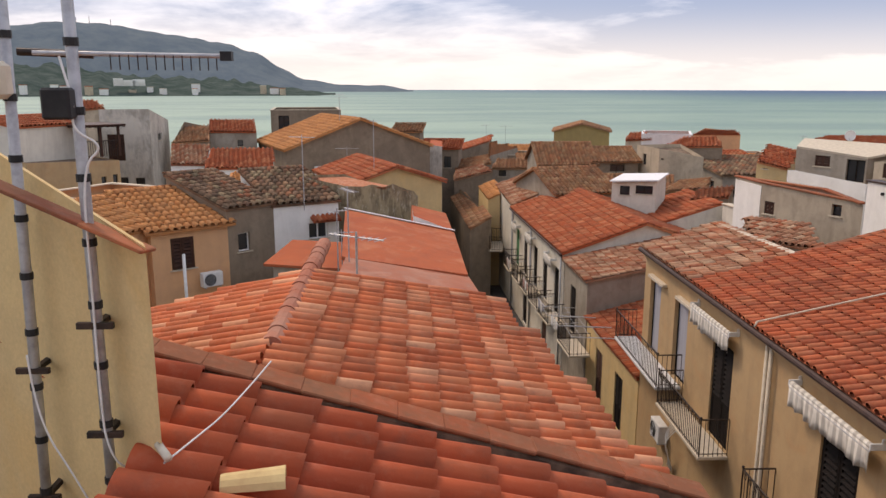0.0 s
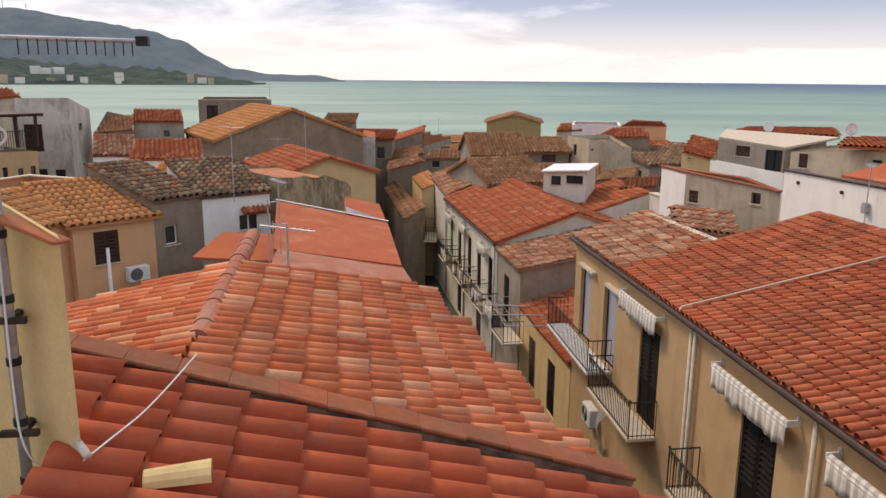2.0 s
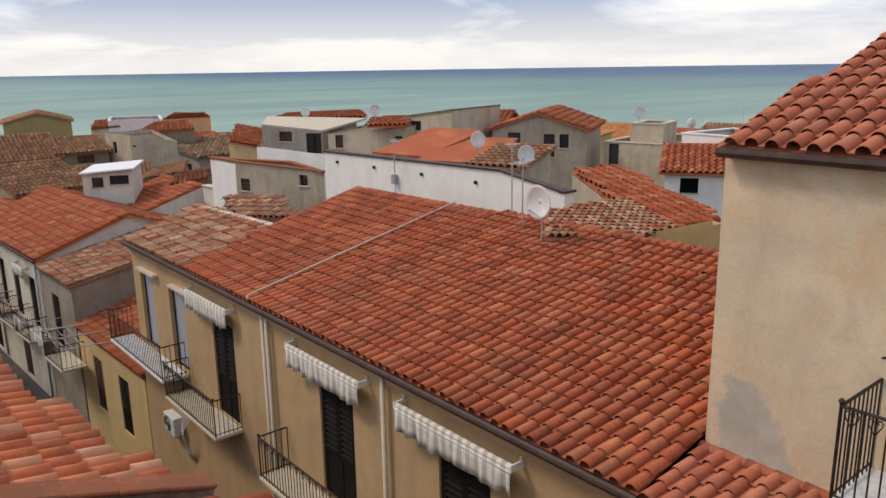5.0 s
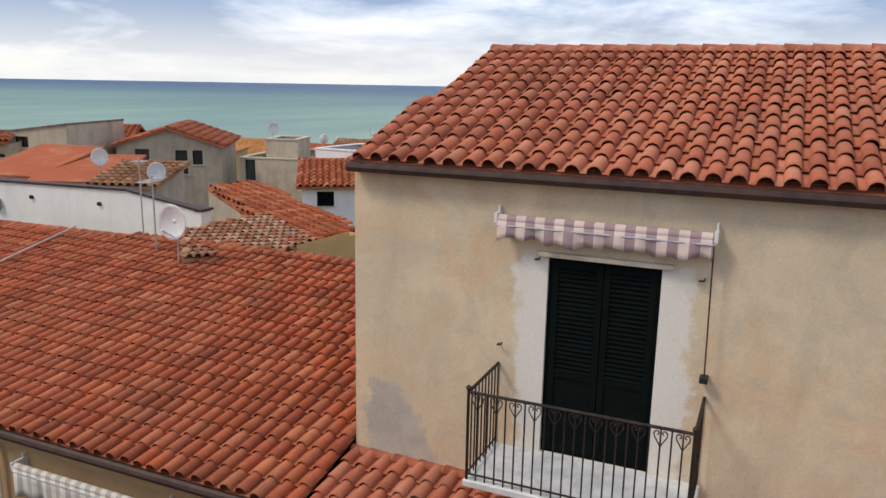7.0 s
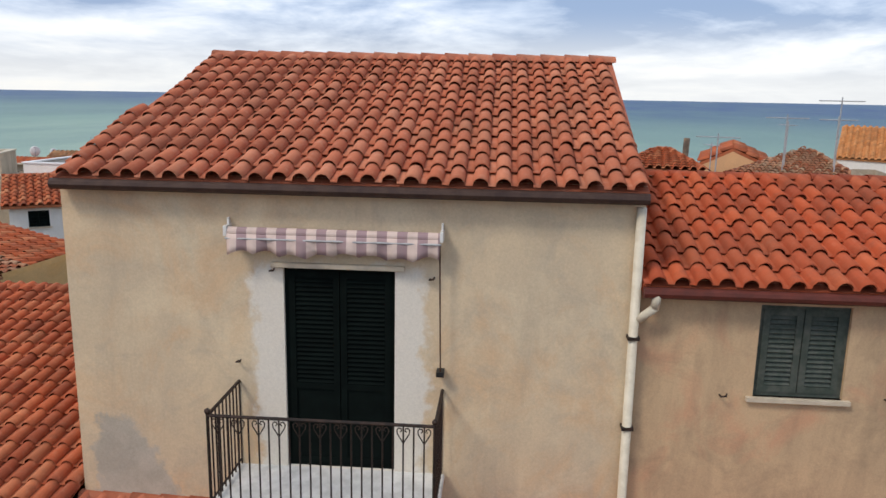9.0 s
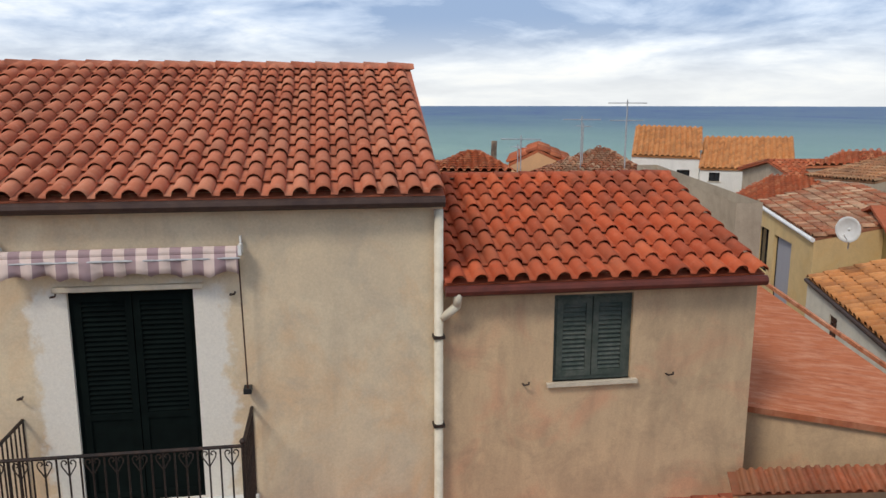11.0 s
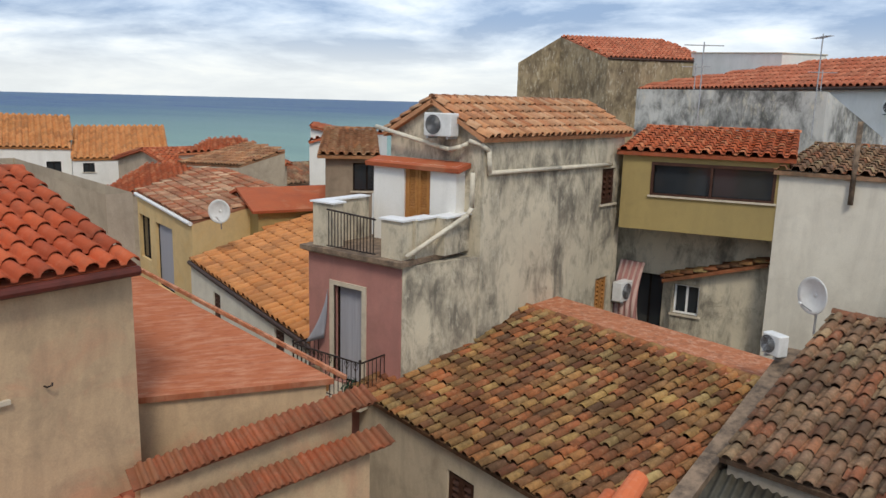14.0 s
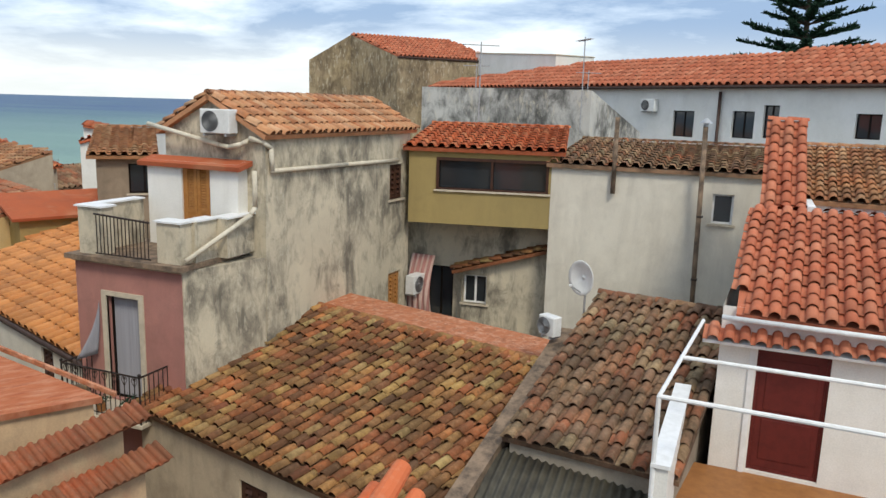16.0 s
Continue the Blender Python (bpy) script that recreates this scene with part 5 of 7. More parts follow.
pitched(broad, [(18.18, 14.47, 11.05), (17.33, 11.63, 10.65), (19.55, 11.55, 10.65), (21.90, 17.01, 11.43), (19.77, 17.26, 11.45)], "t_faded", 0.26, 0.40, 4)
low_roof = block("low yellow house with pale worn tiles", [(12.62, 11.90, 11.01), (14.85, 10.90, 10.77), (16.68, 11.17, 10.71), (18.17, 13.82, 10.97), (14.46, 13.60, 11.13)], "yellow")
pitched(low_roof, [(12.62, 11.90, 11.13), (14.85, 10.90, 10.89), (16.68, 11.17, 10.83), (18.17, 13.82, 11.09), (14.46, 13.60, 11.25)], "t_worn", 0.20, 0.30, 4, jitter=0.006)
block("low yellow wall below the worn roof", [(14.81, 10.96, 10.87), (16.96, 10.02, 11.11), (17.12, 10.39, 11.11), (14.97, 11.33, 10.87)], "yellow")
th = block("low house with a lattice of worn tiles", [(12.59, 28.68, 9.14), (13.87, 25.82, 9.33), (14.76, 28.97, 9.66), (13.61, 31.72, 9.26)], "grey", [])
pitched(th, [(12.55, 28.57, 9.24), (13.83, 25.71, 9.43), (14.76, 28.97, 9.76), (13.61, 31.72, 9.36)], "t_worn", 0.28, 0.42, 3)
block("tall pale grey block of flats with rain streaks", [(-21.78, 52.97, 13.48), (-18.49, 53.14, 13.50), (-20.10, 62.09, 12.39), (-23.39, 61.92, 12.39)], "streaked", [(0, 0.93, 7.99, 0.64, 0.89, 'dark'), (0, 2.06, 8.02, 0.63, 0.82, 'dark'), (0, 0.41, 10.03, 1.12, 1.78, 'brown'), (1, 3.29, 11.14, 1.96, 0.5, 'dark')], top="flash")
terrace_block = block("cream house with a covered roof terrace", [(-22.36, 43.92, 10.76), (-18.66, 47.75, 10.56), (-22.26, 51.22, 10.56), (-25.96, 47.39, 10.76)], "cream", [(0, 3.28, 8.98, 0.28, 0.78, 'dark'), (0, 4.12, 8.9, 0.31, 0.73, 'dark'), (0, 4.84, 9.08, 0.3, 0.63, 'dark')], top="flash", lip=0.05)
th = block("pale upper house with a red roof edge", [(-24.53, 47.31, 12.44), (-21.02, 48.96, 12.39), (-23.15, 53.48, 12.39), (-26.66, 51.83, 12.44)], "palegrey", [(0, 2.4, 10.76, 0.84, 1.19, 'brown')])
pitched(th, [(-24.53, 47.31, 12.44), (-21.02, 48.96, 12.39), (-22.79, 52.55, 12.78), (-26.21, 50.94, 12.89)], "t_faded", 0.28, 0.42, 3)
perg = empty("pergola", Matrix.Translation((-20.73, 47.45, 10.71)), "dark timber pergola roof on a terrace", "pergola")
for x in (0.1, 1.24, 2.38):
    part("post", boxes((x - 0.07, x + 0.07, 0.05, 0.19, 0, 1.82)), MAT["brownwood"], perg, m=Matrix.Rotation(0.7996, 4, "Z"))
    part("post", boxes((x - 0.07, x + 0.07, 2.8, 2.94, 0, 1.82)), MAT["brownwood"], perg, m=Matrix.Rotation(0.7996, 4, "Z"))
for i in range(9):
    part("rafter", boxes((-0.20 + i * 0.348, -0.10 + i * 0.348, -0.3, 3.2, 1.82, 1.92)), MAT["brownwood"], perg, m=Matrix.Rotation(0.7996, 4, "Z"))
part("roof_sheet", boxes((-0.3, 2.68, -0.35, 3.3, 1.92, 2.00)), MAT["brownwood"], perg, m=Matrix.Rotation(0.7996, 4, "Z"))
part("rail", boxes((0.0, 2.48, 0.08, 0.13, 0.95, 1.0)), MAT["iron"], perg, m=Matrix.Rotation(0.7996, 4, "Z"))
for i in range(18):
    part("baluster", boxes((0.138 * i, 0.138 * i + 0.03, 0.09, 0.12, 0.0, 0.95)), MAT["iron"], perg, m=Matrix.Rotation(0.7996, 4, "Z"))
th = block("grey house with a red tiled roof", [(-16.36, 60.06, 11.50), (-12.93, 60.88, 11.44), (-13.96, 64.75, 12.18), (-17.34, 63.94, 12.23)], "grey", [(0, 2.07, 10.42, 0.41, 0.48, 'dark')])
pitched(th, [(-16.33, 59.95, 11.58), (-12.90, 60.77, 11.52), (-13.96, 64.75, 12.28), (-17.34, 63.94, 12.33)], "t_faded", 0.28, 0.42, 3)
th = block("brown house with an old dull roof", [(-18.44, 57.37, 10.82), (-15.88, 58.12, 10.99), (-16.85, 62.00, 11.83), (-18.65, 61.49, 12.28)], "brown", [])
pitched(th, [(-18.43, 57.26, 10.88), (-15.87, 58.01, 11.05), (-16.85, 62.00, 11.93), (-18.65, 61.49, 12.38)], "t_old", 0.28, 0.42, 3)
th = block("low white house with old red tiles", [(-15.56, 47.79, 10.23), (-13.60, 48.38, 10.15), (-14.18, 51.85, 11.05), (-16.41, 51.19, 11.15)], "white", [(0, 0.08, 9.47, 0.35, 0.4, 'dark'), (0, 0.96, 9.37, 0.63, 0.51, 'brown')])
pitched(th, [(-15.53, 47.68, 10.30), (-13.57, 48.27, 10.22), (-14.18, 51.85, 11.15), (-16.41, 51.19, 11.25)], "t_worn", 0.28, 0.42, 3)
th = block("low white house with a red tiled roof", [(-13.38, 47.40, 10.01), (-9.37, 48.33, 9.94), (-9.97, 51.78, 10.82), (-13.86, 50.89, 10.86)], "white", [(0, 0.54, 9.16, 0.73, 0.44, 'brown')])
pitched(th, [(-13.36, 47.28, 10.08), (-9.35, 48.21, 10.01), (-9.97, 51.78, 10.92), (-13.86, 50.89, 10.96)], "t_faded", 0.28, 0.42, 3)
th = block("low house with an orange tiled roof piece", [(-11.21, 43.83, 9.39), (-8.52, 44.42, 9.33), (-9.04, 46.87, 9.78), (-11.56, 46.32, 9.79)], "white", [])
pitched(th, [(-11.19, 43.71, 9.47), (-8.50, 44.30, 9.41), (-9.04, 46.87, 9.88), (-11.56, 46.32, 9.89)], "t_orange", 0.28, 0.42, 3)
th = block("far beige house with a red roof", [(-32.96, 68.80, 12.63), (-28.42, 70.78, 13.01), (-31.12, 75.08, 13.62), (-34.24, 73.72, 13.81)], "sand", [])
pitched(th, [(-32.93, 68.69, 12.70), (-28.39, 70.67, 13.08), (-31.12, 75.08, 13.72), (-34.24, 73.72, 13.91)], "t_faded", 0.36, 0.5, 3)

# ---- beyond the low house and above the weathered one ----
th = block("hip roofed house with smooth red tiles", [(21.07, -2.82, 13.04), (20.63, -5.22, 13.03), (23.78, -4.89, 13.36), (23.85, -4.52, 13.37)], "sand", [])
pitched(th, [(20.97, -2.76, 13.13), (20.53, -5.16, 13.12), (23.78, -4.89, 13.46), (23.85, -4.52, 13.47)], "t_faded", 0.22, 0.34, 4, ridge=[(21.07, -2.82, 13.14), (23.85, -4.52, 13.47), (23.78, -4.89, 13.46), (20.63, -5.22, 13.13)], cap=0.10)
th = block("orange gabled house beyond the low roof", [(26.50, -6.50, 12.76), (26.24, -7.49, 13.28), (25.92, -8.57, 12.78), (29.77, -9.65, 12.78), (30.09, -8.57, 13.28), (30.35, -7.58, 12.76)], "orange")
pitched(th, [(30.35, -7.58, 12.86), (26.50, -6.50, 12.86), (26.24, -7.49, 13.38), (30.09, -8.57, 13.38)], "t_faded", 0.28, 0.42, 3)
pitched(th, [(25.92, -8.57, 12.88), (29.77, -9.65, 12.88), (30.09, -8.57, 13.38), (26.24, -7.49, 13.38)], "t_faded", 0.28, 0.42, 3)
th = block("hip roofed house with worn pale tiles", [(22.43, -6.26, 12.81), (20.82, -9.33, 12.84), (25.03, -9.59, 13.31), (25.62, -9.44, 13.28)], "sand", [])
pitched(th, [(22.35, -6.18, 12.90), (20.74, -9.25, 12.93), (25.03, -9.59, 13.41), (25.62, -9.44, 13.38)], "t_worn", 0.22, 0.34, 4, ridge=[(22.43, -6.26, 12.91), (25.62, -9.44, 13.38), (25.03, -9.59, 13.41), (20.82, -9.33, 12.94)], cap=0.10)
block("plain grey side wall beyond the low roof", [(17.75, -7.59, 13.51), (12.82, -7.43, 13.22), (12.80, -7.93, 13.22), (17.73, -8.09, 13.51)], "taupe")
th = block("white house with a pale orange roof", [(51.06, -21.24, 11.31), (49.16, -25.37, 11.21), (53.58, -27.69, 13.04), (55.53, -23.53, 13.03)], "white", [(0, 3.08, 9.67, 0.85, 0.76, 'dark')])
pitched(th, [(50.96, -21.19, 11.37), (49.06, -25.32, 11.27), (53.58, -27.69, 13.14), (55.53, -23.53, 13.13)], "t_orange", 0.36, 0.5, 3)
th = block("white house with an orange roof", [(48.25, -24.94, 10.57), (45.32, -29.96, 10.65), (49.63, -32.50, 12.46), (52.62, -27.37, 12.48)], "white", [(0, 0.61, 9.8, 0.68, 0.59, 'dark'), (0, 3.79, 10.04, 0.72, 0.51, 'dark')])
pitched(th, [(48.15, -24.89, 10.63), (45.22, -29.91, 10.71), (49.63, -32.50, 12.56), (52.62, -27.37, 12.58)], "t_orange", 0.36, 0.5, 3)
washing_house = block("yellow house with worn red tiles and curtained doors", [(22.36, -15.71, 10.58), (21.79, -19.64, 11.30), (29.28, -21.51, 11.28), (28.43, -17.39, 10.91)], "yellow", [(3, 2.25, 7.61, 1.96, 2.5, 'curtain'), (3, 0.23, 8.42, 1.32, 1.74, 'dark')], sills=False)
pitched(washing_house, [(28.43, -17.39, 11.01), (22.36, -15.71, 10.68), (21.79, -19.64, 11.40), (29.28, -21.51, 11.38)], "t_worn", 0.28, 0.42, 3, gutter="whitepaint")
th = block("low red roofed house behind the yellow one", [(34.42, -19.01, 10.18), (33.32, -20.88, 10.18), (36.64, -26.69, 10.98), (38.41, -24.06, 10.96)], "taupe", [])
pitched(th, [(34.35, -18.92, 10.27), (33.25, -20.79, 10.27), (36.64, -26.69, 11.08), (38.41, -24.06, 11.06)], "t_faded", 0.28, 0.42, 3)
th = block("taupe house with old red tiles", [(31.65, -25.00, 11.31), (30.93, -27.41, 12.01), (36.08, -29.07, 12.00), (37.54, -25.40, 11.03)], "taupe", [])
pitched(th, [(37.54, -25.40, 11.13), (31.65, -25.00, 11.41), (30.93, -27.41, 12.11), (36.08, -29.07, 12.10)], "t_old", 0.28, 0.42, 3)
th = block("far house with a dull red roof", [(38.33, -26.01, 11.49), (35.47, -29.81, 11.81), (39.43, -31.28, 12.22), (40.59, -29.76, 12.20)], "taupe", [])
pitched(th, [(38.27, -25.91, 11.57), (35.41, -29.71, 11.89), (39.43, -31.28, 12.32), (40.59, -29.76, 12.30)], "t_faded", 0.36, 0.5, 3)
th = block("small far white house with red tiles", [(26.42, -24.94, 12.83), (25.44, -25.95, 13.27), (26.47, -30.43, 13.13), (28.14, -28.90, 13.21)], "white", [])
pitched(th, [(26.37, -24.83, 12.92), (25.39, -25.84, 13.36), (26.47, -30.43, 13.23), (28.14, -28.90, 13.31)], "t_faded", 0.28, 0.42, 3)
gable_house = block("old house with a stained brown gable wall", [(30.06, -48.79, 17.72), (27.86, -50.92, 19.62), (23.28, -49.30, 17.98), (17.96, -55.12, 17.98), (22.54, -56.74, 19.62), (24.74, -54.61, 17.72)], "brown_stain")
pitched(gable_house, [(23.28, -49.30, 18.06), (17.96, -55.12, 18.06), (22.54, -56.74, 19.70), (27.86, -50.92, 19.70)], "t_new", 0.32, 0.48, 3, gutter="gutter")
convent = block("long white convent wing with a red tiled roof", [(24.21, -53.08, 15.94), (-7.31, -31.84, 16.18), (-12.34, -39.30, 16.18), (19.18, -60.54, 15.94)], "white", [(0, 24.71, 13.72, 1.23, 1.22, 'dark'), (0, 28.0, 13.82, 1.12, 1.18, 'dark'), (0, 29.54, 13.88, 0.73, 1.4, 'glass'), (0, 33.52, 14.07, 1.0, 0.96, 'dark')], sills=False)
pitched(convent, [(24.38, -52.83, 15.94), (-7.14, -31.59, 16.18), (-8.11, -36.25, 17.92), (11.88, -48.28, 18.19)], "t_new", 0.4, 0.6, 3, gutter="gutter")
block("white rooftop hut beside the convent", [(19.34, -54.13, 18.56), (11.87, -48.10, 18.07), (9.99, -50.43, 18.07), (17.46, -56.46, 18.56)], "white", zb=17.01, coping="stone", top="flash")

th = block("lean-to house with old brown tiles over the street", [(3.38, 53.05, 5.02), (4.97, 53.92, 5.77), (3.34, 66.08, 6.28), (2.57, 66.12, 5.38)], "brown", [])
pitched(th, [(2.57, 66.12, 5.48), (3.38, 53.05, 5.12), (4.97, 53.92, 5.87), (3.34, 66.08, 6.38)], "t_old", 0.28, 0.42, 3)

# ---- kinds of things ----
def facing(x, y, z, yaw):
    """Frame of a wall-mounted thing: local x to the viewer's right along the wall, -y out of the wall, z up."""
    return pose(x, y, z, 0, 0, yaw)


WEST = -90   # on walls that look towards -x: local x runs along -y


def balcony(m, w, d, h, label, n=21, slab="marble", scrolls=True, sagged=False):
    th = empty("balcony", m, label, "balcony")
    part("slab", boxes((-0.04, w + 0.04, -d - 0.04, 0.02, -0.09, 0.0), bevel=0.012), MAT[slab], th)
    iron = MAT["iron"]
    part("top_rail", tube([(0, 0, h), (0, -d, h), (w, -d, h), (w, 0, h)], 0.020), iron, th)
    part("bottom_rail", tube([(0, 0, 0.07), (0, -d, 0.07), (w, -d, 0.07), (w, 0, 0.07)], 0.013), iron, th)
    bar = None
    side = max(3, round(n * d / w))
    spots = [(w * i / n, -d) for i in range(n + 1)] + [(x, -d * i / side) for x in (0, w) for i in range(side)]
    for x, y in spots:
        if bar is None:
            bar = part("baluster", rods([((0, 0, 0.0), (0, 0, h))], 0.010, 6), iron, th)
            bar.location = (x, y, 0)
        else:
            o = new("baluster", bar.data)
            o.parent, o.location = th, (x, y, 0)
    for x in (0, w):
        bm = rods([((x, -d, 0), (x, -d, h + 0.02))], 0.019)
        bmesh.ops.create_uvsphere(bm, u_segments=10, v_segments=7, radius=0.034, matrix=Matrix.Translation((x, -d, h + 0.05)))
        part("corner_post", bm, iron, th)
    if scrolls:
        sp = w / n
        curl = [(0.0, -0.21), (0.035, -0.15), (0.065, -0.10), (0.07, -0.06), (0.05, -0.035), (0.025, -0.04), (0.018, -0.065), (0.035, -0.08)]
        pair = None
        for i in range(0, n, 2):
            if pair is None:
                bm = bmesh.new()
                for s in (1, -1):
                    add_tube(bm, [(s * a, 0, b) for a, b in curl], 0.007, 5)
                pair = part("scroll", bm, iron, th)
                pair.location = (sp * (i + 1), -d, h)
            else:
                o = new("scroll", pair.data)
                o.parent, o.location = th, (sp * (i + 1), -d, h)
    return th


def awning(m, w, label, mat, drop=0.30, crank=True, out=0.12):
    th = empty("awning", m, label, "awning")
    bm = bmesh.new()
    add_rod(bm, (0, -out, 0), (w, -out, 0), 0.055, 14)
    part("roller", bm, MAT[mat], th, smooth=False)
    v, f = [], []
    n = 64
    for i in range(n + 1):
        x = w * i / n
        fold = 0.025 * math.sin(i * 0.9) + 0.02 * math.sin(i * 0.37)
        low = -drop + 0.045 * abs(math.sin(math.pi * i / 8)) + 0.02 * math.sin(i * 0.21)
        for j in range(4):
            q = j / 3
            v.append((x, -out - 0.05 - fold * q, -0.02 + (low + 0.02) * q))
    for i in range(n):
        for j in range(3):
            a = i * 4 + j
            f.append((a, a + 4, a + 5, a + 1))
    val = mesh_ob("valance", v, f, MAT[mat], th, smooth=True)
    sol = val.modifiers.new("thickness", "SOLIDIFY")
    sol.thickness = 0.006
    part("front_bar", rods([((-0.02, -out - 0.05, -0.075), (w + 0.02, -out - 0.05, -0.075))], 0.014), MAT["zinc"], th)
    for x in (-0.02, w + 0.02):
        part("bracket", boxes((x - 0.02, x + 0.02, -out - 0.06, 0.02, -0.05, 0.07), (x - 0.012, x + 0.012, -0.06, 0.0, 0.05, 0.15), bevel=0.005), MAT["plaswhite"], th)
    if crank:
        part("crank_rod", rods([((w + 0.0, -out - 0.02, -0.08), (w + 0.03, -out, -1.65))], 0.009), MAT["brownwood"], th)
        part("crank_clip", boxes((w - 0.02, w + 0.07, -out - 0.03, 0.0, -1.66, -1.60)), MAT["black"], th)
    return th


def dish(m, r, label, pole=0.7):
    """A satellite dish on a pole; it looks along local -y."""
    th = empty("satellite_dish", m, label, "satellite dish")
    part("pole", rods([((0, 0.08, 0), (0, 0.08, pole))], 0.022), MAT["zinc"], th)
    v, f = [], []
    for j in range(6):
        q = j / 5
        for i in range(24):
            a = 2 * math.pi * i / 24
            v.append((r * q * math.cos(a), -0.28 * r * (q * q) + 0.02, pole + r * 1.08 * q * math.sin(a)))
    for j in range(5):
        for i in range(24):
            f.append((j * 24 + i, j * 24 + (i + 1) % 24, j * 24 + 24 + (i + 1) % 24, j * 24 + 24 + i))
    ref = mesh_ob("reflector", v, f, MAT["plaswhite"], th, smooth=True)
    ref.modifiers.new("thickness", "SOLIDIFY").thickness = 0.012
    part("arm", rods([((0, 0.02, pole - r), (0, -r * 1.1, pole - r * 0.35))], 0.012), MAT["zinc"], th)
    part("receiver", boxes((-0.03, 0.03, -r * 1.18, -r * 1.02, pole - r * 0.42, pole - r * 0.28), bevel=0.01), MAT["plaswhite"], th)
    return th


def antenna(m, h, label, n=9, boom=1.1, along=True):
    """A roof aerial: mast, boom and cross elements."""
    th = empty("aerial", m, label, "aerial")
    part("mast", rods([((0, 0, -1.2), (0, 0, h))], 0.020, 6), MAT["zinc"], th)
    part("boom", rods([((-boom / 2, 0, h - 0.1), (boom / 2, 0, h - 0.1))], 0.014, 6), MAT["zinc"], th)
    items = []
    for i in range(n):
        x = -boom / 2 + boom * (i + 0.5) / n
        l = 0.17 - 0.006 * i
        items.append(((x, -l, h - 0.1), (x, l, h - 0.1)) if along else ((x, 0, h - 0.1 - l), (x, 0, h - 0.1 + l)))
    part("elements", rods(items, 0.007, 4), MAT["zinc"], th)
    return th


def ac_unit(m, label, w=0.82, h=0.58, d=0.30):
    th = empty("air_conditioner", m, label, "air conditioner")
    part("casing", boxes((0, w, -d, 0, 0, h), bevel=0.018), MAT["plaswhite"], th)
    bm = bmesh.new()
    c = (w * 0.36, -d - 0.004, h * 0.5)
    for q in range(1, 7):
        r = h * 0.42 * q / 6
        pts = [(c[0] + r * math.cos(a), c[1] - 0.006, c[2] + r * math.sin(a)) for a in [2 * math.pi * i / 20 for i in range(21)]]
        for a, b in zip(pts, pts[1:]):
            add_rod(bm, a, b, 0.005, 4)
    part("fan_grille", bm, MAT["zinc"], th)
    bm = bmesh.new()
    bmesh.ops.create_cone(bm, cap_ends=True, segments=28, radius1=h * 0.42, radius2=h * 0.42, depth=0.008, matrix=Matrix.Translation(c) @ Matrix.Rotation(radians(90), 4, "X"))
    part("fan_opening", bm, MAT["black"], th)
    for x in (0.08, w - 0.12):
        part("bracket", boxes((x, x + 0.04, -d, 0.06, -0.05, -0.004)), MAT["zinc"], th)
    return th


def pipe(name, pts, r, mat, label, clips=()):
    th = empty(name, Matrix.Translation(pts[0]), label, "pipe")
    o = Vector(pts[0])
    part("tube", tube([Vector(p) - o for p in pts], r, 12), MAT[mat], th, smooth=True)
    for c in clips:
        c = Vector(c) - o
        part("clamp", boxes((c.x - r * 1.25, c.x + r * 1.25, c.y - r * 1.25, c.y + r * 1.25, c.z - 0.018, c.z + 0.018)), MAT["iron"], th)
    return th


def cable(pts, r, mat, label, sag=0.0):
    """A hanging cable drawn as one bevelled curve."""
    cu = bpy.data.curves.new("cable", "CURVE")
    cu.dimensions, cu.bevel_depth, cu.bevel_resolution = "3D", r, 2
    sp = cu.splines.new("NURBS")
    sp.points.add(len(pts) - 1)
    for p, q in zip(sp.points, pts):
        p.co = (*q, 1)
    sp.use_endpoint_u, sp.order_u = True, 3
    cu.materials.append(MAT[mat])
    return tagged(new("cable", cu), label, "cable")


# ---- beige house ----
balcony(facing(8.74, 3.27, 10.43, WEST), 2.49, 1.02, 1.09, "wrought-iron balcony with scrollwork and a marble slab", 22)
awning(facing(8.74, 3.29, 13.40, WEST), 2.46, "rolled-up lilac striped awning above the balcony door", "stripe_lilac", 0.27)
lintel = empty("door_lintel", facing(8.74, 2.82, 12.97, WEST), "pale stone lintel above the green door", "lintel")
part("lintel", boxes((0, 1.58, -0.06, 0.01, 0.0, 0.06), bevel=0.008), MAT["stone"], lintel)


for y, z in ((3.27, 11.78), (0.95, 12.88), (2.83, 12.92), (-2.45, 11.62), (-4.3, 11.65)):
    hk = empty("wall_hook", facing(8.74, y, z, WEST), "small rusty iron hook in the wall", "hook", "shutter hooks")
    part("hook", tube([(0, 0.02, 0), (0, -0.07, 0.01), (0.05, -0.08, 0.02), (0.06, -0.07, 0.05)], 0.011, 6), MAT["iron"], hk)
pipe("drainpipe", [(8.66, -1.40, 13.80), (8.66, -1.40, 0.2)], 0.055, "pvc", "cream plastic drainpipe at the joint of two houses", [(8.66, -1.40, 12.3), (8.66, -1.40, 11.2), (8.66, -1.40, 9.9)])
pipe("drainpipe", [(8.56, -1.62, 12.86), (8.58, -1.60, 12.68), (8.64, -1.44, 12.52)], 0.05, "pvc", "cream drainpipe elbow from the red gutter")
ridge_owner = empty("ridge_capping", pose(0, 0, 0), "row of half-round clay ridge tiles", "ridge tiles")
ridge_caps(ridge_owner, (13.05, 5.05, 15.55), (13.05, -1.58, 15.55), MAT["t_new"], r=0.13)

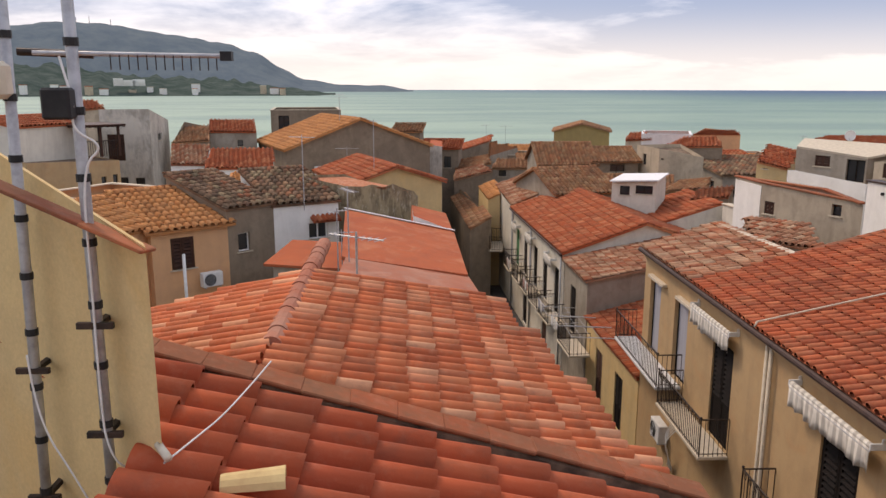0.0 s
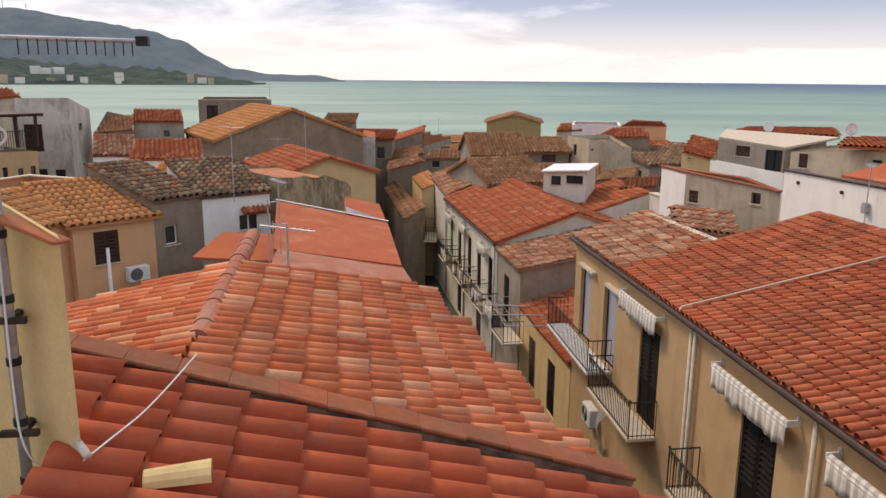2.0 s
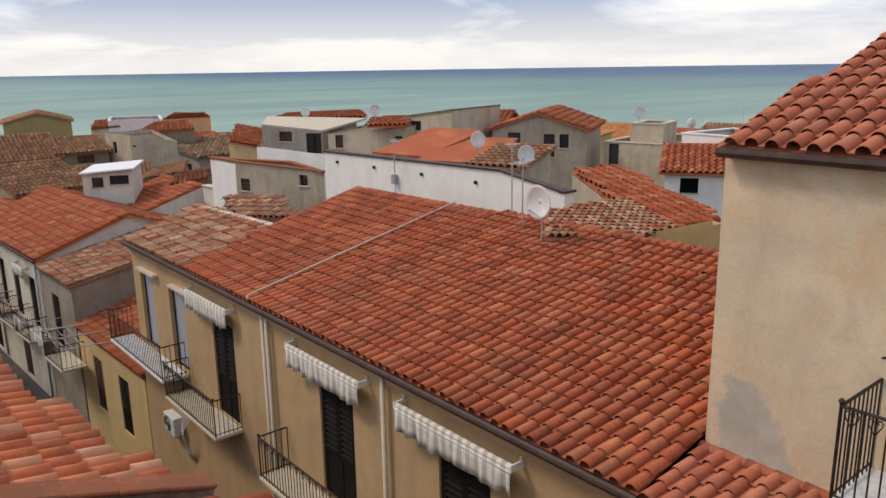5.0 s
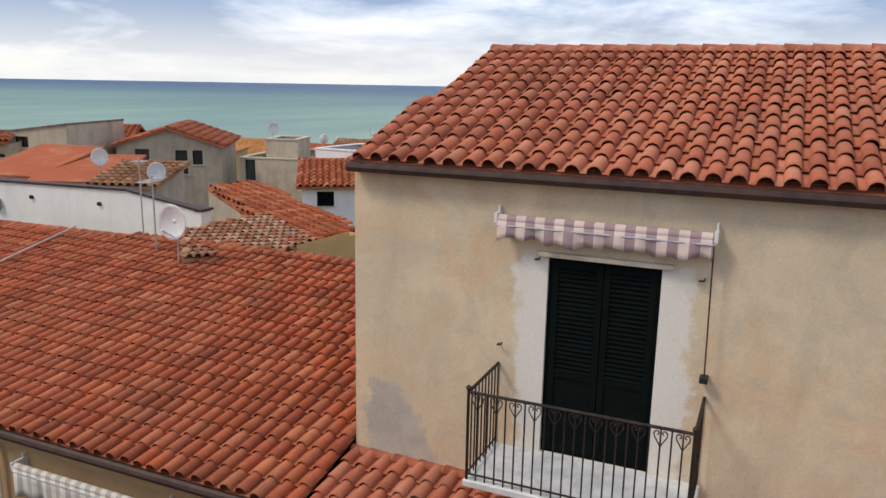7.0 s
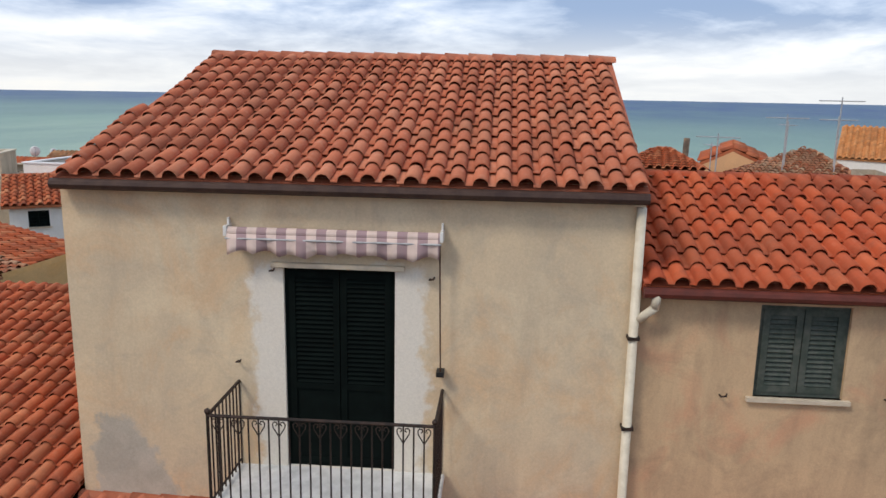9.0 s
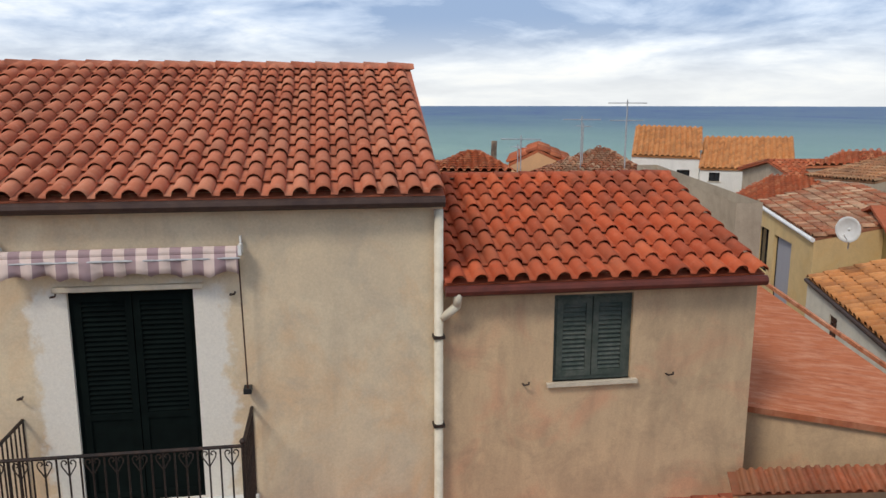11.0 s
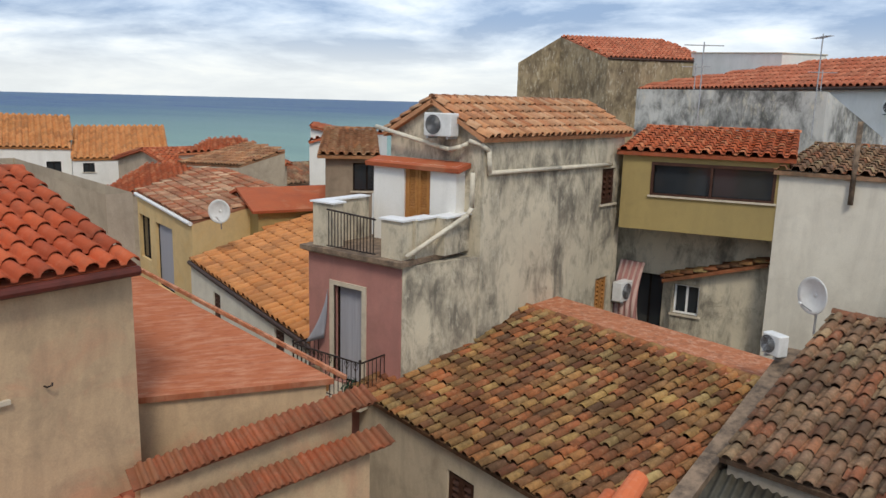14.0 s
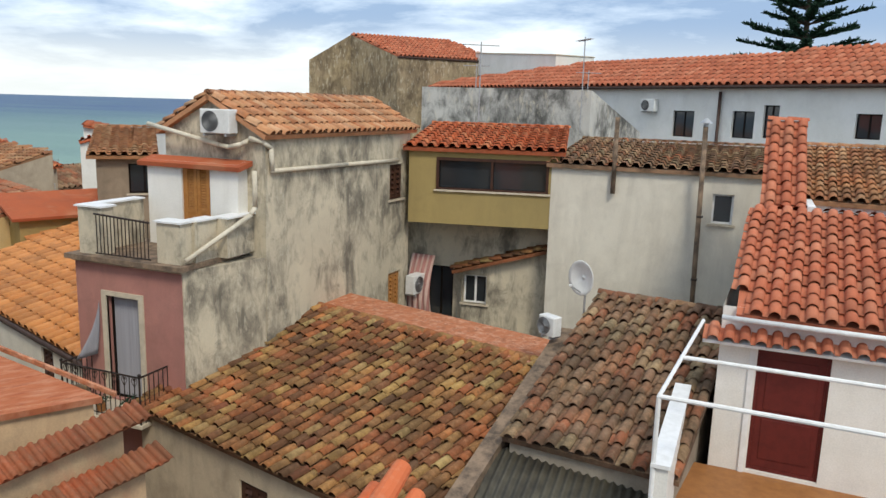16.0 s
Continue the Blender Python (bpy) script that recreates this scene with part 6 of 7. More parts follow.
# ---- long cream house ----
trim = part("trim", boxes((7.36, 7.51, 5.4, 25.3, 9.50, 9.60), (7.41, 7.51, 5.4, 25.3, 9.36, 9.50), (7.46, 7.51, 5.4, 25.3, 9.28, 9.36), bevel=0.01), MAT["cream"])
tagged(trim, "plaster cornice under the eaves", "cornice", kind="structure")
for y, w in ((20.2, 2.6), (14.5, 2.8), (10.5, 2.9)):
    awning(facing(7.49, y, 9.12, WEST), w, "drawn-up grey striped awning over a balcony door", "stripe_grey", 0.5, crank=False, out=0.2)
balcony(facing(7.49, 26.0, 6.25, WEST), 4.7, 0.72, 1.0, "long iron balcony with a white slab", 30, scrolls=False)
balcony(facing(7.49, 21.1, 5.85, WEST), 3.4, 0.72, 1.0, "iron balcony with scrollwork railing", 26, slab="stone")
balcony(facing(7.49, 15.2, 5.85, WEST), 4.0, 0.72, 1.0, "iron balcony with scrollwork railing", 30, slab="stone")
balcony(facing(7.49, 9.3, 5.85, WEST), 3.0, 0.72, 1.0, "iron balcony with scrollwork railing", 24, slab="stone")
for y, w in ((24.5, 1.5), (21.8, 1.5)):
    l = empty("door_lintel", facing(7.49, y, 8.85, WEST), "projecting plaster hood over a balcony door", "lintel")
    part("hood", boxes((0, w, -0.16, 0.02, 0, 0.09), bevel=0.01), MAT["stone"], l)
for y in (15.9, 15.7, 11.1):
    pipe("drainpipe", [(7.40, y, 9.45), (7.40, y, 0.2)], 0.045, "stone", "painted drainpipe on the cream facade")
pipe("roof_conduit", [(7.25, 16.3, 9.74), (7.3, 16.3, 9.86), (13.7, 16.3, 11.27)], 0.022, "stone", "grey conduit laid up the tiled roof")
dish(pose(12.64, 12.1, 10.98, 0, 0, -85), 0.37, "white satellite dish on the roof ridge", 0.95)
antenna(pose(13.2, 13.2, 11.2, 0, 0, 20), 1.6, "thin grey rooftop television aerial")

# ---- near roof edge, yellow wall and masts ----
vm = empty("roof_verge", pose(-2.35, 5.27, 13.09, 0, math.degrees(math.atan(0.315)), 2), "old mortar verge topped with flat clay tiles", "verge")
part("mortar_wall", boxes((-0.2, 4.4, -0.08, 0.12, -0.45, 0.19), bevel=0.015), MAT["flash"], vm)
rng = random.Random(4)
tile_flat = None
for i in range(13):
    if tile_flat is None:
        tile_flat = part("capping_tile", boxes((0.0, 0.36, -0.11, 0.15, 0.0, 0.035), bevel=0.01), MAT["t_brick"], vm)
        tile_flat.location = (-0.2, 0, 0.20)
    else:
        o = new("capping_tile", tile_flat.data)
        o.parent = vm
        o.location = (-0.2 + i * 0.352, rng.uniform(-0.012, 0.012), 0.20 + rng.uniform(0, 0.008))
        o.rotation_euler = (rng.uniform(-0.03, 0.03), 0, rng.uniform(-0.02, 0.02))
yw = empty("house", pose(-1.66, 3.95, 0), "yellow plastered house end wall with a tiled edge", "house")
A, B = Vector((0, 0)), Vector((-3.1, 2.3))
Cc, Dd = Vector((-3.15, 2.41)), Vector((-0.05, 0.11))
hs = (14.24, 15.35, 15.35, 14.24)
base = [(p.x, p.y, 0.0) for p in (A, B, Cc, Dd)]
topv = [(p.x, p.y, z) for p, z in zip((A, B, Cc, Dd), hs)]
mesh_ob("wall", base + topv, [(0, 4, 5, 1), (1, 5, 6, 2), (2, 6, 7, 3), (3, 7, 4, 0), (4, 7, 6, 5)], MAT["yellow"], yw)
edge = slope_matrix((-0.06, 0.13, 14.20), (B.x, B.y, 1.11), -Vector((Dd.x, Dd.y, 0)))
part("verge_tiles", boxes(*[(-0.06 + i * 0.34, 0.29 + i * 0.34, -0.01, 0.18, 0.03, 0.07) for i in range(12)], bevel=0.008), MAT["t_brick"], yw, m=edge)


def mast(x0, y0, x1, y1, z0, z1, zs, label):
    th = empty("antenna_mast", pose(x0, y0, z0), label, "mast")
    d = Vector((x1 - x0, y1 - y0, z1 - z0))
    part("tube", rods([((0, 0, 0), d)], 0.029, 12), MAT["zinc"], th, smooth=True)
    for z in zs:
        q = d * ((z - z0) / (z1 - z0))
        part("wall_bracket", boxes((q.x - 0.10, q.x + 0.09, q.y - 0.03, q.y + 0.0, q.z - 0.018, q.z + 0.018), (q.x - 0.02, q.x + 0.02, q.y, q.y + 0.30, q.z - 0.015, q.z + 0.015), bevel=0.003), MAT["iron"], th)
    for z in np.arange(z0 + 0.1, z1 - 0.1, 0.33):
        q = d * ((float(z) - z0) / (z1 - z0))
        part("tape", rods([(q - d.normalized() * 0.02, q + d.normalized() * 0.02)], 0.036, 10), MAT["black"], th)
    return th


mast(-2.55, 4.41, -2.47, 4.46, 11.9, 16.3, (12.62, 13.42), "galvanised antenna mast fixed to the yellow wall")
mast(-1.98, 4.04, -1.97, 4.06, 12.5, 16.4, (12.77, 13.20, 13.81), "galvanised antenna mast fixed to the yellow wall")
ya = empty("television_aerial", pose(-2.01, 4.05, 15.18) @ Matrix.Scale(1.17, 4), "television aerial with a long comb of rods", "aerial")
part("boom", rods([((-0.12, -0.02, 0.005), (0.62, 0.18, 0.0))], 0.010), MAT["zinc"], ya)
part("reflector", rods([((-0.18, -0.02, 0.01), (0.10, 0.05, 0.0))], 0.016), MAT["iron"], ya)
for q in [0.28 + 0.055 * i for i in range(13)]:
    part("element", rods([((0.62 * q, 0.20 * q - 0.02, 0.0), (0.62 * q, 0.20 * q - 0.02, -0.062))], 0.0028, 5), MAT["iron"], ya)
part("end_cap", boxes((0.60, 0.65, 0.16, 0.20, -0.02, 0.02)), MAT["black"], ya)
bx = empty("amplifier_box", pose(-2.02, 3.99, 14.87) @ Matrix.Scale(1.17, 4), "black aerial amplifier box on the mast", "amplifier")
part("casing", boxes((-0.07, 0.05, -0.04, 0.03, 0, 0.13), bevel=0.01), MAT["black"], bx)
cb = empty("junction_box", pose(-2.56, 4.41, 14.96) @ Matrix.Scale(1.33, 4), "yellowed plastic junction box on the mast", "junction box")
part("casing", boxes((-0.07, 0.07, -0.05, 0.05, 0, 0.15), bevel=0.02), MAT["pvc"], cb)
cable([(-2.020, 4.016, 15.170), (-1.985, 3.992, 15.053), (-1.961, 3.992, 14.936), (-1.985, 3.992, 14.819), (-1.844, 4.028, 14.737), (-1.961, 4.004, 14.644), (-1.967, 4.004, 14.059), (-1.979, 4.004, 13.474), (-1.973, 4.004, 13.123), (-1.891, 4.063, 12.947), (-1.762, 4.414, 12.830)], 0.006, "plaswhite", "white aerial cable taped to the mast")
cable([(-1.62, 3.85, 13.12), (-1.56, 4.15, 13.10), (-1.46, 4.6, 13.08), (-1.32, 5.20, 13.17)], 0.0055, "plaswhite", "white cable stretched over the roof tiles")
cable([(-2.266, 3.875, 13.708), (-2.254, 3.875, 13.357), (-2.113, 3.922, 13.006), (-1.996, 3.969, 12.655)], 0.005, "plaswhite", "thin white cable hanging on the yellow wall")
pipe("overflow_pipe", [(-1.69, 3.98, 13.16), (-1.60, 3.86, 13.14)], 0.022, "pvc", "short cream overflow pipe at the wall corner")

# ---- courtyard beside the low house ----
for (ax, ay, az), (bx2, by2, bz2), lab in (((8.21, -5.06, 10.31), (7.31, -7.78, 10.72), "sloping garden wall with a clay tile coping"), ((7.69, -5.22, 9.93), (6.9, -7.71, 10.25), "lower sloping wall with a clay tile coping")):
    a, b = Vector((ax, ay, az)), Vector((bx2, by2, bz2))
    gw = empty("garden_wall", Matrix.Translation((ax, ay, 0)), lab, "wall")
    d = b - a
    hor = Vector((d.x, d.y, 0))
    nrm = Vector((-d.y, d.x, 0)).normalized() * 0.16
    vv = [Vector((0, 0, 0)) - nrm, hor - nrm, hor + nrm, -nrm * -1]
    lo = [Vector((p.x, p.y, 0)) for p in vv]
    hi = [Vector((p.x, p.y, az if i in (0, 3) else bz2)) for i, p in enumerate(vv)]
    mesh_ob("wall", lo + hi, [(0, 1, 5, 4), (1, 2, 6, 5), (2, 3, 7, 6), (3, 0, 4, 7), (4, 5, 6, 7)], MAT["pinkbeige"], gw)
    cm = slope_matrix(Vector((0, 0, az + 0.05)) - nrm * 1.7, d, nrm + Vector((0, 0, 0.06)))
    slab = part("coping", boxes((-0.1, d.length + 0.25, 0.02, 0.38, -0.03, 0.0)), MAT["t_brick"], gw, m=cm)
    tile_slope(slab, Matrix(), d.length + 0.3, 0.38, MAT["t_brick"], 0.11, 0.38, 3, near=60)

# ---- pink fronted house ----
balcony(pose(12.3, -11.99, 8.72, 0, 0, 180), 2.0, 0.75, 0.95, "iron balcony with scrollwork and flower pots", 16, slab="stone")
tr = empty("terrace_railing", pose(11.86, -11.85, 11.78, 0, 0, 180), "black iron railing between two parapet pillars", "railing")
part("top_rail", rods([((0, 0, 0.85), (1.4, 0, 0.78))], 0.02), MAT["iron"], tr)
part("bottom_rail", rods([((0, 0, 0.06), (1.4, 0, 0.06))], 0.015), MAT["iron"], tr)
for i in range(15):
    part("baluster", rods([((0.05 + i * 0.093, 0, 0.05), (0.05 + i * 0.093, 0, 0.82))], 0.011, 6), MAT["iron"], tr)
ac_unit(pose(10.62, -13.86, 14.22, 0, 0, 180), "white air conditioner on the gable wall", 0.74, 0.5)
pipe("drainpipe", [(12.2, -13.78, 14.35), (10.3, -13.78, 13.98), (10.0, -13.7, 13.95), (9.72, -13.75, 14.02), (9.60, -13.85, 14.1)], 0.05, "pvc", "white plastic pipe across the gable")
pipe("drainpipe", [(9.55, -13.80, 14.15), (9.24, -13.84, 14.08), (9.17, -14.0, 13.95), (9.17, -14.05, 13.48), (9.0, -16.9, 13.45), (8.83, -19.4, 13.42)], 0.05, "pvc", "white plastic rainwater pipe along the weathered wall")
pipe("drainpipe", [(9.31, -13.62, 13.5), (9.31, -13.62, 12.75), (9.34, -13.5, 12.60), (9.79, -12.05, 11.85)], 0.05, "pvc", "white plastic pipe sloping down the side wall")
ac_unit(pose(8.80, -19.95, 9.55, 0, 0, WEST - 7), "white air conditioner beside the shuttered window", 0.8, 0.55)

# ---- yard under the ochre bay ----
yard = house("low ruined house wall with patchy plaster", (9.4, -21.2), (4.2, -21.6), 2.0, 11.6, "flat", 0, "weathered", "flash", holes=[("f", 0.75, 8.0, 0.8, 2.2, "dark")])
awd = empty("door_curtain", pose(8.95, -20.95, 8.35, 0, 0, 176), "red striped cloth blind slung over a doorway", "awning")
vv, ff = [], []
for i in range(17):
    for j in range(9):
        q = j / 8
        vv.append((0.75 * i / 16 + 0.25 * q * q, -0.15 - 0.5 * math.sin(q * 2.2) - 0.03 * math.sin(i * 1.6), 2.25 - 2.0 * q))
for i in range(16):
    for j in range(8):
        a = i * 9 + j
        ff.append((a, a + 9, a + 10, a + 1))
cl = mesh_ob("cloth", vv, ff, MAT["stripe_pink"], awd, smooth=True)
cl.modifiers.new("thickness", "SOLIDIFY").thickness = 0.01
house("small ruined lean-to with broken tiles", (7.45, -20.95), (5.0, -21.15), 1.6, 10.3, "left", 0.75, "weathered", "t_moss", pitch=0.22, row=0.33, seg=4, jitter=0.03, holes=[("f", 0.05, 9.25, 0.7, 0.85, "white")])
dish(pose(2.8, -15.4, 10.9, 0, 0, 150), 0.33, "white satellite dish on a thin pole", 0.75)
pipe("vent_pipe", [(3.2, -20.5, 14.75), (3.2, -20.5, 12.8)], 0.06, "flash", "grey vent pipe rising from the tiled roof")
flue = pipe("chimney_flue", [(1.05, -20.35, 14.6), (0.98, -20.35, 9.0)], 0.06, "flash", "tall grey metal flue with a cowl", [(1.0, -20.35, 12.4), (1.0, -20.35, 10.8)])
bm = bmesh.new()
bmesh.ops.create_cone(bm, cap_ends=True, segments=14, radius1=0.16, radius2=0.03, depth=0.12, matrix=Matrix.Translation((0, 0, 0.14)))
add_rod(bm, (0, 0, 0), (0, 0, 0.1), 0.06)
part("cowl", bm, MAT["zinc"], flue)

# ---- white terrace ----
tf = empty("roof_terrace", pose(0, 0, 0), "white walled roof terrace with terracotta floor", "terrace")
part("floor", boxes((-5.0, 0.78, -12.62, -9.6, 9.3, 9.5)), MAT["terracotta"], tf)
part("parapet", boxes((0.48, 0.66, -12.62, -9.62, 6.0, 10.72)), MAT["white"], tf)
part("coping", boxes((0.45, 0.69, -12.6, -9.58, 10.72, 10.77)), MAT["whitepaint"], tf)
part("tile_edge", boxes((-5.0, 0.86, -9.75, -9.45, 9.5, 9.60), bevel=0.01), MAT["t_new"], tf)
part("front_wall", boxes((-5.0, 0.8, -9.75, -9.6, 0.0, 9.5)), MAT["white"], tf)
pg = empty("pergola", pose(0.66, -9.62, 9.6), "white painted steel pergola frame", "pergola")
part("post", rods([((0, 0, 0), (0, 0, 2.02))], 0.03), MAT["whitepaint"], pg)
part("rafter", rods([((0, 0, 2.02), (-0.30, -2.9, 2.25))], 0.028), MAT["whitepaint"], pg)
part("crossbar", rods([((0, 0, 2.02), (-5.0, 0.15, 2.02))], 0.03), MAT["whitepaint"], pg)
part("crossbar", rods([((-0.13, -1.3, 2.13), (-5.0, -1.2, 2.13))], 0.03), MAT["whitepaint"], pg)
part("post", rods([((-4.95, 0.15, 0), (-4.95, 0.15, 2.02))], 0.03), MAT["whitepaint"], pg)
can = empty("door_canopy", pose(0.24, -12.66, 11.72), "narrow canopy of red clay tiles over the door", "canopy")
cm = slope_matrix((0.1, 0.36, -0.10), (-1, 0, 0), (0, -1, 0.35))
sl = part("board", boxes((0, 5.3, 0, 0.42, -0.05, -0.002)), MAT["whitepaint"], can, m=cm)
tile_slope(sl, Matrix(), 5.3, 0.40, MAT["t_new"], 0.22, 0.40, 6, near=40)
pipe("gutter_pipe", [(0.1, -12.36, 11.98), (-4.9, -12.12, 11.98)], 0.04, "whitepaint", "white gutter under the tiled eave")
for x0, x1 in ((-0.42, -0.34), (-1.60, -1.50)):
    part("jamb", boxes((x0, x1, -12.66, -12.58, 9.5, 11.6)), MAT["whitepaint"], tf)
upper = house("upper roof slope with red tiles and white edge", (-0.35, -16.2), (-1.05, -16.2), 3.0, 13.1, "front", 1.7, "white", "t_new", over=0.05, pitch=0.24, row=0.36, seg=5)
part("white_edge", boxes((0.76, 0.9, -0.1, 3.1, 12.0, 13.3)), MAT["whitepaint"], upper)
house("house with old tiled roof behind a white parapet", (-1.1, -17.6), (-6, -17.4), 4, 13.3, "front", 0.9, "white", "t_old", over=0.1, pitch=0.24, row=0.36, seg=4)
gut = empty("dividing_wall", pose(3.25, -9.7, 0, 0, 0, 0), "rough mortar wall between two old roofs", "wall")
mesh_ob("wall", [(x, y, z) for x, y, zt in ((0, 0.2, 9.35), (0.28, 0.2, 9.35), (-0.15, -5.1, 10.75), (-0.45, -5.1, 10.75)) for z in (0.0, zt)],
        [(0, 1, 3, 2), (2, 3, 5, 4), (4, 5, 7, 6), (6, 7, 1, 0), (1, 7, 5, 3)], MAT["flash"], gut)
cs = empty("corrugated_roof", pose(0, 0, 0), "weathered corrugated lean-to roof", "roof")
vv, ff = [], []
for i in range(161):
    x = 3.3 - 2.6 * i / 160
    for y, z in ((-11.35, 9.72), (-9.3, 9.05)):
        vv.append((x, y, z + 0.022 * math.sin(i * math.pi / 4)))
for i in range(160):
    ff.append((2 * i, 2 * i + 1, 2 * i + 3, 2 * i + 2))
co = mesh_ob("sheet", vv, ff, MAT["corrug"], cs, smooth=True)
co.modifiers.new("thickness", "SOLIDIFY").thickness = 0.01
part("support_wall", boxes((0.7, 3.2, -9.6, -9.4, 0, 8.98)), MAT["grey"], cs)

# ---- the camera's own terrace ----
own = empty("terrace_house", pose(0, 0, 0), "plain terrace house the view is taken from", "house")
part("wall", boxes((-6, 0.35, -1.8, 1.2, 0, 13.2)), MAT["white"], own)
part("floor", boxes((-6, 0.4, -1.85, 1.25, 13.2, 13.35)), MAT["terracotta"], own)


# ---- the rest of the old town towards the sea ----
rng = random.Random(21)
LABELS = {"t_old": "far town house with worn clay tiles", "t_faded": "far town house with red clay tiles", "t_dark": "far town house with dark old tiles", "t_orange": "far town house with orange tiles"}
PAINTS = ("grey", "palegrey", "white", "cream", "grey", "brown", "palegrey", "yellow")
taken = [(24, 42), (24, 36), (36, 31), (27, 28), (5, 58), (9, 62), (14, 52), (12, 64), (12, 48), (38, 23), (22, -11), (24, -24), (27, -20), (9, 44), (9, 56), (15, 45), (20, 66), (19, 96), (26, 83), (5, 70), (25, 46), (17, 36), (33, 43), (34, 34), (38, 29), (32, 20), (25, 13), (18, 22), (31, -6), (31, -11), (56, -25), (55, -31), (31, -22), (40, -28), (17, -15), (35, -37), (19, -40)]
ROOFS = []


def town_house(x, y, dmin=0.0):
    d = math.hypot(x, y)
    if d < 68 and x > 0 and y > 22 or x < 2 and d < 80 and y > 0:
        return
    if any(math.hypot(x - a, y - b) < 7.2 for a, b in taken):
        return
    taken.append((x, y))
    top = min(9.6, 15 - d * (0.078 + rng.uniform(0.0, 0.016)))
    rise = rng.uniform(0.7, 1.3)
    w, dep = rng.uniform(5.5, 8.5), rng.uniform(5.5, 8.0)
    # the front looks back along the street grid, turned a little
    yaw = round(math.atan2(x, y) / (math.pi / 2)) * math.pi / 2 + rng.uniform(-0.16, 0.16)
    ux, uy = math.cos(yaw), -math.sin(yaw)
    p0 = (x - ux * w / 2, y - uy * w / 2)
    p1 = (x + ux * w / 2, y + uy * w / 2)
    tile = rng.choice(("t_old", "t_faded", "t_faded", "t_old", "t_dark", "t_orange") if rng.random() < 0.85 else ("t_orange",))
    kind = rng.choice(("side", "side", "gable", "front", "flat"))
    ze = top - (rise if kind != "flat" else 0.2)
    paint = rng.choice(PAINTS)
    holes = []
    for f, ln in (("f", w), ("l", dep), ("r", dep)):
        n = rng.randint(1, 3)
        for i in range(n):
            holes.append((f, ln * (i + 0.5) / n - 0.4, ze - rng.uniform(1.5, 2.2), 0.8, rng.choice((0.9, 1.1, 1.3)), rng.choice(("dark", "brown", "glass", "green"))))
    label = LABELS[tile] if kind != "flat" else "far town house with a flat roof terrace"
    house(label, p0, p1, dep, ze, kind, rise, paint, tile if kind != "flat" else rng.choice(("redsheet", "flash")), pitch=0.42, row=0.62, seg=2, holes=holes, group="old town houses", sills=False, ridges=False, far=True)
    cx, cy = x - uy * dep / 2, y + ux * dep / 2
    ROOFS.append((cx, cy, top if kind in ("side", "gable") else top - rise / 2))


for gy in range(8):
    for gx in range(9):
        town_house(10 + gx * 8.3 + rng.uniform(-1.2, 1.2) + gy * 0.6, 48 + gy * 7.9 + rng.uniform(-1.2, 1.2))
for gy in range(6):
    town_house(-8 - gy * 8, 88 + rng.uniform(-4, 4))
    town_house(-2 - gy * 1.5, 64 + gy * 8)
for gx in range(6):
    for gy in range(11):
        town_house(42 + gx * 8.3 + rng.uniform(-1.2, 1.2), -44 + gy * 8.2 + rng.uniform(-1.2, 1.2))
for x, y in ((25, 2.5), (33, 3), (33, 10), (39, -3), (24.5, -28), (31, -30), (44, -16), (27, -12.5)):
    town_house(x, y)

# aerials and dishes on the roofs
for i, (x, y, z) in enumerate(ROOFS):
    if i % 2 == 0 and math.hypot(x, y) < 85:
        antenna(pose(x, y, z - 0.2, 0, 0, rng.uniform(0, 180)), rng.uniform(1.2, 2.4), "thin grey rooftop television aerial", n=7, boom=rng.uniform(0.8, 1.5), along=rng.random() < 0.5)
    if i % 7 == 3:
        dish(pose(x, y, z - 0.3, 0, 0, rng.uniform(120, 200)), 0.4, "white satellite dish on a far roof", 0.9)
for x, y, z in ((-5.0, 31.5, 11.2), (-2.4, 22.8, 10.2), (-1.4, 13.5, 10.6), (-6, 57, 12.6), (8.2, -24, 15.0), (5.3, -25.8, 15.3)):
    antenna(pose(x, y, z, 0, 0, rng.uniform(0, 180)), 1.9, "thin grey rooftop television aerial", n=8, boom=1.2)

ac_unit(pose(7.48, 22.86, 4.02, 0, 0, WEST), "white air conditioner low on the cream facade", 0.85, 0.6)
for i in range(5):
    yy = 21.56 - 0.13 * i
    cable([(7.45, yy, 5.02), (7.25 - 0.05 * i, yy + 0.25, 4.52), (7.35, yy - 0.2 + 0.1 * i, 3.82), (7.45, yy + 0.3, 3.42)], 0.016, "plaswhite", "loose loop of white cable on the cream facade")
# small machines on the left houses
ac_unit(pose(-8.6, 28.5, 7.55, 0, 0, 40), "white air conditioner on the orange wall", 0.8, 0.55)
ac_unit(pose(-7.6, 54.1, 8.9, 0, 0, 24), "white air conditioner on the brown gable", 0.9, 0.6)
pipe("vent_pipe", [(-8.9, 27.7, 9.0), (-8.9, 27.7, 5.0)], 0.06, "plaswhite", "white vent pipe in front of the orange house")
ac_unit(pose(5.25, -40.25, 14.86, 0, 0, 146.0), "white air conditioner on the convent wall", 0.9, 0.6)
pipe("drainpipe", [(1.59, -37.69, 15.84), (1.59, -37.69, 9.0)], 0.07, "gutter", "dark drainpipe on the convent wall")

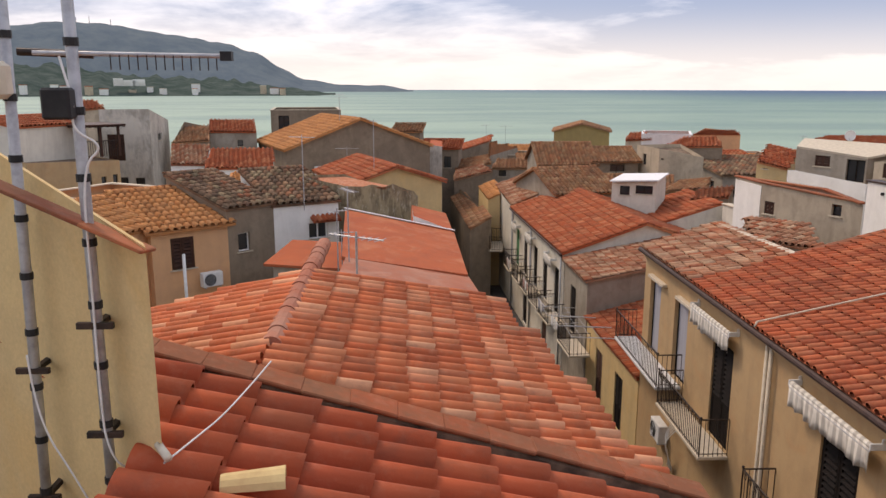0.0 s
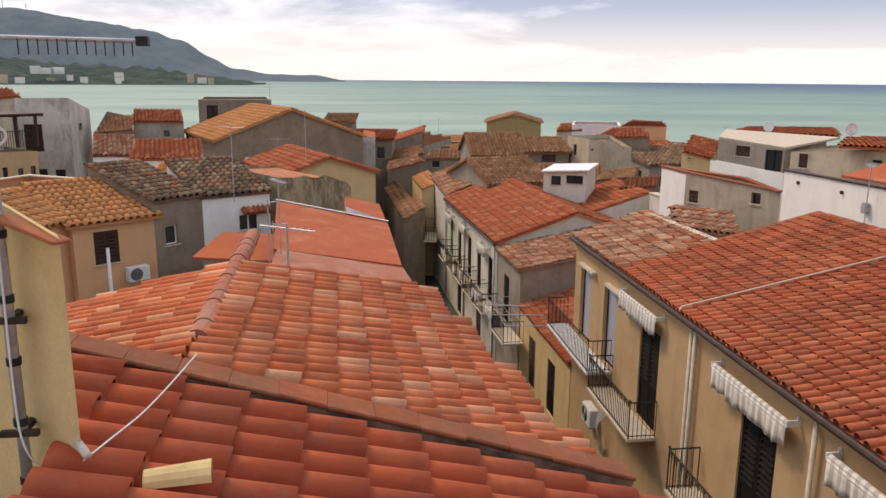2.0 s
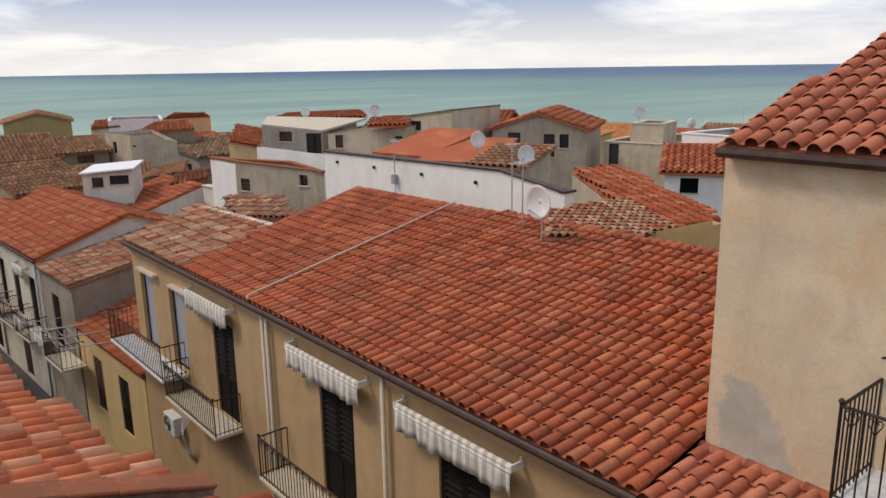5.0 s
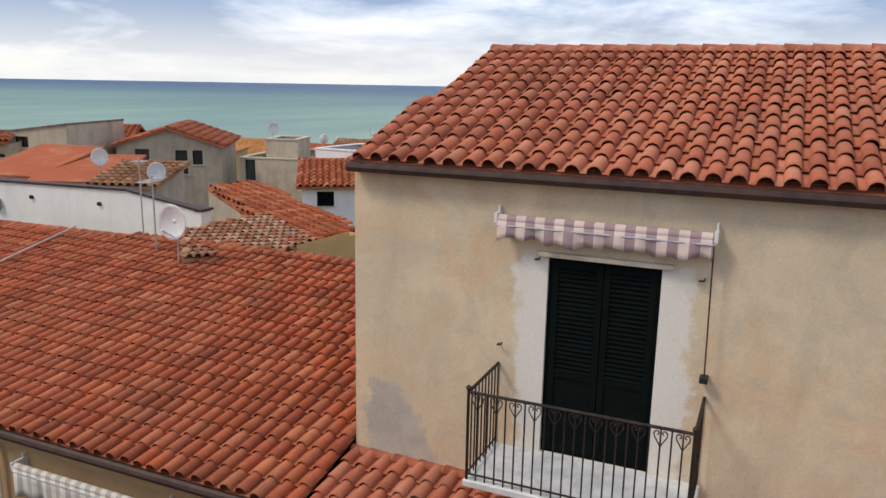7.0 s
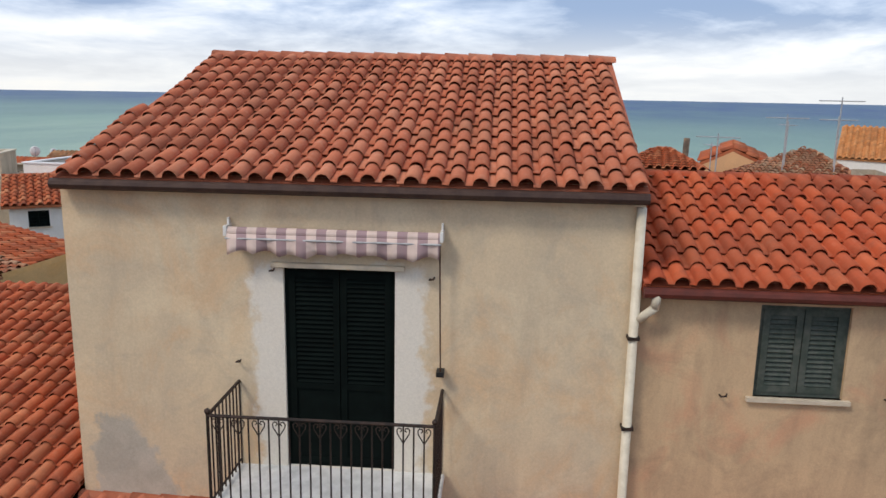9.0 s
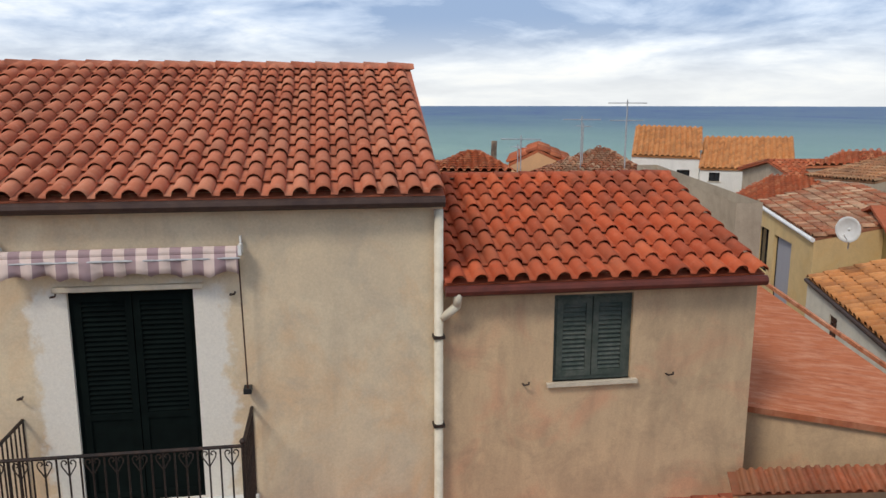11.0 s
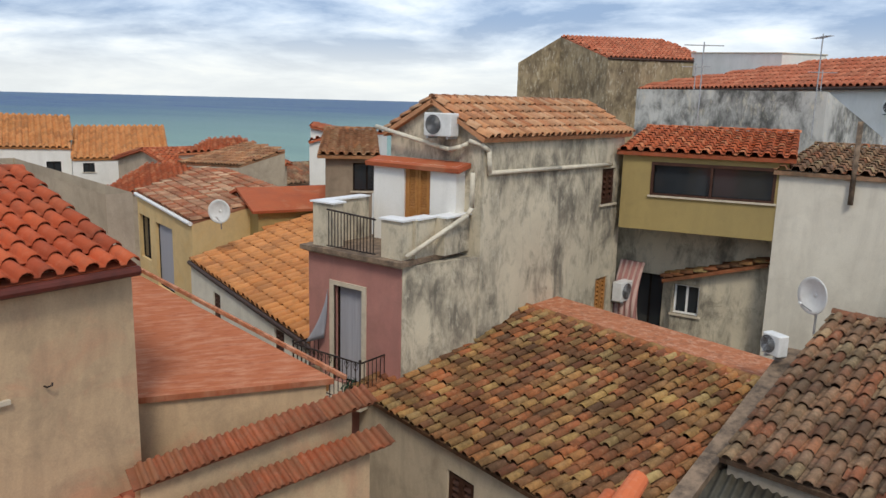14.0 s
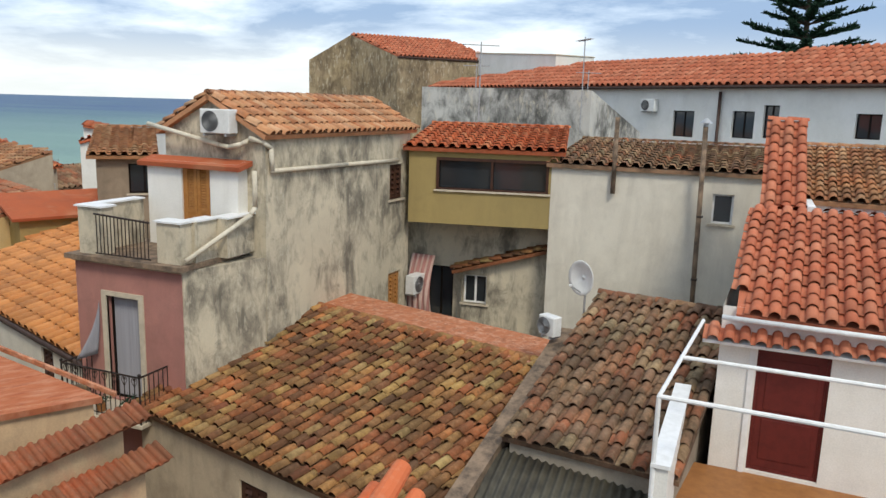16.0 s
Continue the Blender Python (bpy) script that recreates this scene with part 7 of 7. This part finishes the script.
# ---- aerials, flues and fittings on the middle roofs ----
antenna(pose(-5.07, 51.96, 9.12, 0, 0, 10), 1.89, "thin grey rooftop television aerial", n=7, boom=1.6)
antenna(pose(-2.8, 43.9, 10.3, 0, 0, 70), 2.9, "thin grey rooftop television aerial", n=5, boom=0.7)
antenna(pose(-7.9, 75.8, 12.74, 0, 0, 30), 1.29, "thin grey rooftop television aerial", n=9, boom=1.8)
antenna(pose(-2.79, 24.55, 8.98, 0, 0, 0), 1.50, "dark television aerial on the membrane roof", n=6, boom=0.8)
antenna(pose(7.92, 91.81, 9.24, 0, 0, 50), 1.33, "thin grey rooftop television aerial", n=7, boom=2.0)
antenna(pose(9.97, 89.59, 9.14, 0, 0, 10), 1.43, "thin grey rooftop television aerial", n=7, boom=1.6)
antenna(pose(22.95, -7.99, 13.07, 0, 0, 20), 1.31, "thin grey rooftop television aerial", n=4, boom=0.6)
antenna(pose(22.5, -9.19, 13.09, 0, 0, 80), 1.47, "thin grey rooftop television aerial", n=9, boom=1.0)
antenna(pose(25.45, -6.57, 12.81, 0, 0, 10), 0.80, "thin grey rooftop television aerial", n=6, boom=0.8)
antenna(pose(13.79, 14.16, 11.2, 0, 0, 20), 1.91, "thin grey rooftop television aerial", n=3, boom=0.4)
antenna(pose(-2.76, 23.04, 9.41, 0, 0, 40), 2.01, "thin grey rooftop television aerial", n=5, boom=0.7)
antenna(pose(10.1, -28.88, 15.49, 0, 0, 10), 1.02, "thin grey rooftop television aerial", n=8, boom=1.0)
antenna(pose(6.82, -33.96, 15.69, 0, 0, 40), 0.83, "thin grey rooftop television aerial", n=8, boom=1.2)
pipe("vent_pipe", [(23.68, -5.36, 13.81), (23.69, -5.32, 12.56)], 0.09, "flash", "dark flue pipe above the tiled roofs")
hood = empty("window_canopy", pose(-4.83, 31.87, 9.6, 0, 0, 29.2), "small red tiled canopy over a window", "canopy")
board = part("board", boxes((0, 1.25, 0, 0.5, -0.05, -0.002)), MAT["t_faded"], hood, m=slope_matrix((0, -0.42, -0.12), (1, 0, 0), (0, 1, 0.45)))
tile_slope(board, Matrix(), 1.25, 0.5, MAT["t_faded"], 0.2, 0.5, 4, near=12)

# ---- hotel on the far shore ----
hotel = empty("hotel", pose(-668, 1830, 15, 0, 0, 20), "white terraced hotel on the wooded far shore", "hotel")
for i, (x0, x1, z1) in enumerate(((-34, -14, 17), (-15, 12, 13), (8, 34, 15))):
    part("wing", boxes((x0, x1, 0, 14, 0, z1), *[(x0 - 1, x1 + 1, -2.5, 0, z, z + 1.2) for z in range(4, z1 - 2, 5)]), MAT["white"], hotel)

rng = random.Random(31)
for i in range(16):
    az, d = radians(rng.uniform(-29, -8.5)), 1905 + rng.uniform(0, 60)
    w, h = rng.uniform(10, 20), rng.uniform(5, 9)
    vl = empty("villa", pose(d * math.sin(az), d * math.cos(az), -4 + rng.uniform(2, 14), 0, 0, rng.uniform(-30, 30)), "pale villa among the trees of the far shore", "house", "villas on the far shore")
    part("wall", boxes((-w / 2, w / 2, 0, 9, -12, h)), MAT["white" if i % 3 else "sand"], vl)
    part("roof", boxes((-w / 2 - 0.6, w / 2 + 0.6, -0.6, 9.6, h, h + 1.4), bevel=0.6), MAT["t_faded" if i % 2 else "stone"], vl)
for az, hh in ((-23.0, 34), (-22.2, 40), (-20.9, 30)):
    d = 3900
    z0 = 15 + d * math.tan(radians(3.9))
    ms = empty("radio_mast", pose(d * math.sin(radians(az)), d * math.cos(radians(az)), z0 - 20), "thin radio mast on the hill crest", "mast")
    part("tower", rods([((0, 0, 0), (0, 0, 20 + hh))], 1.6, 6), MAT["zinc"], ms)

# ---- conifer above the convent ----
tree = empty("araucaria_tree", pose(-2.6, -62, 6), "tall dark conifer with layered branches", "tree")
bm = bmesh.new()
add_rod(bm, (0, 0, 0), (0, 0, 22), 0.45, 10, 0.08)
part("trunk", bm, MAT["bark"], tree)
rng = random.Random(9)
leaf_v, leaf_f = [], []
limbs = bmesh.new()
for lay in range(13):
    z = 9.0 + lay * 1.02
    L = 5.4 * (1 - (z - 9.0) / 15.5) + 0.5
    for k in range(8):
        a = 2 * math.pi * (k + rng.uniform(-0.25, 0.25)) / 8 + lay * 0.4
        lift = 0.10 + 0.03 * lay
        ln = L * rng.uniform(0.75, 1.08)
        d = Vector((math.cos(a), math.sin(a), 0))
        tip = Vector((0, 0, z)) + d * ln + Vector((0, 0, lift * ln))
        add_rod(limbs, (0, 0, z), tip, 0.07, 5, 0.02)
        n = int(ln * 60)
        for i in range(n):
            q = 0.22 + 0.78 * i / n
            p = Vector((0, 0, z)) + (tip - Vector((0, 0, z))) * q
            side = Vector((-d.y, d.x, 0)) * rng.uniform(-1, 1) + d * rng.uniform(0.0, 0.9) + Vector((0, 0, rng.uniform(0.0, 0.5)))
            s = side.normalized() * rng.uniform(0.25, 0.6) * (1.15 - 0.35 * q)
            wv = s.cross(Vector((rng.uniform(-1, 1), rng.uniform(-1, 1), rng.uniform(-1, 1)))).normalized() * 0.07
            b = len(leaf_v)
            leaf_v += [p - wv, p + wv, p + s + wv * 0.5, p + s - wv * 0.5]
            leaf_f.append((b, b + 1, b + 2, b + 3))
part("limbs", limbs, MAT["bark"], tree)
tagged(mesh_ob("crown", leaf_v, leaf_f, MAT["needle"], tree), kind="stuff")

# ---- street balconies and pots ----
for y, x in ((41.3, 6.76), (38.6, 6.90)):
    balcony(pose(x, y, 3.35, 0, 0, WEST + 5), 2.0, 0.9, 1.0, "small iron balcony with a pale slab", 12, slab="stone", scrolls=False)
balcony(pose(6.18, 56.6, 3.5, 0, 0, WEST - 8), 3.4, 0.9, 1.0, "small iron balcony with a pale slab", 20, slab="stone", scrolls=False)
balcony(pose(7.0, 33.5, 3.6, 0, 0, WEST + 3), 2.2, 0.9, 1.0, "small iron balcony with a pale slab", 12, slab="stone", scrolls=False)


def pot(x, y, z, r, seed, label):
    th = empty("potted_plant", pose(x, y, z), label, "plant")
    bm = bmesh.new()
    bmesh.ops.create_cone(bm, cap_ends=True, segments=14, radius1=r * 0.7, radius2=r, depth=r * 1.6, matrix=Matrix.Translation((0, 0, r * 0.8)))
    part("pot", bm, MAT["terracotta"], th)
    q = random.Random(seed)
    v, f = [], []
    for i in range(140):
        d = Vector((q.gauss(0, 1), q.gauss(0, 1), abs(q.gauss(0, 1)))).normalized() * q.uniform(0.3, 1.0) * r * 1.9
        p = Vector((0, 0, r * 1.6)) + d
        s = Vector((q.uniform(-1, 1), q.uniform(-1, 1), q.uniform(-0.3, 1))).normalized() * r * 0.45
        w = s.cross(Vector((q.uniform(-1, 1), q.uniform(-1, 1), 1))).normalized() * r * 0.16
        b = len(v)
        v += [p, p + s * 0.5 + w, p + s, p + s * 0.5 - w]
        f.append((b, b + 1, b + 2, b + 3))
    tagged(mesh_ob("leaves", v, f, MAT["needle"], th), kind="stuff")


for i, (x, r) in enumerate(((12.1, 0.13), (11.5, 0.11), (10.75, 0.14), (10.5, 0.10))):
    pot(x, -11.42, 8.73, r, i, "leafy plant in a terracotta pot on the balcony")
pd = empty("door_drape", pose(11.85, -11.93, 8.9, 0, 0, 180), "grey door drape tied to one side", "drape")
vv, ff = [], []
for i in range(9):
    for j in range(10):
        q = j / 9
        vv.append((-0.04 - 0.30 * q * q * (0.4 + i / 8), -0.04 - 0.30 * q * math.sin(i / 8 * 1.5), 1.95 - 1.15 * q - 0.1 * i / 8 * q))
for i in range(8):
    for j in range(9):
        a = i * 10 + j
        ff.append((a, a + 10, a + 11, a + 1))
dr = mesh_ob("cloth", vv, ff, MAT["curtain"], pd, smooth=True)
dr.modifiers.new("thickness", "SOLIDIFY").thickness = 0.008
ac_unit(pose(3.25, -14.4, 10.75, 0, 0, 150), "white air conditioner box between the old roofs", 0.40, 0.38, 0.22)
# more balconies, blinds and washing down the street
for y, x, z, w in ((49.6, 6.35, 3.4, 1.9), (46.6, 6.5, 3.4, 1.9), (43.9, 6.65, 3.4, 1.9)):
    balcony(pose(x, y, z, 0, 0, WEST + 3), w, 0.9, 1.0, "small iron balcony with a pale slab", 12, slab="stone", scrolls=False)
for y, z in ((50.2, 5.2), (45.4, 5.4), (40.2, 5.3)):
    aw = awning(pose(6.95 - (y - 37) * 0.053, y, z + 0.9, 0, 0, WEST + 3), 1.7, "faded drawn-up awning above a street balcony", "stripe_grey", 0.45, crank=False, out=0.25)
for i, (y, col) in enumerate(((42.4, "stripe_pink"), (47.9, "stripe_lilac"), (35.2, "whitepaint"), (38.2, "curtain"))):
    x = 6.95 - (y - 37) * 0.053
    wl_ = empty("washing_line", pose(x - 0.95, y, 4.25, 0, 0, WEST + 3), "row of drying clothes on a balcony line", "washing line")
    part("line", rods([((-0.1, 0, 0), (1.5, 0, 0))], 0.012, 5), MAT["zinc"], wl_)
    for a in (-0.1, 1.5):
        part("arm", rods([((a, 0.95, 0.05), (a, 0, 0))], 0.015, 5), MAT["zinc"], wl_)
    for j in range(3):
        vv = [(0.02 + 0.5 * j + 0.42 * a / 5, 0.02 * math.sin(a * 1.7 + j), -0.62 * b / 4 * (0.8 + 0.2 * math.sin(j * 2.1))) for a in range(6) for b in range(5)]
        cl_ = mesh_ob("cloth", vv, [(a * 5 + b, a * 5 + 5 + b, a * 5 + 6 + b, a * 5 + 1 + b) for a in range(5) for b in range(4)], MAT[col if j != 1 else "plaswhite"], wl_, smooth=True)
        cl_.modifiers.new("thickness", "SOLIDIFY").thickness = 0.01
for y in (37.3, 44.9, 51.2):
    pipe("drainpipe", [(6.90 - (y - 37) * 0.053, y, 6.8), (6.90 - (y - 37) * 0.053, y, 0.2)], 0.05, "zinc", "grey drainpipe on the street facade")
# clothes rack wires over the street
for i, y in enumerate((27.6, 30.2, 33.0)):
    rk = empty("washing_line", pose(6.9, y, 5.6 - 0.4 * i), "thin steel washing line frame over the street", "washing line")
    for a in (0, 1.4):
        part("arm", rods([((0.5, a, 0), (-1.4, a, 0.1))], 0.02, 6), MAT["zinc"], rk)
    for k in range(4):
        part("line", rods([((-0.3 - 0.35 * k, 0, 0.05), (-0.3 - 0.35 * k, 1.4, 0.05))], 0.008, 5), MAT["zinc"], rk)


def half_tile(m, mat, label, r=0.09, ln=0.42):
    v, f = [], []
    for y, k in ((0, 1.0), (ln, 0.82)):
        for rr in (r * k, r * k - 0.014):
            for i in range(9):
                a = math.pi * i / 8
                v.append((rr * math.cos(a), y, rr * math.sin(a)))
    for i in range(8):
        f += [(i, i + 1, 19 + i, 18 + i), (9 + i, 27 + i, 28 + i, 10 + i), (i, 9 + i, 10 + i, i + 1), (18 + i, 19 + i, 28 + i, 27 + i)]
    f += [(0, 18, 27, 9), (8, 17, 35, 26)]
    return tagged(mesh_ob("loose_tile", v, f, MAT[mat], m=m, smooth=False), label, "roof tile")


half_tile(pose(-1.02, 3.97, 12.92, 0, 16, 98), "ochre_tile", "loose yellow half-round tile on the roof", 0.105, 0.34)

# ---- the tip of the neighbouring ridge below the eye ----
tip = empty("ridge_tile", pose(1.88, -4.95, 12.30, 0, 0, 0), "broken terracotta ridge tile end below the terrace", "tile")
for a, b, r in (((0.03, 0.3, 0.10), (0.03, -0.12, 0.22), 0.085), ((-0.13, 0.3, 0.02), (-0.13, -0.02, 0.10), 0.075), ((0.18, 0.3, 0.0), (0.18, -0.02, 0.08), 0.075)):
    bm = bmesh.new()
    add_rod(bm, a, b, r, 14, r * 0.8)
    part("half_tile", bm, MAT["t_rosy"], tip)
part("mortar_bed", boxes((-0.25, 0.3, 0.0, 0.5, -0.3, 0.03), bevel=0.03), MAT["t_rosy"], tip)
part("support_wall", boxes((-0.2, 0.25, 0.05, 0.45, -12.3, -0.3)), MAT["white"], tip)
# ---- brown frame of the wide bay window ----
dv = Vector((-4.0, -0.86, 0)).normalized()
fr = empty("window_frame", Matrix.Translation((8.66 + dv.x * 0.8, -19.75 + dv.y * 0.8, 12.65)) @ Matrix.Rotation(math.atan2(dv.y, dv.x), 4, "Z"), "dark brown frame of the wide bay window", "window frame")
part("frame", boxes((-0.03, 3.03, -0.03, 0.05, -0.03, 0.05), (-0.03, 3.03, -0.03, 0.05, 0.80, 0.88), (-0.03, 0.04, -0.03, 0.05, 0.05, 0.80), (2.96, 3.03, -0.03, 0.05, 0.05, 0.80)), MAT["brownwood"], fr)
for x in (1.47,):
    part("mullion", boxes((x, x + 0.06, -0.02, 0.05, 0.05, 0.80)), MAT["brownwood"], fr)
# ---- dishes on the roofs beyond the white wall ----
for x, y, z, r in ((22.26, 24.74, 11.11, 0.33), (21.59, 21.21, 10.81, 0.34), (30.47, 33.49, 11.58, 0.28), (23.27, 41.2, 11.66, 0.28), (23.94, 34.88, 11.96, 0.28), (33.64, 24.7, 11.73, 0.28)):
    dish(pose(x, y, z, 0, 0, -40), r, "white satellite dish on a rooftop pole", 0.75)

# ---- aerials and dishes beyond the low pink-stained house ----
antenna(pose(22.02, -7.62, 13.20, 0, 0, 70), 1.4, "thin dark television aerial above the tiled roofs")
antenna(pose(21.58, -8.83, 13.18, 0, 0, 70), 1.9, "thin dark television aerial above the tiled roofs")
antenna(pose(20.59, -5.42, 13.11, 0, 0, 70), 1.0, "thin dark television aerial above the tiled roofs")
dish(pose(20.22, -15.3, 10.73, 0, 0, 215), 0.36, "white satellite dish on the yellow house", 0.6)

# ---- vents and an aerial on the long white wall ----
for y, z in ((26.1, 11.34), (23.55, 11.36), (20.72, 11.38), (17.96, 11.39)):
    v = empty("wall_vent", pose(15.96, y, z), "small dark round vent in the white wall", "vent", "wall vents")
    part("ring", rods([((-0.03, 0, 0), (0.06, 0, 0))], 0.06, 12), MAT["black"], v)
antenna(pose(15.8, 22.03, 10.64, 0, 0, 60), 1.9, "thin grey television aerial beside the white wall")
bxw = empty("meter_box", pose(15.9, 22.21, 11.07), "small grey meter box on the white wall", "meter box")
part("casing", boxes((-0.08, 0.08, -0.1, 0.1, -0.17, 0.17), bevel=0.01), MAT["zinc"], bxw)
